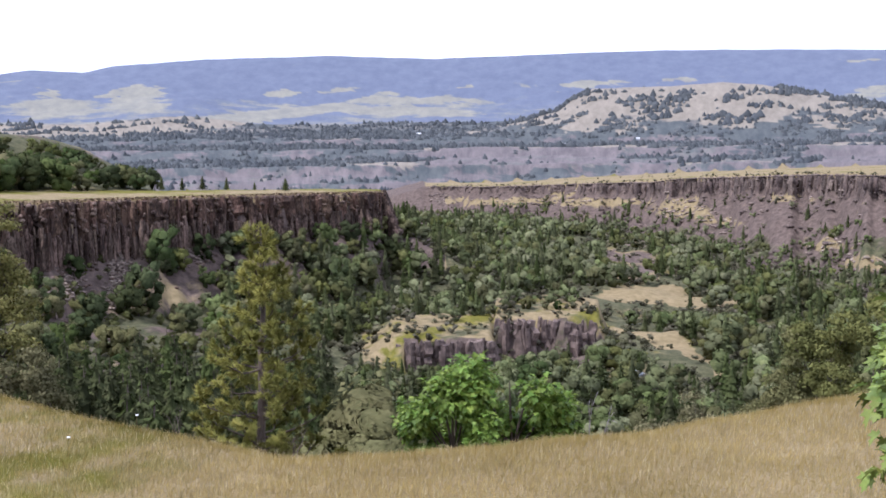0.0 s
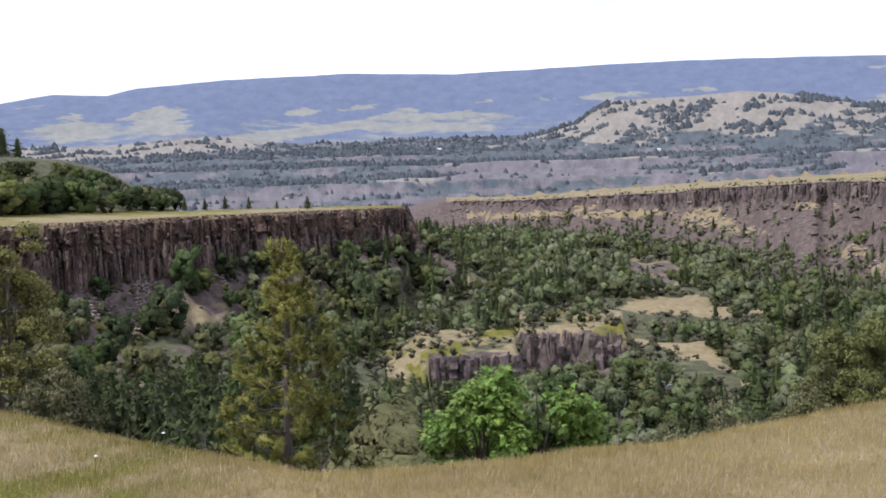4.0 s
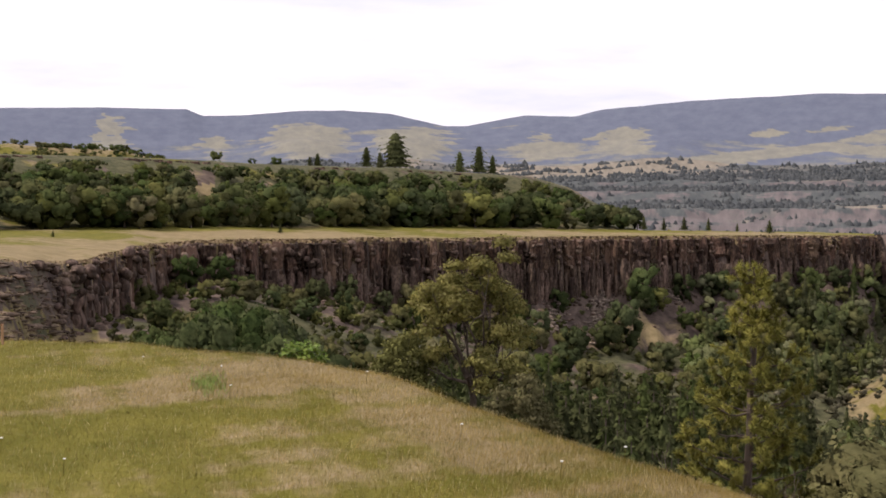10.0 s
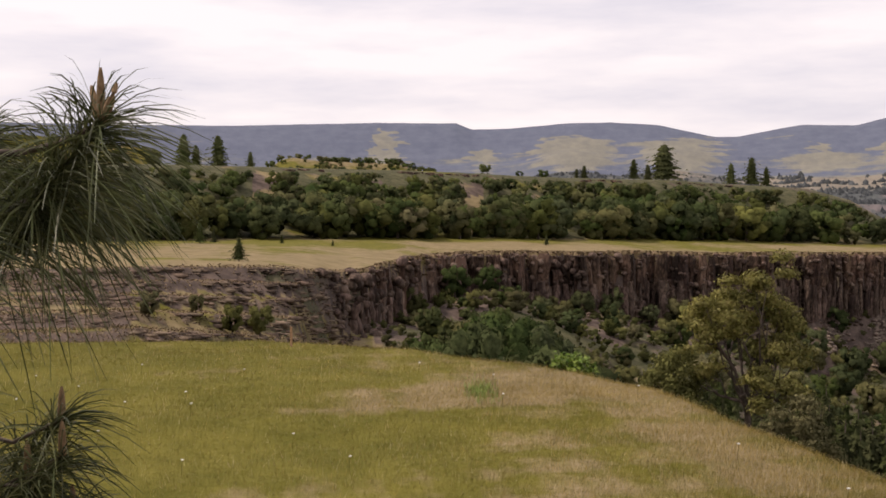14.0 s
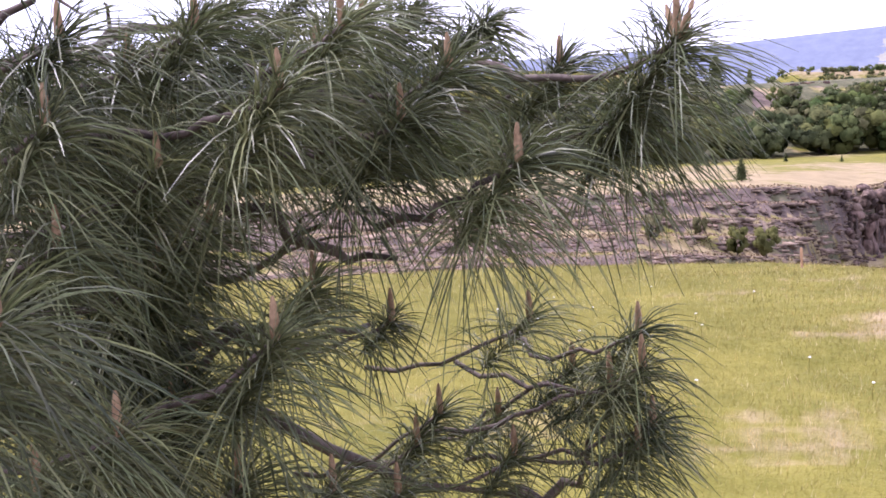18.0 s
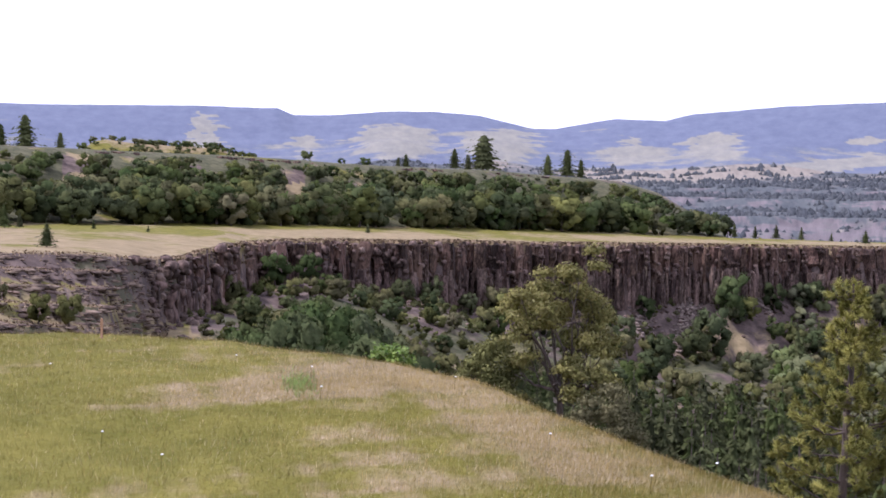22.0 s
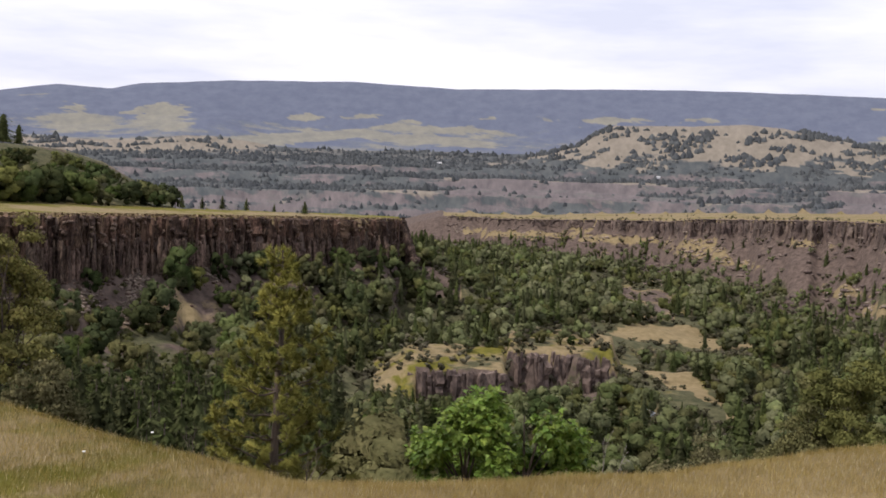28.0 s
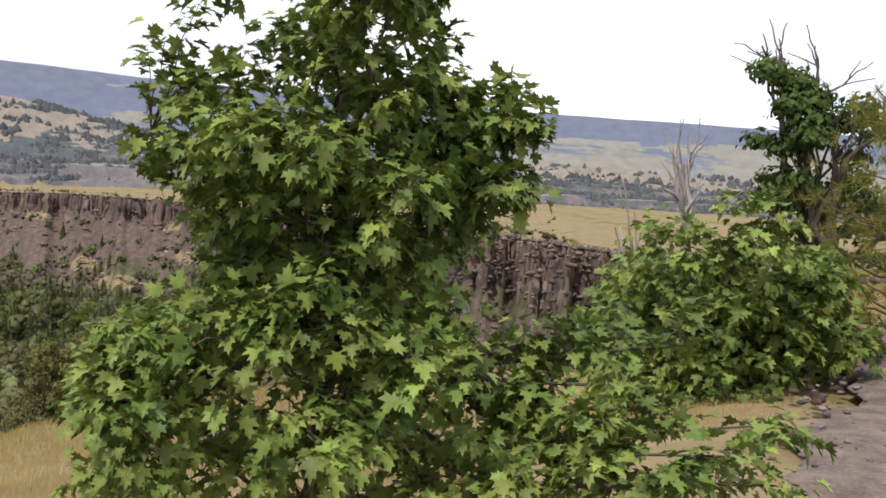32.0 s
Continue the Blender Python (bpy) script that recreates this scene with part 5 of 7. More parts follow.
for i in range(30):
    az = 31.4 + i * 0.34 + some(-0.3, 0.3)
    r = some(62, 90)
    plant(pick(BRIGHT_M + OAK_M[:2]), "maple", at(az, r, -0.4), reach_up(az, r, float(curve(az, ((31, -7.4), (33, -5.8), (35.3, -5.4), (38.8, -6.4), (41.6, -7.1)))) - some(0, 1.1)) / 6, some(0, 6), "bright leafy tree in a dense clump in the ravine", "tree", "clump of trees in the ravine", some(0.72, 0.95))
for az, r, h in ((47.8, 66, 2.2), (49.2, 64, 1.8), (45.3, 70, 1.4), (51, 65, 1.3), (53.3, 62, 1.5)):
    plant(pick(DULL_M), "bush", at(az, r), h / 6, some(0, 6), "low olive bush at the foot of rocky ledges", "bush", "bushes below the ledges", 0.9)

for i in range(230):
    az = some(3, 42)
    d = some(4, 75)
    r = float(mesa_edge(az)) - d
    if r < 85 or lumps(az, r, 14.0, 5.0) < -0.42 and az > 9:
        continue
    k = rng.random()
    plant(pick(OAK_M if k < 0.5 else DULL_M), "oak" if k < 0.5 else "scrub_oak", at(az, r, -0.3), some(3.0, 6.0) * (0.55 if az > 27 else 1) / 6, some(0, 6), "dark green oak growing on scree below the cliff" if k < 0.5 else "olive scrub oak growing on scree", "tree", "trees below the cliff", some(0.9, 1.2))

# low brush on the scree
scrub = []
tiny = [oak_kind("brush", 190 + i, 6.0, 3.4, 60, 0.75, M_BRUSH, n=4, low=0.1, mass=(3, 5))[1] for i in range(4)]
for i in range(1100):
    az = some(3, 43)
    r = float(mesa_edge(az)) - some(3.5, 80)
    if r < 60 or lumps(az, r, 7.0, 2.0) < -0.3:
        continue
    k = some(0.7, 2.0) / 6
    scrub.append(placed(pick(tiny), at(az, r, -0.1), (k * 1.3, k * 1.3, k), some(0, 6)))
ob = new("brushwood", joined("brushwood", scrub, True))
ob.data.materials.append(M_OAKWARM)
tagged(ob, "low olive brush scattered over scree below the cliff", "brush", kind="stuff")

# conifers in the ravine
for i in range(265):
    az = some(6.0, 25)
    r = some(90, 165) if i % 4 else some(62, 95)
    if az > 20 and r > 130:
        continue
    plant(pick(NEAR_FIR_M), "conifer", at(az, r, -0.3), min(15.0, max(6.0, reach_up(az, r, some(-12.2, -8.9)))) / 6, some(0, 6), L_FIR, "tree", "conifers in the ravine", some(0.75, 1.05))
for i in range(60):
    az = some(21, 33)
    brow = 4.5 / float(rises(-curve(az, BROW_EL)))
    r = brow + some(14, 70)
    if r > float(mesa_edge(az)) - 45:
        continue
    plant(pick(NEAR_DULL_M), "scrub_oak", at(az, r, -0.3), some(3.4, 5.6) / 6, some(0, 6), "olive brown oak scrub on the ravine side", "tree", "oak scrub on the ravine side", some(1.0, 1.4))

def view_over(az, r):
    """The height angle under which crowns stay, so that the knoll, the track and the open grass show behind them."""
    limit = 5.0
    if -8.3 < az < 4.2 and r < 213:
        limit = float(curve(az, ((4.2, -10.5), (2.6, -10.6), (1.6, -11.1), (-2.4, -10.9), (-3, -10.7), (-5, -10.3), (-6.3, -9.95), (-8.2, -9.9))))
    if -15.2 < az < -7.2 and r < 284:
        limit = min(limit, -8.3)
    if -14.3 < az < -8.2 and r < float(track_r(az)) - 5:
        limit = min(limit, math.degrees(math.atan2(-40.5, float(track_r(az)) - 7)) - 0.1)
    return limit


# grey-green oaks on the slope below the meadow
n = 0
while n < 115:
    az = some(-34, 6)
    brow = 4.5 / float(rises(-curve(az, BROW_EL)))
    r = brow + 12 + 75 * float(rng.random()) ** 1.3
    h = some(3.6, 6.0)
    top = (float(terrain(az, r)) + h - EYE) / r
    if top > rises(min(-9.0 + 3.6 * float(smooth(-9, -22, az)), view_over(az, r))) or clearing(az, r):
        continue
    plant(pick(NEAR_DULL_M), "scrub_oak", at(az, r, -0.3), h / 6, some(0, 6), L_DULL, "tree", "oaks on the slope below the meadow", some(0.95, 1.25))
    n += 1

# valley floor woods: nearer trees one by one, the rest as one wood
near, far_oak, far_fir = 0, [[], [], []], [[]]
N = 11500
AZ, RR = rng.uniform(-46, 12, N), 130 + 500 * rng.random(N) ** 0.75
luck = rng.random((N, 3))
edge_r, edge_m = right_edge(AZ), mesa_edge(AZ)
on_knoll = (RR > 194) & (RR < 238) & (AZ > -8.4) & (AZ < 4.4)
depth = edge_r - RR + 22 * lumps(AZ, RR, 24.0, 3.0)
slope = depth < 75 + 55 * smooth(-9, -18, AZ)
free = ~clearing(AZ, RR) & (RR < edge_r - 14) & ~((AZ > 2.5) & (RR > edge_m - 8)) & ~(on_knoll & ((luck[:, 0] < 0.4) | (RR < 205) | (AZ < -2.6) & (RR < 221)))
free &= ~(slope & (luck[:, 1] < np.clip(0.78 - 0.013 * depth - 0.5 * (lumps(AZ, RR, 22.0, 2.0) > 0.25), 0.06, 1))) & ~(~slope & ((lumps(AZ, RR, 38.0, 9.0) < -0.4) | (luck[:, 1] < 0.22)))
ZZ = terrain(AZ, RR)
spill, bare, talus, _ = open_slope(AZ, RR, ZZ)
free &= ~(slope & (spill > 0.3) & (luck[:, 0] < 0.9)) & ~(bare > 0.5) & ~((talus > 0.4) & (luck[:, 0] < 0.93))
for i in np.nonzero(free)[0]:
    az, r = float(AZ[i]), float(RR[i])
    h = some(3.2, 7.6) * (0.6 if slope[i] or on_knoll[i] else 1.0)
    fir = luck[i, 2] < (0.45 if az > -2 else 0.32)
    if fir:
        h *= 1.35
    place = spot(az, r, float(ZZ[i]) - 0.3)
    # keep the outcrop and the open grass in view over the nearer crowns
    limit = view_over(az, r)
    if ZZ[i] + h - EYE > r * math.tan(radians(limit)):
        h = EYE + r * math.tan(radians(limit)) - float(ZZ[i])
        if h < 1.0:
            continue
    if near < 110 and r < 230 and not slope[i]:
        near += 1
        plant(pick(NEAR_FIR_M if fir else OAK_M if rng.random() < 0.6 else DULL_M), "conifer" if fir else "oak", place, h / 6, some(0, 6),
              "dark conifer rising from the valley floor woods" if fir else "green oak in the valley floor woods", "tree", "trees on the valley floor", some(0.95, 1.25))
    else:
        k = h / 6
        pick(far_fir if fir else far_oak).append(placed(pick(FAR_FIRS if fir else FAR_OAKS if r > 330 else MID_OAKS), place, (k * (0.85 if fir else 1.1), k * (0.85 if fir else 1.1), k), some(0, 6)))
# low brush between the trees and over the scree of the far plateau
brushes = []
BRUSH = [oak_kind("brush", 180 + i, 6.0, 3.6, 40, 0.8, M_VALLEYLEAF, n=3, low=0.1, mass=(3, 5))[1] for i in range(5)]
N = 13000
AZ, RR = rng.uniform(-46, 8, N), 150 + 480 * rng.random(N) ** 0.8
edge_r = right_edge(AZ)
ZZ = terrain(AZ, RR)
spill, bare, talus, _ = open_slope(AZ, RR, ZZ)
free = ~clearing(AZ, RR) & (RR < edge_r - 6) & ~((AZ > 2.5) & (RR > mesa_edge(AZ) - 8)) & (lumps(AZ, RR, 9.0, 4.0) > -0.6) & ((edge_r - RR > 70) | (rng.random(N) < 0.45 - 0.4 * np.maximum(spill, talus))) & ~((bare > 0.5) & (rng.random(N) < 0.8))
for i in np.nonzero(free)[0]:
    k = some(0.8, 2.2) / 6
    brushes.append(placed(pick(BRUSH), spot(AZ[i], RR[i], ZZ[i] - 0.15), (k * 1.4, k * 1.4, k), some(0, 6)))
for i in range(380):
    az = some(-44, 0.5)
    r = float(right_edge(az)) + (abs(float(rng.normal(0, 4))) + 1 if i % 3 else some(5, 150))
    k = some(0.4, 1.3) / 6
    brushes.append(placed(pick(BRUSH), at(az, r, -0.1), (k * 1.5, k * 1.5, k), some(0, 6)))
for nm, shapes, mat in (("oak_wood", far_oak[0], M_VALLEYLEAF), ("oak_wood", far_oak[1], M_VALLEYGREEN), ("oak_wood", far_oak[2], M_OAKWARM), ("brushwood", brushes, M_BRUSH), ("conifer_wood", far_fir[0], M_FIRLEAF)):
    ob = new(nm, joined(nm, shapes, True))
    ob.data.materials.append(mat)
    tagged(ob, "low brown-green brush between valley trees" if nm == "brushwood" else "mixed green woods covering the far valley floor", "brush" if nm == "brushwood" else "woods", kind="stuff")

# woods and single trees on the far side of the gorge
# conifer green turned blue-grey: haze painted into the tree colour
M_FARWOOD = material("far_wood_hazed", [(0.052, 0.06, 0.066), (0.088, 0.096, 0.096)], scale=0.01, island=0.2, bump=0, tree=0.2)
cone = []
for k in range(4):
    g = np.random.default_rng(300 + k)
    v = [(q * math.cos(a) * g.uniform(0.7, 1.2), q * math.sin(a) * g.uniform(0.7, 1.2), z) for z, q in ((0, 0.5), (0.5, 0.52), (1.0 + 0.15 * k, 0.07)) for a in np.arange(5) * 1.2566]
    f = [(i * 5 + j, i * 5 + (j + 1) % 5, i * 5 + 5 + (j + 1) % 5, i * 5 + 5 + j) for i in range(2) for j in range(5)]
    cone.append((np.array(v), np.array(f)))
N = 110000
AZ, RR = rng.uniform(-62, 40, N), rng.uniform(1000, 2950, N)
ZZ = far_side(AZ, RR)
cov = far_cover(AZ, RR, ZZ)
free = (np.degrees(np.arctan2(ZZ - EYE, RR)) < 2.7) & (cov[:, 1] < 0.62) & (rng.random(N) < np.where(cov[:, 0] > 0.6, np.where(lumps(AZ * 0.45, RR, 26.0, 6.0) + 0.5 * lumps(AZ, RR, 120.0, 1.0) > np.where((AZ < -3) & (AZ > -24), 0.1, 0.5), 0.9, 0.02), np.where(cov[:, 2] > 0.5, 0.6, 0.25)) * (lumps(AZ, RR, 55.0, 3.0) > -0.1))
shapes = []
for i in np.nonzero(free)[0][:24000]:
    k = some(2.6, 6.5) * (RR[i] / 2200) ** 0.5 * (1.4 if cov[i, 0] > 0.6 else 1.0)
    shapes.append(placed(pick(cone), spot(AZ[i], RR[i], ZZ[i] - 1), (k * some(0.8, 2.4), k * some(0.8, 1.8), k * some(0.7, 1.3))))
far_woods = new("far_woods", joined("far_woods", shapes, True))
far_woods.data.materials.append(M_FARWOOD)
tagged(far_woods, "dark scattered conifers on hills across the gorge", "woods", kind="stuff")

# ---- near plants ----
def leaf_outline():
    """A lobed maple leaf, one long, folded a little along its rib."""
    half = [(0.0, 0.0), (0.25, -0.10), (0.2, 0.09), (0.55, 0.14), (0.42, 0.25), (0.54, 0.56), (0.31, 0.41), (0.2, 0.53), (0.25, 0.8), (0.12, 0.73), (0.0, 1.0)]
    pts = half + [(-x, y) for x, y in half[-2:0:-1]]
    v = [(x, y, 0.34 * abs(x) - 0.24 * y * y) for x, y in pts] + [(0, 0.38, -0.02)]
    n = len(pts)
    return np.array(v), np.array([(i, (i + 1) % n, n) for i in range(n)])


LEAF = leaf_outline()


def leaves_at(p, tip, nrm, size):
    """Many maple leaves: places, tip directions, upper sides, lengths."""
    y = unit(tip)
    z = unit(nrm - y * (nrm * y).sum(1, keepdims=True))
    x = np.cross(y, z)
    L, f = LEAF
    v = p[:, None] + size[:, None, None] * (L[None, :, 0:1] * x[:, None] + L[None, :, 1:2] * y[:, None] + L[None, :, 2:3] * z[:, None])
    k = len(L)
    return v.reshape(-1, 3), (f[None] + (np.arange(len(p)) * k)[:, None, None]).reshape(-1, 3)


def leaf_sprays(tips, dirs, per, size, g, reach=0.16):
    """Leaves on stalks round the ends of twigs, hanging outward."""
    n = len(tips) * per
    base = np.repeat(tips, per, 0)
    d = np.repeat(dirs, per, 0)
    out = unit(d * 0.6 + g.normal(0, 0.75, (n, 3)) * [1, 1, 0.6])
    p = base + out * g.uniform(0.15, 1.0, (n, 1)) * reach - d * g.uniform(0, 1.2, (n, 1)) * reach
    tip = unit(out + [0, 0, -0.55] + g.normal(0, 0.25, (n, 3)))
    nrm = unit(np.array([[0, 0, 1.0]]) + out * 0.35 + g.normal(0, 0.35, (n, 3)))
    return p, tip, nrm, size * g.uniform(0.6, 1.25, n)


def leaf_objects(parent, p, tip, nrm, size, step, inv):
    """Single leaves as parts, every step-th one; returns which are left over."""
    chosen = np.zeros(len(p), bool)
    chosen[::step] = True
    me = bpy.data.meshes.new("leaf")
    me.from_pydata(LEAF[0].tolist(), [], LEAF[1].tolist())
    me.materials.append(M_MAPLE_OB)
    for i in np.nonzero(chosen)[0]:
        y = Vector(tip[i]).normalized()
        z = Vector(nrm[i])
        z = (z - y * z.dot(y)).normalized()
        x = y.cross(z)
        m = Matrix((x, y, z)).transposed().to_4x4()
        m.translation = p[i]
        ob = part("leaf", me, None, parent)
        ob.matrix_local = inv @ m @ Matrix.Scale(float(size[i]), 4)
    return ~chosen


MAPLE_EYE = (0.279, -0.057, 0.034)


def add_wood(parent, limbs, mat, inv=None, label=""):
    """The stem as one part, its finer limbs as another."""
    a = part("trunk", joined("trunk", limbs[:1]), mat, parent)
    b = part("branchwood", joined("branchwood", limbs[1:]), mat, parent, label)
    b["kind"] = "stuff"
    if inv is not None:
        a.matrix_parent_inverse = b.matrix_parent_inverse = inv


def around(az, el, r, eye=MAPLE_EYE):
    """A place at that bearing, height angle and distance from a point near the viewpoint."""
    return spot(az, r * math.cos(radians(el)), EYE + r * math.sin(radians(el))) + np.array(eye)


def turned(az, r, eye=MAPLE_EYE):
    """Bearing and distance from the origin of a place given from a point near it."""
    p = spot(az, r, 0) + np.array(eye)
    return math.degrees(math.atan2(-p[0], p[1])), math.hypot(p[0], p[1])


# the maple beside the pullout
g = np.random.default_rng(11)
foot = np.array(at(*turned(-31.2, 5.0)))
maple = thing("maple", foot, "young maple with large lobed green leaves beside the gravel pullout", "tree")
bpy.context.view_layer.update()
inv = maple.matrix_world.inverted()
top = around(-32.0, 12.5, 5.0)
stem = bent(foot - [0, 0, 0.2], top, 0.0, 9, 0.03)
limbs = [tube(stem, np.linspace(0.055, 0.008, 9), 8)]
tips, dirs = [], []
crown_half = ((-16.5, 13.0), (-12.0, 13.0), (-9.0, 12.5), (-6.0, 9.0), (-3.0, 8.5), (0.0, 10.2), (3.0, 9.8), (6.0, 7.0), (8.5, 5.6), (11.0, 5.0), (13.0, 2.0))
while len(tips) < 500:
    el = float(g.uniform(-16.5, 13.0))
    half = float(curve(el, crown_half)) - 1.0
    mid = -31.2 + 0.6 * math.sin(el * 0.5)
    u = float(g.uniform(-1, 1))
    if -7.5 < el < -3.2 and abs(u) > 0.8 or el > 3 and float(g.random()) < 0.5 or el < -8 and u < -0.55 and float(g.random()) < 0.5:
        continue
    az = mid + u * half
    deep = math.sqrt(max(0.02, 1 - u * u)) * (0.45 + 0.55 * half / 12) * 0.95
    r = 5.0 + float(g.choice([-1, 1])) * deep * float(g.uniform(0.1, 1.0))
    tips.append(around(az, el, r))
# the low boughs that sweep out over the grass
sweeps = []
for a0, e0, a1, e1, r1 in ((-40, -9.0, -49.8, -7.2, 5.2), (-41, -9.8, -48.0, -9.6, 4.9), (-40, -10.5, -46.0, -11.5, 4.7), (-42, -13.0, -55.0, -10.6, 4.9), (-40, -13.6, -53.5, -12.4, 4.6), (-44, -14.8, -54.8, -13.6, 4.7), (-41, -8.2, -45.5, -6.6, 5.3),
                           (-24, -9.5, -20.4, -8.4, 4.8), (-24, -12, -20.2, -11.6, 4.7), (-41.5, -15.2, -50.0, -14.2, 4.5), (-36.0, 4.6, -41.2, 5.0, 4.9), (-36.5, 1.5, -42.0, -0.3, 4.8), (-36, 3.0, -41.6, 2.8, 4.8)):
    sweep = [around(a0 + (a1 - a0) * t, e0 + (e1 - e0) * t, 4.9 + (r1 - 4.9) * t) for t in np.linspace(-0.1, 1, 9)]
    sweeps.append(np.array([stem[2] + (stem[4] - stem[2]) * float(g.random())] + sweep))
    for q in sweep[1:]:
        tips.append(q + g.normal(0, 0.07, 3))
# loose shoots against the sky
for az, el in ((-21.8, 5.8), (-22.6, 6.2), (-24.2, 8.2), (-23.6, 5.0), (-25.0, 9.2)):
    tips.append(around(az, el, 4.9))
tips = np.array(tips)
mains = tips[g.choice(500, 26, replace=False)]
boughs = []
for q in mains:
    hz = min(max((q[2] - foot[2]) * 0.72 - 0.15, 0.35), top[2] - foot[2] - 0.3)
    k = hz / (top[2] - foot[2]) * 8
    a = stem[int(k)] + (stem[min(8, int(k) + 1)] - stem[int(k)]) * (k - int(k))
    L = np.linalg.norm(q - a)
    pts = bent(a, q, 0.08 * L, 7, 0.02)
    limbs.append(tube(pts, np.linspace(0.005 + 0.009 * min(L, 1.5), 0.003, 7), 6))
    boughs.append(pts)
for bb in sweeps:
    limbs.append(tube(bb, np.linspace(0.014, 0.004, len(bb)), 6))
    boughs.append(bb)
nodes_ = np.concatenate([bb[2:] for bb in boughs] + [stem[4:]])
for q in tips:
    gap = np.linalg.norm(nodes_ - q, axis=1) + 0.6 * np.maximum(0, nodes_[:, 2] - q[2])
    a = nodes_[int(np.argmin(gap))]
    L = np.linalg.norm(q - a)
    if L > 0.02:
        limbs.append(tube(bent(a, q, 0.06 * L, 4, 0.01), np.linspace(0.0025 + 0.004 * min(L, 1.2), 0.0015, 4), 4))
    dirs.append((q - a) / (L + 1e-6))
add_wood(maple, limbs, M_BARK, inv)
P_, T_, N_, S_ = leaf_sprays(tips, np.array(dirs), 22, 0.077, g, 0.14)
rest = leaf_objects(maple, P_, T_, N_, S_, 42, inv)
fol = part("foliage", quads("maple_foliage", *leaves_at(P_[rest], T_[rest], N_[rest], S_[rest])), M_MAPLE, maple)
fol.matrix_parent_inverse = inv
fol["kind"] = "stuff"


def broadleaf(name, az, r, top_el, wide, leaves, size, label, seed, mat=M_MAPLE, low=0.22, category="tree"):
    """A small tree with true leaves, its crown as wide as given, its top at the given height angle."""
    g = np.random.default_rng(seed)
    if az < -40:
        az, r = turned(az, r)
    base = np.array(at(az, r))
    height = EYE + r * math.tan(radians(top_el)) - base[2]
    ob = thing(name, base, label, category)
    c, rad = clump_centres(g, height, wide / 2, low, 20)
    n = leaves // 7
    pick_ = g.choice(len(c), n, p=rad**2 / (rad**2).sum())
    d = unit(g.normal(0, 1, (n, 3)) + [0, 0, 0.2])
    tips = c[pick_] + d * (rad[pick_] * g.uniform(0.6, 1.12, n))[:, None]
    limbs = [tube(bent((0, 0, -0.3), (0, 0, height * 0.8), 0, 6, 0.04), np.linspace(height * 0.02, 0.012, 6), 7)]
    for q in c:
        limbs.append(tube(bent((0, 0, q[2] * 0.55), q, 0.08 * height, 5, 0.03), np.linspace(height * 0.009, 0.008, 5), 5))
    add_wood(ob, limbs, M_BARK)
    P_, T_, N_, S_ = leaf_sprays(tips, d, 7, size, g, size * 1.3)
    fol = part("foliage", quads(name + "_foliage", *leaves_at(P_, T_, N_, S_)), mat, ob)
    fol["kind"] = "stuff"
    return ob


M_FARMAPLE = material("sunny_maple_leaf", [(0.095, 0.155, 0.024), (0.215, 0.3, 0.054)], scale=2, island=0.4, bump=0, rough=0.5, translucent=0.32, spec=0.2)
broadleaf("maple", -0.6, 22.5, -10.9, 3.0, 8400, 0.125, "bright green small maple with drooping leaves below the meadow brow", 21, M_FARMAPLE)
broadleaf("maple", -3.6, 22.3, -10.1, 2.9, 8000, 0.125, "bright green small maple with drooping leaves below the meadow brow", 22, M_FARMAPLE)
broadleaf("shrub", 32.1, 31.2, -7.9, 1.5, 500, 0.12, "low bright yellow-green shrub at the meadow edge", 23, M_FARMAPLE, 0.1, "shrub")
broadleaf("shrub", 31.6, 32.0, -8.1, 1.2, 400, 0.12, "low bright yellow-green shrub at the meadow edge", 24, M_FARMAPLE, 0.1, "shrub")
broadleaf("maple", -51.6, 11.5, 0.9, 3.4, 4200, 0.12, "dense leafy maple thicket beside the gravel edge", 25, M_MAPLE, 0.05)
broadleaf("maple", -48.2, 11.8, -2.2, 2.4, 2400, 0.12, "dense leafy maple thicket beside the gravel edge", 26, M_MAPLE, 0.05)
broadleaf("maple", -54.6, 11.8, -1.6, 2.2, 2400, 0.12, "dense leafy maple thicket beside the gravel edge", 27, M_MAPLE, 0.05)


def branching(g, a, d, length, radius, depth, out, spread=0.5, ends=None, lift=0.1):
    """Forking dead or bare wood."""
    b = a + d * length
    pts = bent(a, b, 0.04 * length, 4, 0.04 * length)
    out.append(tube(pts, np.linspace(radius, radius * 0.55, 4), 5))
    if depth == 0:
        if ends is not None:
            ends.append(b)
        return
    for i in range(int(g.integers(2, 4))):
        nd = unit(d + g.normal(0, spread, 3) + [0, 0, lift])
        branching(g, pts[-1 - int(g.integers(0, 2))], nd, length * float(g.uniform(0.55, 0.8)), radius * 0.55, depth - 1, out, spread, ends, lift)


def sized(limbs, ends, height, wide):
    """Stretch bare wood so that it fills its height and width."""
    e = np.concatenate([v for v, f in limbs])
    k = np.array([wide / 2 / np.abs(e[:, 0]).max(), wide / 2 / np.abs(e[:, 1]).max(), height / e[:, 2].max()])
    return [(v * k, f) for v, f in limbs], np.array(ends) * k


# sparse gnarled oaks under the brow
M_YELLOWOAK = material("yellow_olive_foliage", [(0.135, 0.13, 0.034), (0.265, 0.24, 0.066)], scale=0.9, island=0.3, bump=0, rough=0.7, translucent=0.25)


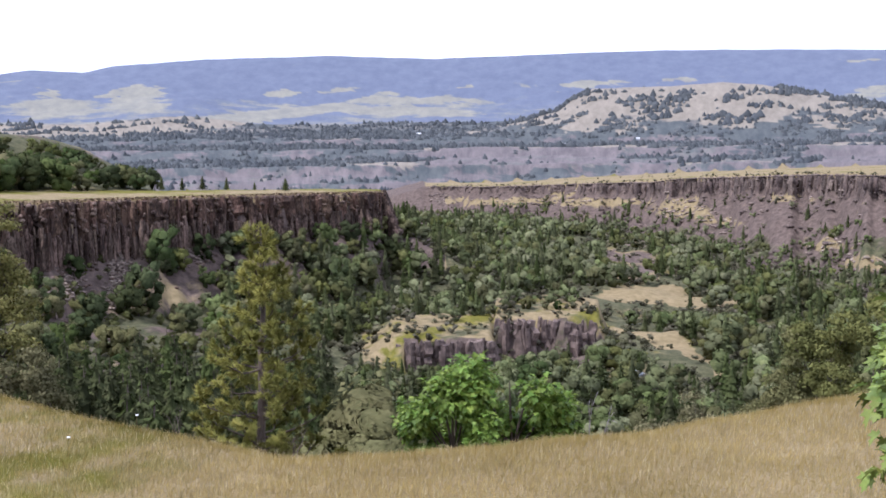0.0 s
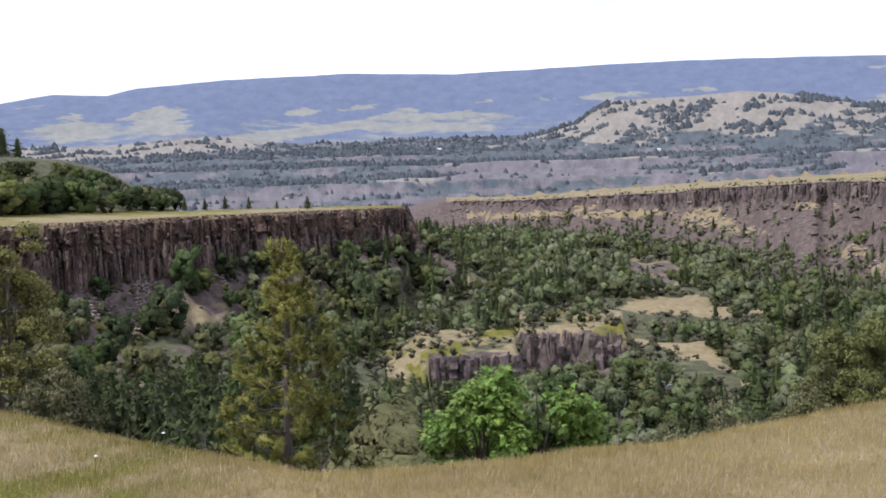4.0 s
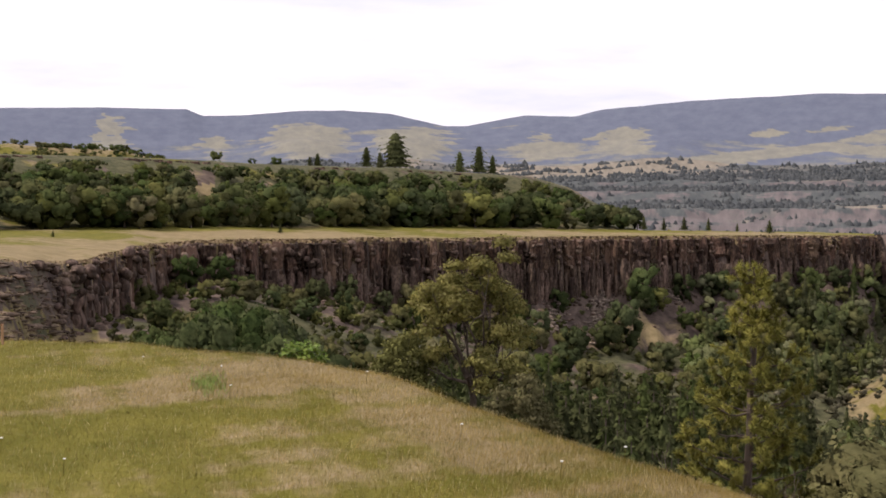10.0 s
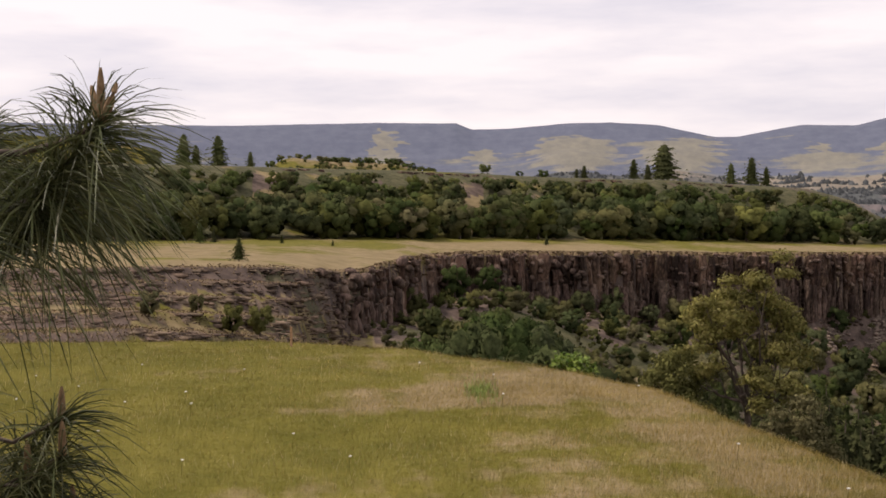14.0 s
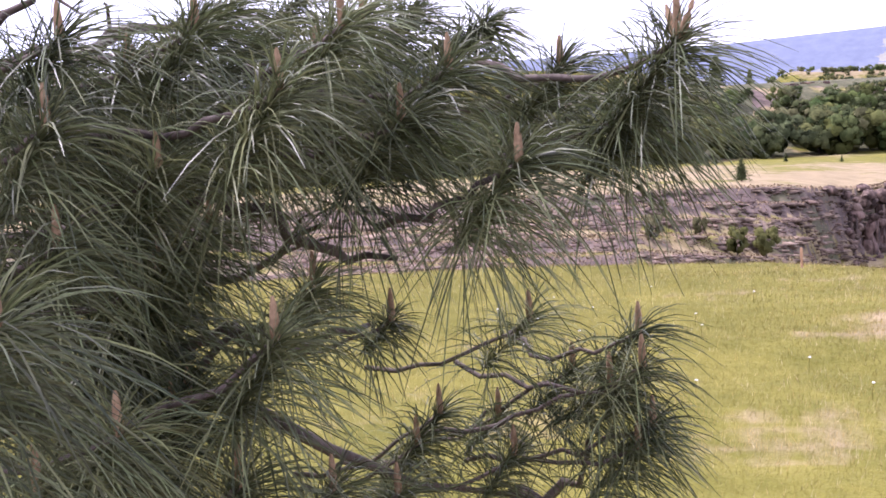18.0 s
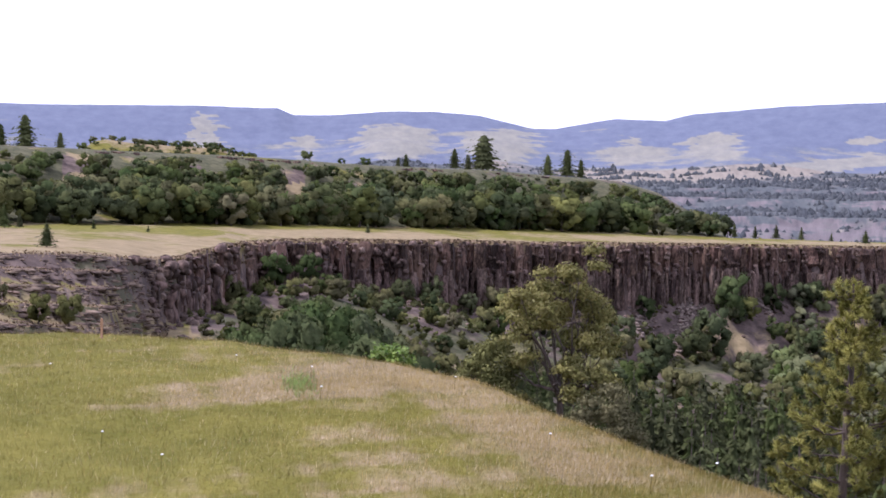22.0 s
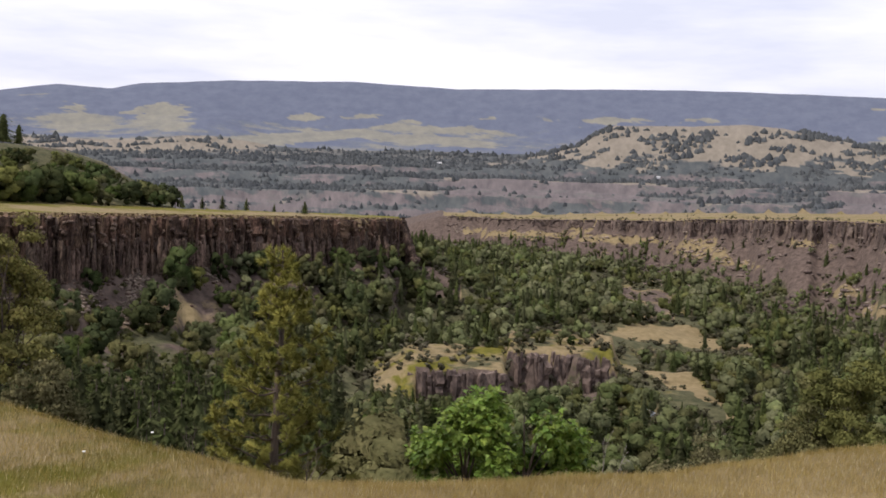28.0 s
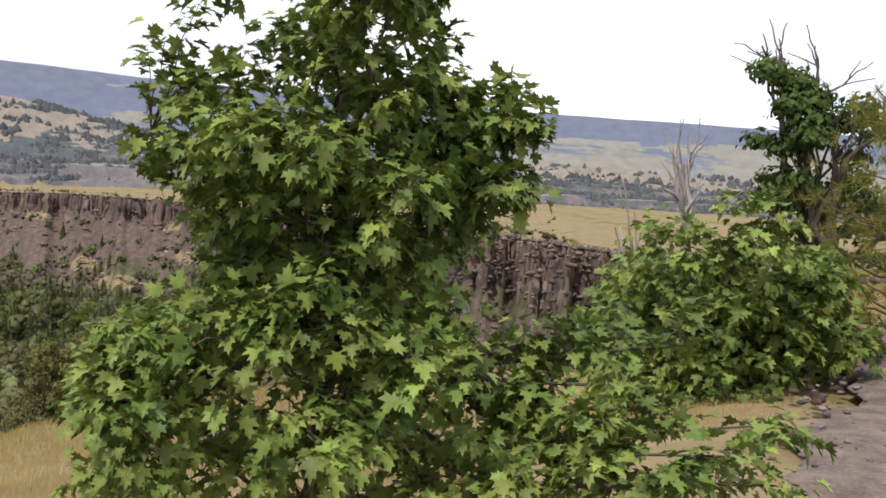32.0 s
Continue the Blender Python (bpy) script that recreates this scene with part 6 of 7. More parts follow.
def gnarled_oak(az, r, top_el, wide, leaves, label, seed, mat=M_OAKGREY, size=0.2):
    g = np.random.default_rng(seed)
    base = np.array(at(az, r))
    height = EYE + r * math.tan(radians(top_el)) - base[2]
    ob = thing("oak", base, label, "tree", "gnarled oaks below the brow")
    limbs, ends = [], []
    fork = np.array([0.1, 0, height * 0.3])
    limbs.append(tube(bent((0, 0, -0.4), fork, 0, 4, 0.05), np.linspace(0.17, 0.12, 4), 8))
    for i in range(8):
        a = i * 0.785 + float(g.normal(0, 0.3))
        up = float(g.uniform(0.25, 1.5))
        d = unit(np.array([math.cos(a), math.sin(a), up]))
        reach = min(wide / 2 / max(0.3, math.hypot(d[0], d[1])), height * 0.72 / max(0.25, d[2])) * 0.46
        branching(g, fork, d, reach, 0.075, 3, limbs, 0.55, ends)
    limbs, e = sized(limbs, ends, height - 0.1, wide)

    def narrowed(v):
        return v * np.stack([1.15 - 0.6 * v[:, 2] / height] * 2 + [np.ones(len(v))], -1)

    limbs, e = [(narrowed(v), f) for v, f in limbs], narrowed(e)
    add_wood(ob, limbs, M_BARK)
    fol = part("foliage", quads("oak_foliage", *leaf_cards(e[g.random(len(e)) < 0.78], 0.36, int(leaves * 6.0), size * 0.25, g, 0.75, 0.5)), mat, ob)
    fol["kind"] = "stuff"


gnarled_oak(23.3, 33, -2.7, 4.3, 5600, "olive gnarled oak with a sparse crown and bare grey limbs", 31, M_YELLOWOAK)
gnarled_oak(26.6, 33, -7.4, 2.8, 2200, "low olive oak with twisted grey limbs", 32)
gnarled_oak(21.0, 31, -9.6, 2.6, 2200, "low olive oak with twisted grey limbs", 33)
gnarled_oak(-20.5, 34, -7.2, 6.0, 5200, "broad grey-green oak with fine pale leaves below the brow", 34)
gnarled_oak(-17.4, 34, -9.2, 4.0, 3600, "broad grey-green oak with fine pale leaves below the brow", 35)
gnarled_oak(-12.2, 32, -12.4, 3.6, 2800, "low grey-green oak below the meadow brow", 37)
gnarled_oak(-27.0, 38, -6.6, 6.0, 4200, "broad grey-green oak with fine pale leaves below the brow", 38)


def needle_strips(root, d0, length, width, g, droop, seg=3):
    """Long curved needles as narrow strips."""
    n = len(root)
    side = unit(np.cross(d0, g.normal(0, 1, (n, 3))))
    t = np.linspace(0, 1, seg + 1)
    pts = root[:, None] + d0[:, None] * (length[:, None] * t)[..., None]
    pts[..., 2] -= droop * length[:, None] * t**2
    w = width * np.array([1.0] + [0.9] * (seg - 1) + [0.25])
    v = np.stack([pts - side[:, None] * w[None, :, None], pts + side[:, None] * w[None, :, None]], 2).reshape(-1, 3)
    k = (seg + 1) * 2
    q = np.array([(2 * i, 2 * i + 1, 2 * i + 3, 2 * i + 2) for i in range(seg)])
    return v, (q[None] + (np.arange(n) * k)[:, None, None]).reshape(-1, 4)


# young pine below the brow
g = np.random.default_rng(41)
base = np.array(at(9.3, 22.0))
height = EYE + 22 * math.tan(radians(-3.95)) - base[2]
pine = thing("pine", base, "young olive-yellow pine with upswept branches below the brow", "tree")
limbs = [tube(bent((0, 0, -0.4), (0.05, 0, height), 0, 9, 0.035), np.linspace(0.13, 0.02, 9), 8)]
ends, ed = [], []
for level in range(12):
    for i in range(6 if level < 10 else 4):
        h = 0.15 + 0.82 * (level / 11) ** 0.95 + float(g.normal(0, 0.013))
        reach = (1.9 * (1 - h) ** 0.9 * (1 if h > 0.22 else 0.8)) * float(g.uniform(0.45, 1.2)) + 0.12
        a = i * 1.047 + level * 0.6 + float(g.normal(0, 0.25))
        p0 = np.array([0.03, 0, h * height])
        p1 = p0 + [math.cos(a) * reach, math.sin(a) * reach, reach * float(g.uniform(0.25, 0.5))]
        pts = bent(p0, p1, -0.13 * reach, 7, 0.025)
        limbs.append(tube(pts, np.linspace(0.012 + 0.016 * reach, 0.008, 7), 5))
        ends.append(pts[-1])
        ed.append(unit(pts[-1] - pts[-3] + [0, 0, 0.12]))
        for j in range(int(4 + reach * 9)):
            k = int(g.choice([3, 4, 5, 6])) if reach > 0.5 else int(g.integers(2, 7))
            out = unit(pts[k] - pts[k - 1] + g.normal(0, 0.45, 3) + [0, 0, 0.3])
            q = pts[k] + out * float(g.uniform(0.1, 0.26))
            limbs.append(tube(np.array([pts[k], q]), [0.007, 0.005], 4))
            ends.append(q)
            ed.append(out)
ends.append(np.array([0.05, 0, height]))
ed.append(np.array([0, 0, 1.0]))
add_wood(pine, limbs, M_BARK)
ends, ed = np.repeat(np.array(ends), 64, 0), np.repeat(np.array(ed), 64, 0)
back = g.uniform(0, 0.13, (len(ends), 1))
d0 = unit(ed * 0.8 + g.normal(0, 0.45, ends.shape))
strips = needle_strips(ends - ed * back, d0, g.uniform(0.09, 0.15, len(ends)), 0.0075, g, 0.1, 1)
soft = unit(ends - [0.03, 0, 0.35 * height] + ed * 0.8 + d0 * 0.7 + [0, 0, 0.2])
v, f = strips
flip = (np.cross(v[1::4] - v[0::4], v[2::4] - v[0::4]) * soft).sum(1) < 0
f[flip] = f[flip][:, ::-1]
fol = part("needles", quads("young_pine_needles", v, f, np.repeat(soft, 4, 0)), M_PINELEAF, pine)
fol["kind"] = "stuff"

# the large pine whose branches hang beside the camera
PINE_EYE = (-0.336, -0.303, -0.045)
TUFTS_A = ((51.3, 4.3, 1.78, 0.20), (53.2, 1.1, 1.86, 0.19), (59.6, -1.3, 1.62, 0.18), (71.6, 3.2, 1.60, 0.19), (57.2, 3.3, 1.95, 0.16), (62.9, 3.7, 1.80, 0.19), (65.5, 1.2, 1.70, 0.20), (68.2, 6.2, 1.70, 0.19), (75.5, 6.6, 1.80, 0.19), (82.0, 6.0, 1.70, 0.20), (83.0, 2.0, 1.60, 0.20), (77.9, -0.5, 1.70, 0.18), (70.6, -7.0, 1.80, 0.15), (72.8, -9.5, 1.50, 0.19), (86.3, -7.4, 1.05, 0.20), (59.5, -9.4, 2.10, 0.16), (53.9, -10.3, 2.10, 0.15), (55.5, -12.8, 2.10, 0.16), (54.2, -16.1, 2.10, 0.16), (64.5, -13.9, 2.20, 0.15), (66.7, -9.0, 2.00, 0.09), (65.8, -15.4, 2.20, 0.14), (60.7, -16.2, 2.20, 0.14))
TUFTS_B = ((72.4, 5.6, 2.1, 0.18), (70.5, 2.2, 2.2, 0.18), (66.5, 4.2, 2.2, 0.17), (73.8, 7.2, 2.1, 0.18), (64.6, 6.4, 2.1, 0.17), (70.2, 7.6, 2.2, 0.18), (67.1, 6.5, 1.95, 0.18), (69.6, 4.6, 2.0, 0.18), (78.6, 4.1, 2.00, 0.19), (74.6, 3.0, 2.3, 0.18), (75.2, -16.6, 1.60, 0.18), (70.4, -17.3, 1.80, 0.18), (81.0, -13.4, 1.50, 0.19), (83.0, -3.9, 1.60, 0.19), (75.6, -3.9, 1.90, 0.18), (77.4, -12.0, 1.90, 0.18), (67.3, 2.7, 2.10, 0.18), (80.5, -8.0, 1.90, 0.18), (85.1, -15.4, 1.50, 0.19), (60.8, 5.9, 2.10, 0.14), (72.9, 1.0, 2.20, 0.18), (81.4, -1.5, 2.10, 0.18), (78.8, -5.6, 2.20, 0.18), (77.2, 1.2, 2.2, 0.18), (53.8, -12.0, 2.05, 0.15), (53.4, -15.0, 2.1, 0.15), (61.4, -14.2, 2.30, 0.13), (67.0, -17.8, 2.00, 0.16), (57.4, -12.1, 2.20, 0.15))
NODES = ((76.9, 3.5, 2.10), (75.1, -1.7, 2.10), (75.1, -8.6, 2.00), (66.2, -5.8, 2.00), (61.0, -18.2, 2.30), (79.5, -10.4, 2.00), (56.8, -15.6, 2.20), (67.9, -9.1, 2.05))
g = np.random.default_rng(51)
foot = np.array(at(104, 2.9))
big_pine = thing("pine", foot, "large pine with long drooping grey-green needles at the pullout edge", "tree")
bpy.context.view_layer.update()
inv = big_pine.matrix_world.inverted()
crown_top = foot + [0.3, 0.1, 7.0]
wood = part("trunk", joined("big_pine_trunk", [tube(bent(foot - [0, 0, 0.3], crown_top, 0, 10, 0.02), np.linspace(0.17, 0.03, 10), 12)]), M_BARK, big_pine)
wood.matrix_parent_inverse = inv
nodes = [around(*q, PINE_EYE) for q in NODES]
parent_of = {0: None, 1: None, 2: None, 3: 1, 4: 5, 5: None, 6: 4, 7: 2}
for i, q in enumerate(nodes):
    if parent_of[i] is None:
        a = foot + [0, 0, max(0.6, q[2] - foot[2] - 0.25)]
        rad = (0.035, 0.017)
    else:
        a, rad = nodes[parent_of[i]], (0.017, 0.011)
    b = part("branch", joined("branch", [tube(bent(a, q, -0.04, 8, 0.012), np.linspace(rad[0], rad[1] * 0.45, 8), 8)]), M_BARK, big_pine)
    b.matrix_parent_inverse = inv
inner = [(float(g.uniform(77, 101)), float(g.uniform(-17, 9)), float(g.uniform(1.8, 2.7)), 0.19) for i in range(48)]
for az, el, r, L in TUFTS_A + TUFTS_B + tuple(inner):
    q = around(az, el, r, PINE_EYE)
    # each shoot comes in from the trunk side and turns up at its end
    far_in = around(az + float(g.uniform(6, 11)), el - float(g.uniform(-1.0, 4.0)), r + float(g.uniform(0.1, 0.4)), PINE_EYE)
    near_in = around(az + float(g.uniform(3, 5)), el - float(g.uniform(1.5, 3.0)), r + 0.03, PINE_EYE)
    t_ = np.linspace(0, 1, 9)[:, None]
    pts = (1 - t_) ** 2 * far_in + 2 * t_ * (1 - t_) * near_in + t_**2 * q
    pts[1:-2] += g.normal(0, 0.007, (6, 3))
    b = part("branchlet", joined("branchlet", [tube(pts, np.linspace(0.0075, 0.0045, 9) * (0.75 if az < 67 and el < -8 else 1.0), 7)]), M_BARK, big_pine)
    b.matrix_parent_inverse = inv
    axis = unit(pts[-1] - pts[-3] + np.array([0, 0, 0.045]))
    n = 480 if az < 66 and el > -3 else 230 if az < 67 else 380
    back = g.uniform(0, 1, n) ** 1.2
    root = pts[-1] - axis * (back * 0.9 * L)[:, None]
    d0 = unit(axis * (0.75 - 0.35 * back)[:, None] + g.normal(0, 0.6, (n, 3)))
    tuft = part("needle_tuft", quads("needle_tuft", *needle_strips(root, d0, L * g.uniform(0.7, 1.12, n), 0.0013, g, 0.48, 4)), M_NEEDLE, big_pine)
    tuft.matrix_parent_inverse = inv
    if r < 2.05 or el < -9:
        big = az < 64 and el > 4
        for k in range(3 if big else 1):
            lean = np.array([0, 0, 1.0]) if k == 0 else unit(np.array([0.35 * (1 if k == 1 else -1), 0.1, 1.0]))
            hgt = (0.085 if big else 0.06) * (1 if k == 0 else 0.75)
            c = np.linspace(0, 1, 6)[:, None]
            bp = pts[-1] + lean * hgt * c + (np.array([0.012 * (1 if k == 1 else -1), 0, 0]) * np.sqrt(c) if k else 0)
            bud = part("bud", joined("bud", [tube(bp, np.array([0.006, 0.0075, 0.007, 0.0062, 0.005, 0.002]), 8)]), M_BUD, tuft, "brown upright pine bud")

# bare limbs that cross in the shade of the crown
for az0, el0, az1, el1, r0 in ((92, 3.0, 79, 6.2, 2.3), (90, -1.0, 76, 3.4, 2.4), (91, 5.5, 83, 8.0, 2.2), (88, -3.0, 74, 0.5, 2.5), (86, 1.0, 79, 4.5, 2.6), (84, 3.5, 77, 2.2, 2.5), (90, -6.5, 78, -4.8, 2.3), (82, 5.5, 72, 6.8, 2.4),
                               (80, -0.5, 70, 2.4, 2.5), (89, -9.5, 80, -7.0, 2.4), (78, -6.0, 70, -3.8, 2.5), (92, 8.0, 80, 9.5, 2.3), (87, -12, 76, -9.0, 2.4), (79, 1.8, 73, 4.3, 2.35)):
    run = bent(around(az0, el0, r0 + 0.3, PINE_EYE), around(az1, el1, r0 - 0.15, PINE_EYE), float(g.uniform(-0.07, 0.03)), 8, 0.012)
    b = part("branch", joined("branch", [tube(run, np.linspace(0.016, 0.006, 8), 7)]), M_BARK, big_pine)
    b.matrix_parent_inverse = inv
    for k in range(3):
        j = int(g.integers(2, 7))
        out = run[j] + g.normal(0, 0.07, 3) + (run[j] - run[j - 1]) * 1.2
        b = part("twig", joined("twig", [tube(bent(run[j], out, 0.01, 4, 0.006), np.linspace(0.006, 0.0025, 4), 5)]), M_BARK, big_pine)
        b.matrix_parent_inverse = inv

# dead snags and the half dead tree by the road
def snag(az, r, top_el, depth, label, seed, lean=(0.1, 0, 1), mat=M_DEADWOOD, rad=0.05, wide=1.2, length=0.42, name="snag", lift=0.25):
    g = np.random.default_rng(seed)
    if az < -40:
        az, r = turned(az, r)
    base = np.array(at(az, r))
    height = max(0.6, EYE + r * math.tan(radians(top_el)) - base[2])
    ob = thing(name, base, label, "dead tree", "")
    out, ends = [], []
    branching(g, np.array([0, 0, -0.2]), unit(np.array(lean, float)), height * length, rad, depth, out, 0.42, ends, lift)
    out, ends = sized(out, ends, height, wide)
    add_wood(ob, out, mat)
    return ob


snag(-50.2, 14, 4.3, 4, "bleached bare dead tree above the thicket", 61, (-0.25, 0.1, 1), rad=0.17, wide=1.5)
snag(-48.3, 13.5, 1.2, 3, "bleached bare dead tree above the thicket", 62, (-0.5, 0.2, 1), rad=0.12, wide=1.3)
snag(-7.1, 21, -12.3, 3, "small dry grey dead branches beside a maple", 63, (0.4, 0, 1), rad=0.03, wide=1.4)
snag(8.0, 17.3, -14.6, 3, "dry grey brush at the meadow brow", 64, (0.3, 0, 1), mat=M_BARK, rad=0.008, wide=0.9)
snag(13.0, 18.8, -13.6, 3, "dry grey brush at the meadow brow", 65, (-0.3, 0, 1), mat=M_BARK, rad=0.008, wide=0.9)
g = np.random.default_rng(71)
base = np.array(at(*turned(-56.6, 16.0)))
old = thing("tree", base, "half dead oak with leafy clumps and bare twisting crown", "tree")
out, ends = [], []
tall = EYE + 16 * math.tan(radians(9.5)) - base[2]
for lean in ((-0.35, -0.1, 1), (0.25, 0.1, 1), (0.0, 0.2, 1.0)):
    branching(g, np.array([0, 0, -0.2]), unit(np.array(lean)), tall * 0.36, 0.11, 4, out, 0.45, ends, 0.22)
out, e = sized(out, ends, tall, 3.6)
add_wood(old, out, M_BARK)
cl = np.concatenate([g.normal(0, 1, (26, 3)) * [0.3, 0.3, 0.75] + [spot(-55.6, 15.8, 0)[0] - base[0], spot(-55.6, 15.8, 0)[1] - base[1], tall * 0.62],
                     g.normal(0, 1, (14, 3)) * [0.5, 0.5, 0.7] + [0.1, 0, tall * 0.42]])
fol = part("foliage", quads("old_tree_leaves", *leaf_cards(cl, np.full(len(cl), 0.3), 9000, 0.05, g, 0.8, 0.4)), M_BRIGHTLEAF, old)
fol["kind"] = "stuff"
# pine at the road edge
base = np.array(at(*turned(-60.3, 13.0)))
road_pine = thing("pine", base, "bushy olive green pine growing at the gravel edge", "tree")
height = EYE + 13 * math.tan(radians(5.5)) - base[2]
limbs = [tube(bent((0, 0, -0.3), (0, 0, height), 0, 6, 0.03), np.linspace(0.12, 0.02, 6), 8)]
ends, ed = [], []
for i in range(70):
    h = float(g.uniform(0.08, 0.98))
    reach = (0.25 + 1.35 * (1 - h) ** 0.6) * float(g.uniform(0.5, 1.1))
    a = i * 2.4
    p0 = np.array([0, 0, h * height])
    p1 = p0 + [math.cos(a) * reach, math.sin(a) * reach, 0.25 * reach]
    pts = bent(p0, p1, -0.08 * reach, 5, 0.03)
    limbs.append(tube(pts, np.linspace(0.02, 0.006, 5), 5))
    for j in range(9):
        q = pts[int(g.integers(2, 5))] + g.normal(0, 0.13, 3)
        ends.append(q)
        ed.append(unit(q - p0 + [0, 0, 0.3]))
add_wood(road_pine, limbs, M_BARK)
ends, ed = np.repeat(np.array(ends), 30, 0), np.repeat(np.array(ed), 30, 0)
fol = part("needles", quads("road_pine_needles", *needle_strips(ends, unit(ed * 0.5 + g.normal(0, 0.6, ends.shape)), g.uniform(0.1, 0.18, len(ends)), 0.0035, g, 0.2, 1)), M_PINELEAF, road_pine)
fol["kind"] = "stuff"

# ---- gravel, stones, grass, flowers, small far things ----
g = np.random.default_rng(81)
X, D = np.meshgrid(np.arange(-8, 40, 0.4), np.concatenate([np.linspace(-0.15, -2, 8), np.linspace(-3, -16, 12)]), indexing="ij")
D2 = D + np.where(D > -0.2, 0.14 * np.sin(X * 1.9) + 0.10 * np.sin(X * 5.3 + 1), 0)
Y = 1.08 + 0.51 * X + D2 * 1.1226
Zg = 0.02 + 0.012 * np.sin(X * 2.3) * np.sin(Y * 1.9) - 0.03 * (D > -0.2)
n0, n1 = X.shape
I, J = np.meshgrid(np.arange(n0 - 1), np.arange(n1 - 1), indexing="ij")
gravel = new("road", quads("road", np.stack([X, Y, Zg], -1).reshape(-1, 3), np.stack([I * n1 + J, I * n1 + J + 1, (I + 1) * n1 + J + 1, (I + 1) * n1 + J], -1).reshape(-1, 4)[:, ::-1]))
gravel.data.materials.append(M_GRAVEL)
tagged(gravel, "brown-grey gravel pullout with scattered pale chips", "gravel", kind="structure")
chips = []
for i in range(700):
    x = some(2, 16)
    d = -abs(float(rng.normal(0, 2.2))) + 0.1
    k = some(0.012, 0.05) * (1.8 if d > -0.3 else 1)
    chips.append(placed(ROCKS[int(rng.integers(6))], (x, 1.08 + 0.51 * x + d * 1.12, 0.022), (k, k, k * 0.7), some(0, 6)))
ob = new("gravel_chips", joined("gravel_chips", chips))
ob.data.materials.append(material("stone_chip", [(0.08, 0.066, 0.058), (0.2, 0.17, 0.15)], scale=2, island=0.5, bump=0.3))
tagged(ob, "loose stone chips lying on the gravel", "stones", kind="stuff")
for i in range(34):
    x = some(6.5, 14)
    k = some(0.05, 0.15)
    b = new("boulder", joined("boulder", [placed(ROCKS[i % 6], (0, 0, 0.1 * k), (k * 1.3, k, k * 0.8))]))
    b.data.materials.append(M_BASALT)
    b.location = (x, 1.08 + 0.51 * x + some(-0.15, 0.35), 0.0)
    b.rotation_euler = (0, 0, some(0, 6))
    tagged(b, "dark rough stone along the gravel edge", "stone", "stones along the gravel edge")


def meadow_points(n):
    az = g.uniform(-64, 88, n)
    brow = 4.5 / rises(-curve(az, BROW_EL))
    far_ = np.minimum(brow + 2.5, 46)
    r = np.sqrt(g.uniform(0, 1, n) * (far_**2 - 81) + 81)
    ok = (pullout(-np.sin(np.radians(az)) * r, np.cos(np.radians(az)) * r) > 0.3)
    return az[ok], r[ok]


def blades(name, az, r, lo, hi, width, mat, label):
    n = len(az)
    p = np.stack([-np.sin(np.radians(az)) * r, np.cos(np.radians(az)) * r, terrain(az, r) - 0.03], -1)
    h = g.uniform(lo, hi, n)
    a = g.uniform(0, 2 * np.pi, n)
    side = np.stack([np.cos(a), np.sin(a), 0 * a], -1)
    lean = np.stack([g.normal(0.12, 0.3, n), g.normal(0, 0.3, n), np.ones(n)], -1)
    w = width * (r / 16) ** 0.5
    v = np.stack([p - side * w[:, None] * 0.5, p + side * w[:, None] * 0.5, p + lean * h[:, None]], 1).reshape(-1, 3)
    soft = unit(lean * [0.5, 0.5, 1] + side * g.normal(0, 0.15, (n, 1)))
    f = np.arange(3 * n).reshape(n, 3)
    turn = (np.cross(side, lean) * p * [1, 1, 0]).sum(1) > 0
    f[turn] = f[turn][:, ::-1]
    ob = new(name, quads(name, v, f, np.repeat(soft, 3, 0)))
    ob.data.materials.append(mat)
    return tagged(ob, label, "grass", kind="stuff")


az, r = meadow_points(800000)
dry = dryness(az, r) + g.normal(0, 0.28, len(az)) > 0.44
keep = g.random(len(az)) < np.where(r < 28, 1.0, 0.75)
sel = keep & ~dry
blades("grass", az[sel], r[sel], 0.04, 0.15, 0.007, M_GRASS, "green meadow grass")
sel = keep & dry
blades("dry_grass", az[sel], r[sel], 0.05, 0.17, 0.0065, M_STRAW, "straw coloured dry meadow grass with seed heads")
az, r = meadow_points(60000)
sel = g.random(len(az)) < 0.4 + 0.6 * dryness(az, r)
blades("seed_heads", az[sel], r[sel], 0.1, 0.22, 0.006, M_SEED, "pale seed heads standing over meadow grass")
# shaggy fringe on the plateau rim and bushes of bunch grass on the ledges
fz = np.concatenate([g.uniform(2.8, 44, 16000), g.uniform(42, 72, 26000)])
fr = mesa_edge(fz) + g.uniform(-3.2, 3.0, len(fz)) - np.where(fz > 43, g.uniform(0, 16, len(fz)), 0)
fr = np.where(fz < 43, np.maximum(fr, mesa_edge(fz) - 0.6), fr)
n = len(fz)
p = np.stack([-np.sin(np.radians(fz)) * fr, np.cos(np.radians(fz)) * fr, terrain(fz, fr)], -1)
w = (g.uniform(0.15, 0.45, n) * np.clip((fr - 40) / 160, 0.2, 1))[:, None]
side = unit(g.normal(0, 1, (n, 3)) * [1, 1, 0.1])
v = np.stack([p - side * w, p + side * w, p + [0, 0, 1] * w * 1.2 + side * w * g.normal(0, 0.6, (n, 1))], 1).reshape(-1, 3)
ob = new("rim_grass", quads("rim_grass", v, np.arange(3 * n).reshape(n, 3), np.tile([0.0, 0.0, 1.0], (3 * n, 1))))
ob.data.materials.append(M_BANKGRASS)
tagged(ob, "shaggy dry bunch grass along the plateau rim", "grass", kind="stuff")


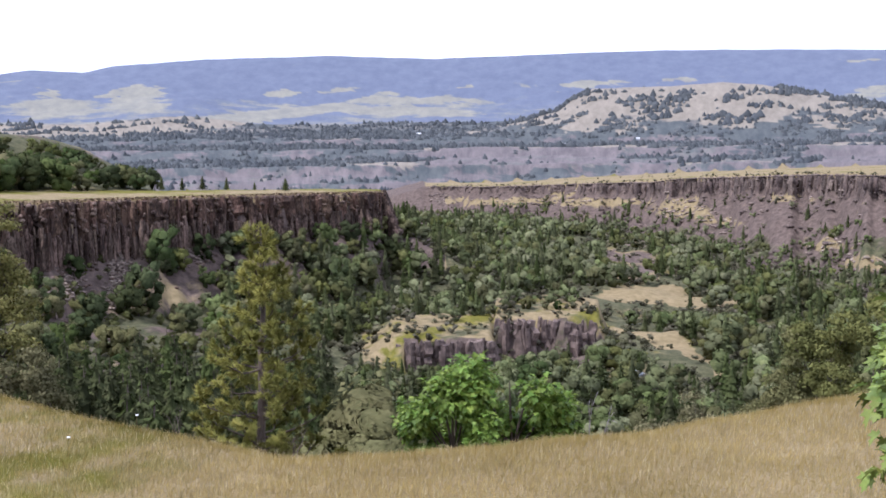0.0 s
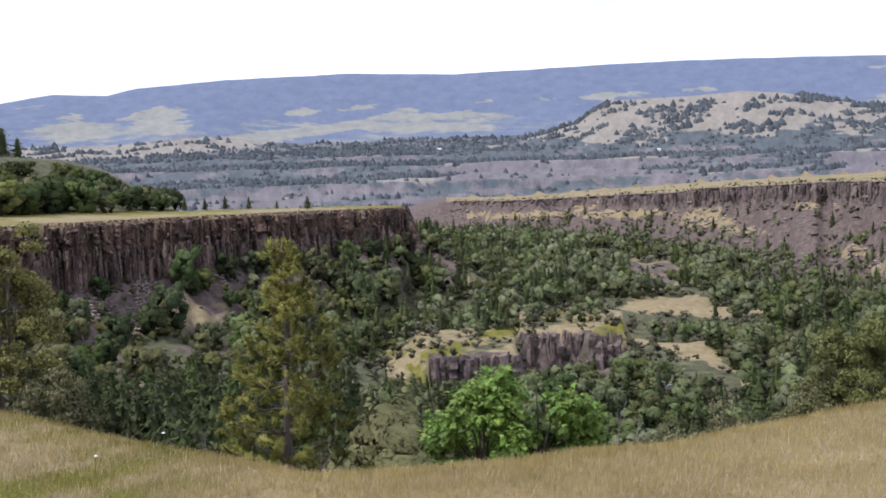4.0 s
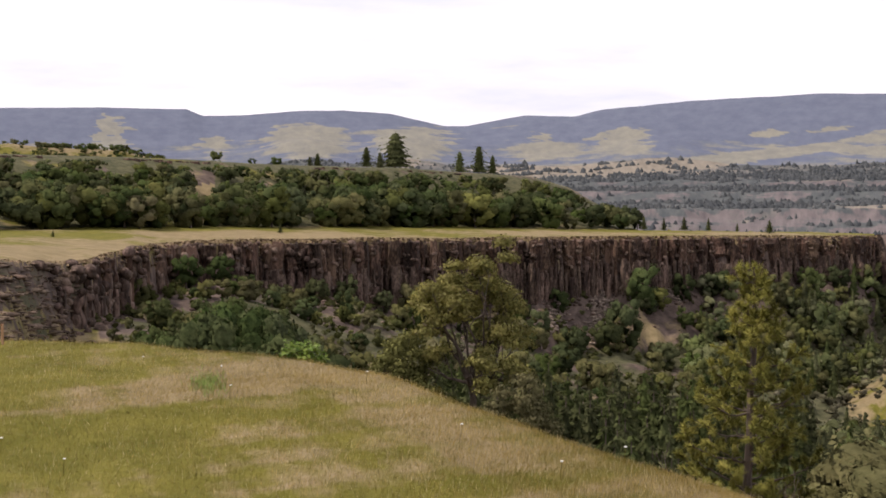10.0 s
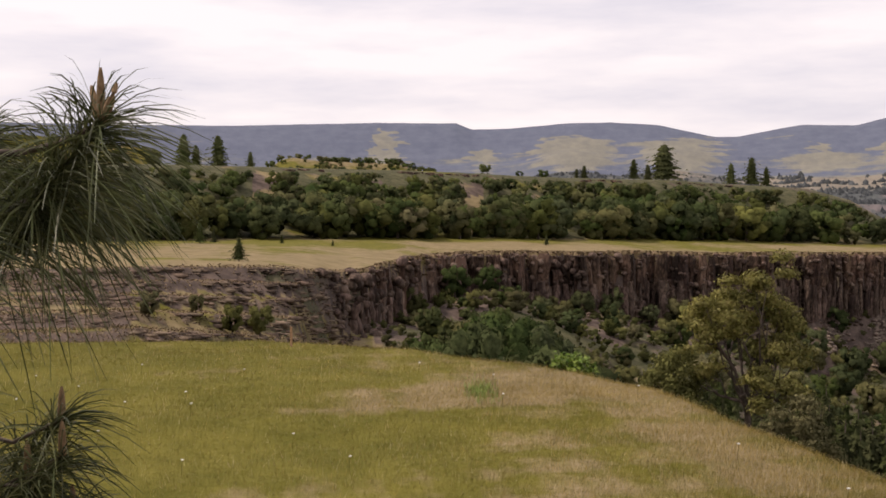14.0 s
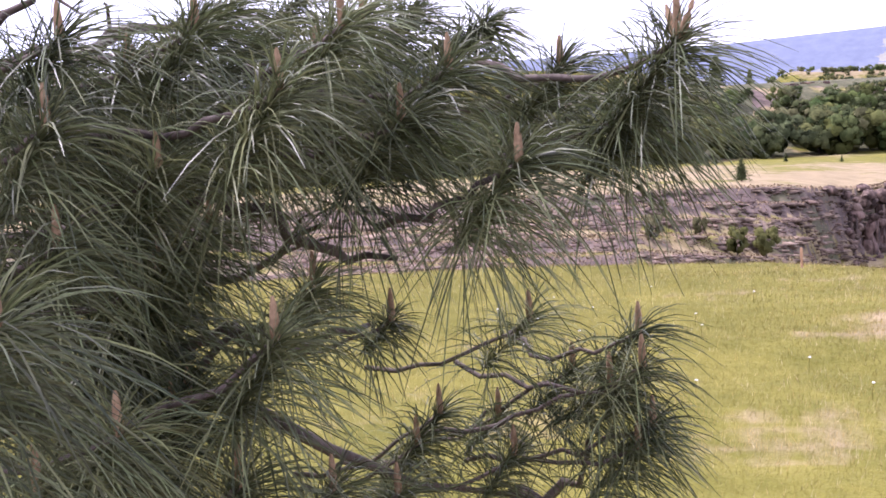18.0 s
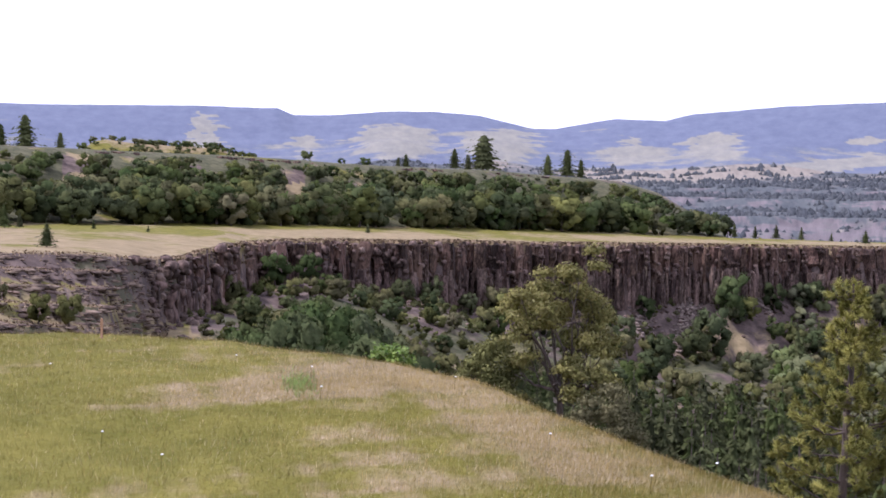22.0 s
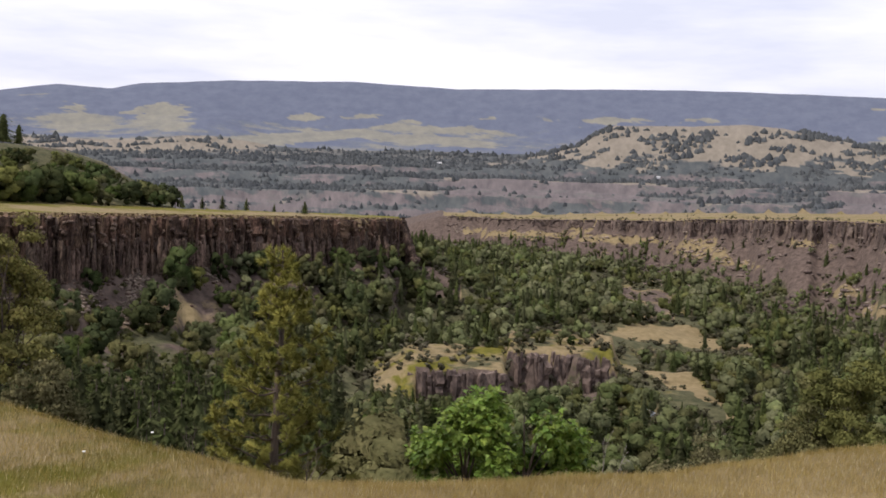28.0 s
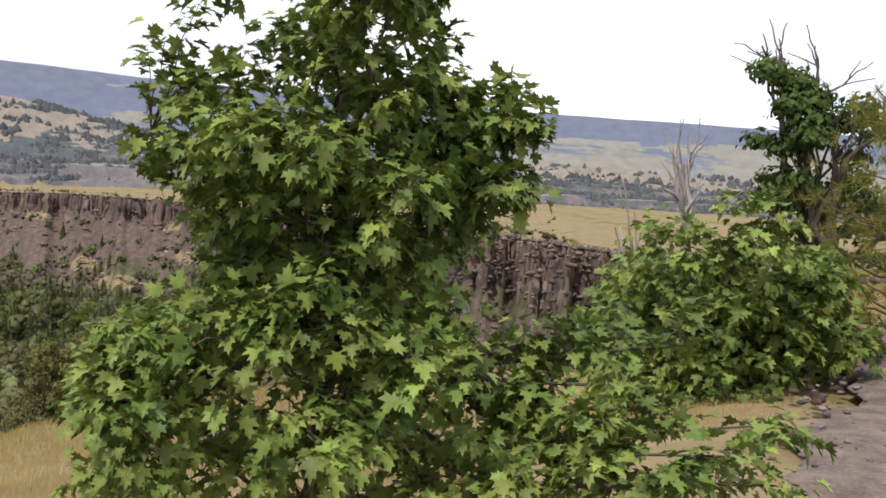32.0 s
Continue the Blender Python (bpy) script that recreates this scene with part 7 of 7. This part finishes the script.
def flower(place, h, label):
    ob = thing("wildflower", place, label, "flower", "white wildflowers in the meadow")
    part("stem", joined("stem", [tube([(0, 0, 0), (0.01, 0, h * 0.6), (0.02, 0.01, h)], [0.004, 0.004, 0.003], 5)]), M_GRASS, ob)
    bm = bmesh.new()
    bmesh.ops.create_uvsphere(bm, u_segments=8, v_segments=5, radius=0.024)
    bmesh.ops.scale(bm, vec=(1.2, 1.2, 0.5), verts=bm.verts)
    bmesh.ops.translate(bm, vec=(0.02, 0.01, h), verts=bm.verts)
    part("blossom", bm, M_FLOWER, ob)
    return ob


one = flower(at(15.6, 18.6), 0.3, "small white wildflower head above meadow grass")
for az, r in ((18.9, 17.5), (51.8, 24), (52.0, 26), (46.8, 21), (57.1, 27.5), (55, 25), (59, 30), (60, 26.5), (54, 31), (58, 24), (35.8, 24.5), (36.2, 28), (24, 20.4), (49, 29), (62, 28), (56.4, 22), (61, 23), (-50, 14), (52.5, 19), (40, 30), (28.8, 26), (44, 19)):
    copy_thing(one, Matrix.Translation(at(az, r)))
# a patch of greener weeds and a survey stake
sz, sr = 36.85 + g.normal(0, 0.45, 500), 26.8 + g.normal(0, 0.9, 500)
blades("weeds", sz, sr, 0.08, 0.24, 0.02, material("weed_green", [(0.16, 0.24, 0.05), (0.24, 0.33, 0.08)], scale=2, island=0.3, bump=0, translucent=0.3), "patch of greener weeds in the meadow")
stake = thing("stake", at(46.45, 36.2), "weathered orange-brown wooden stake at the meadow edge", "stake")
bm = bmesh.new()
bmesh.ops.create_cube(bm, size=1.0)
bmesh.ops.scale(bm, vec=(0.07, 0.07, 0.7), verts=bm.verts)
bmesh.ops.translate(bm, vec=(0, 0, 0.28), verts=bm.verts)
bmesh.ops.bevel(bm, geom=bm.edges[:], offset=0.012, segments=1, affect="EDGES")
part("post", bm, M_POST, stake)


def building(place, yaw, size, label):
    """A small house: walls, gable roof, door and windows."""
    ob = thing("house", place, label, "house", "houses across the gorge")
    ob.rotation_euler = (0, 0, yaw)
    w, d, h = size
    bm = bmesh.new()
    bmesh.ops.create_cube(bm, size=1.0)
    bmesh.ops.scale(bm, vec=(w, d, h), verts=bm.verts)
    bmesh.ops.translate(bm, vec=(0, 0, h / 2), verts=bm.verts)
    part("wall", bm, M_WHITE, ob)
    me = bpy.data.meshes.new("roof")
    o = 0.06 * w
    me.from_pydata([(-w / 2 - o, -d / 2 - o, h), (w / 2 + o, -d / 2 - o, h), (w / 2 + o, d / 2 + o, h), (-w / 2 - o, d / 2 + o, h), (-w / 2 - o, 0, h * 1.6), (w / 2 + o, 0, h * 1.6)], [],
                   [(0, 1, 5, 4), (3, 4, 5, 2), (0, 4, 3), (1, 2, 5), (0, 3, 2, 1)])
    part("roof", me, M_WHITE, ob)
    return ob


def far_at(az, r):
    return Vector(spot(az, r, float(far_side(np.array(az), np.array(r)))))


building(far_at(-9.95, 2190), 0.2, (8, 6, 3.6), "white house on a terrace across the gorge")
building(far_at(-6.2, 2050), 0.5, (9, 6, 4), "small pale house on a terrace across the gorge")
building(far_at(1.2, 2420), 0.1, (9, 6, 4), "small pale house among trees across the gorge")


def parked_car(az, r, up):
    car = thing("car", at(az, r, up), "small silver car parked among valley trees", "car")
    car.rotation_euler = (0, 0, 0.4)
    bm = bmesh.new()
    prof = [(-2.1, 0.3), (-2.1, 0.85), (-1.5, 0.95), (-0.9, 1.45), (0.6, 1.45), (1.2, 0.95), (2.1, 0.8), (2.1, 0.3)]
    a = [bm.verts.new((x, -0.85, z)) for x, z in prof]
    b = [bm.verts.new((x, 0.85, z)) for x, z in prof]
    bm.faces.new(a[::-1])
    bm.faces.new(b)
    for i in range(len(prof)):
        j = (i + 1) % len(prof)
        bm.faces.new((a[i], a[j], b[j], b[i]))
    bmesh.ops.recalc_face_normals(bm, faces=bm.faces[:])
    part("body", bm, M_CARPAINT, car)
    for x in (-1.3, 1.3):
        for y in (-0.8, 0.8):
            bm = bmesh.new()
            bmesh.ops.create_cone(bm, cap_ends=True, segments=12, radius1=0.32, radius2=0.32, depth=0.2)
            bmesh.ops.rotate(bm, cent=(0, 0, 0), matrix=Matrix.Rotation(radians(90), 3, "X"), verts=bm.verts)
            bmesh.ops.translate(bm, vec=(x, y, 0.32), verts=bm.verts)
            part("wheel", bm, M_ROOF, car)


parked_car(-9.8, 186, 0.0)
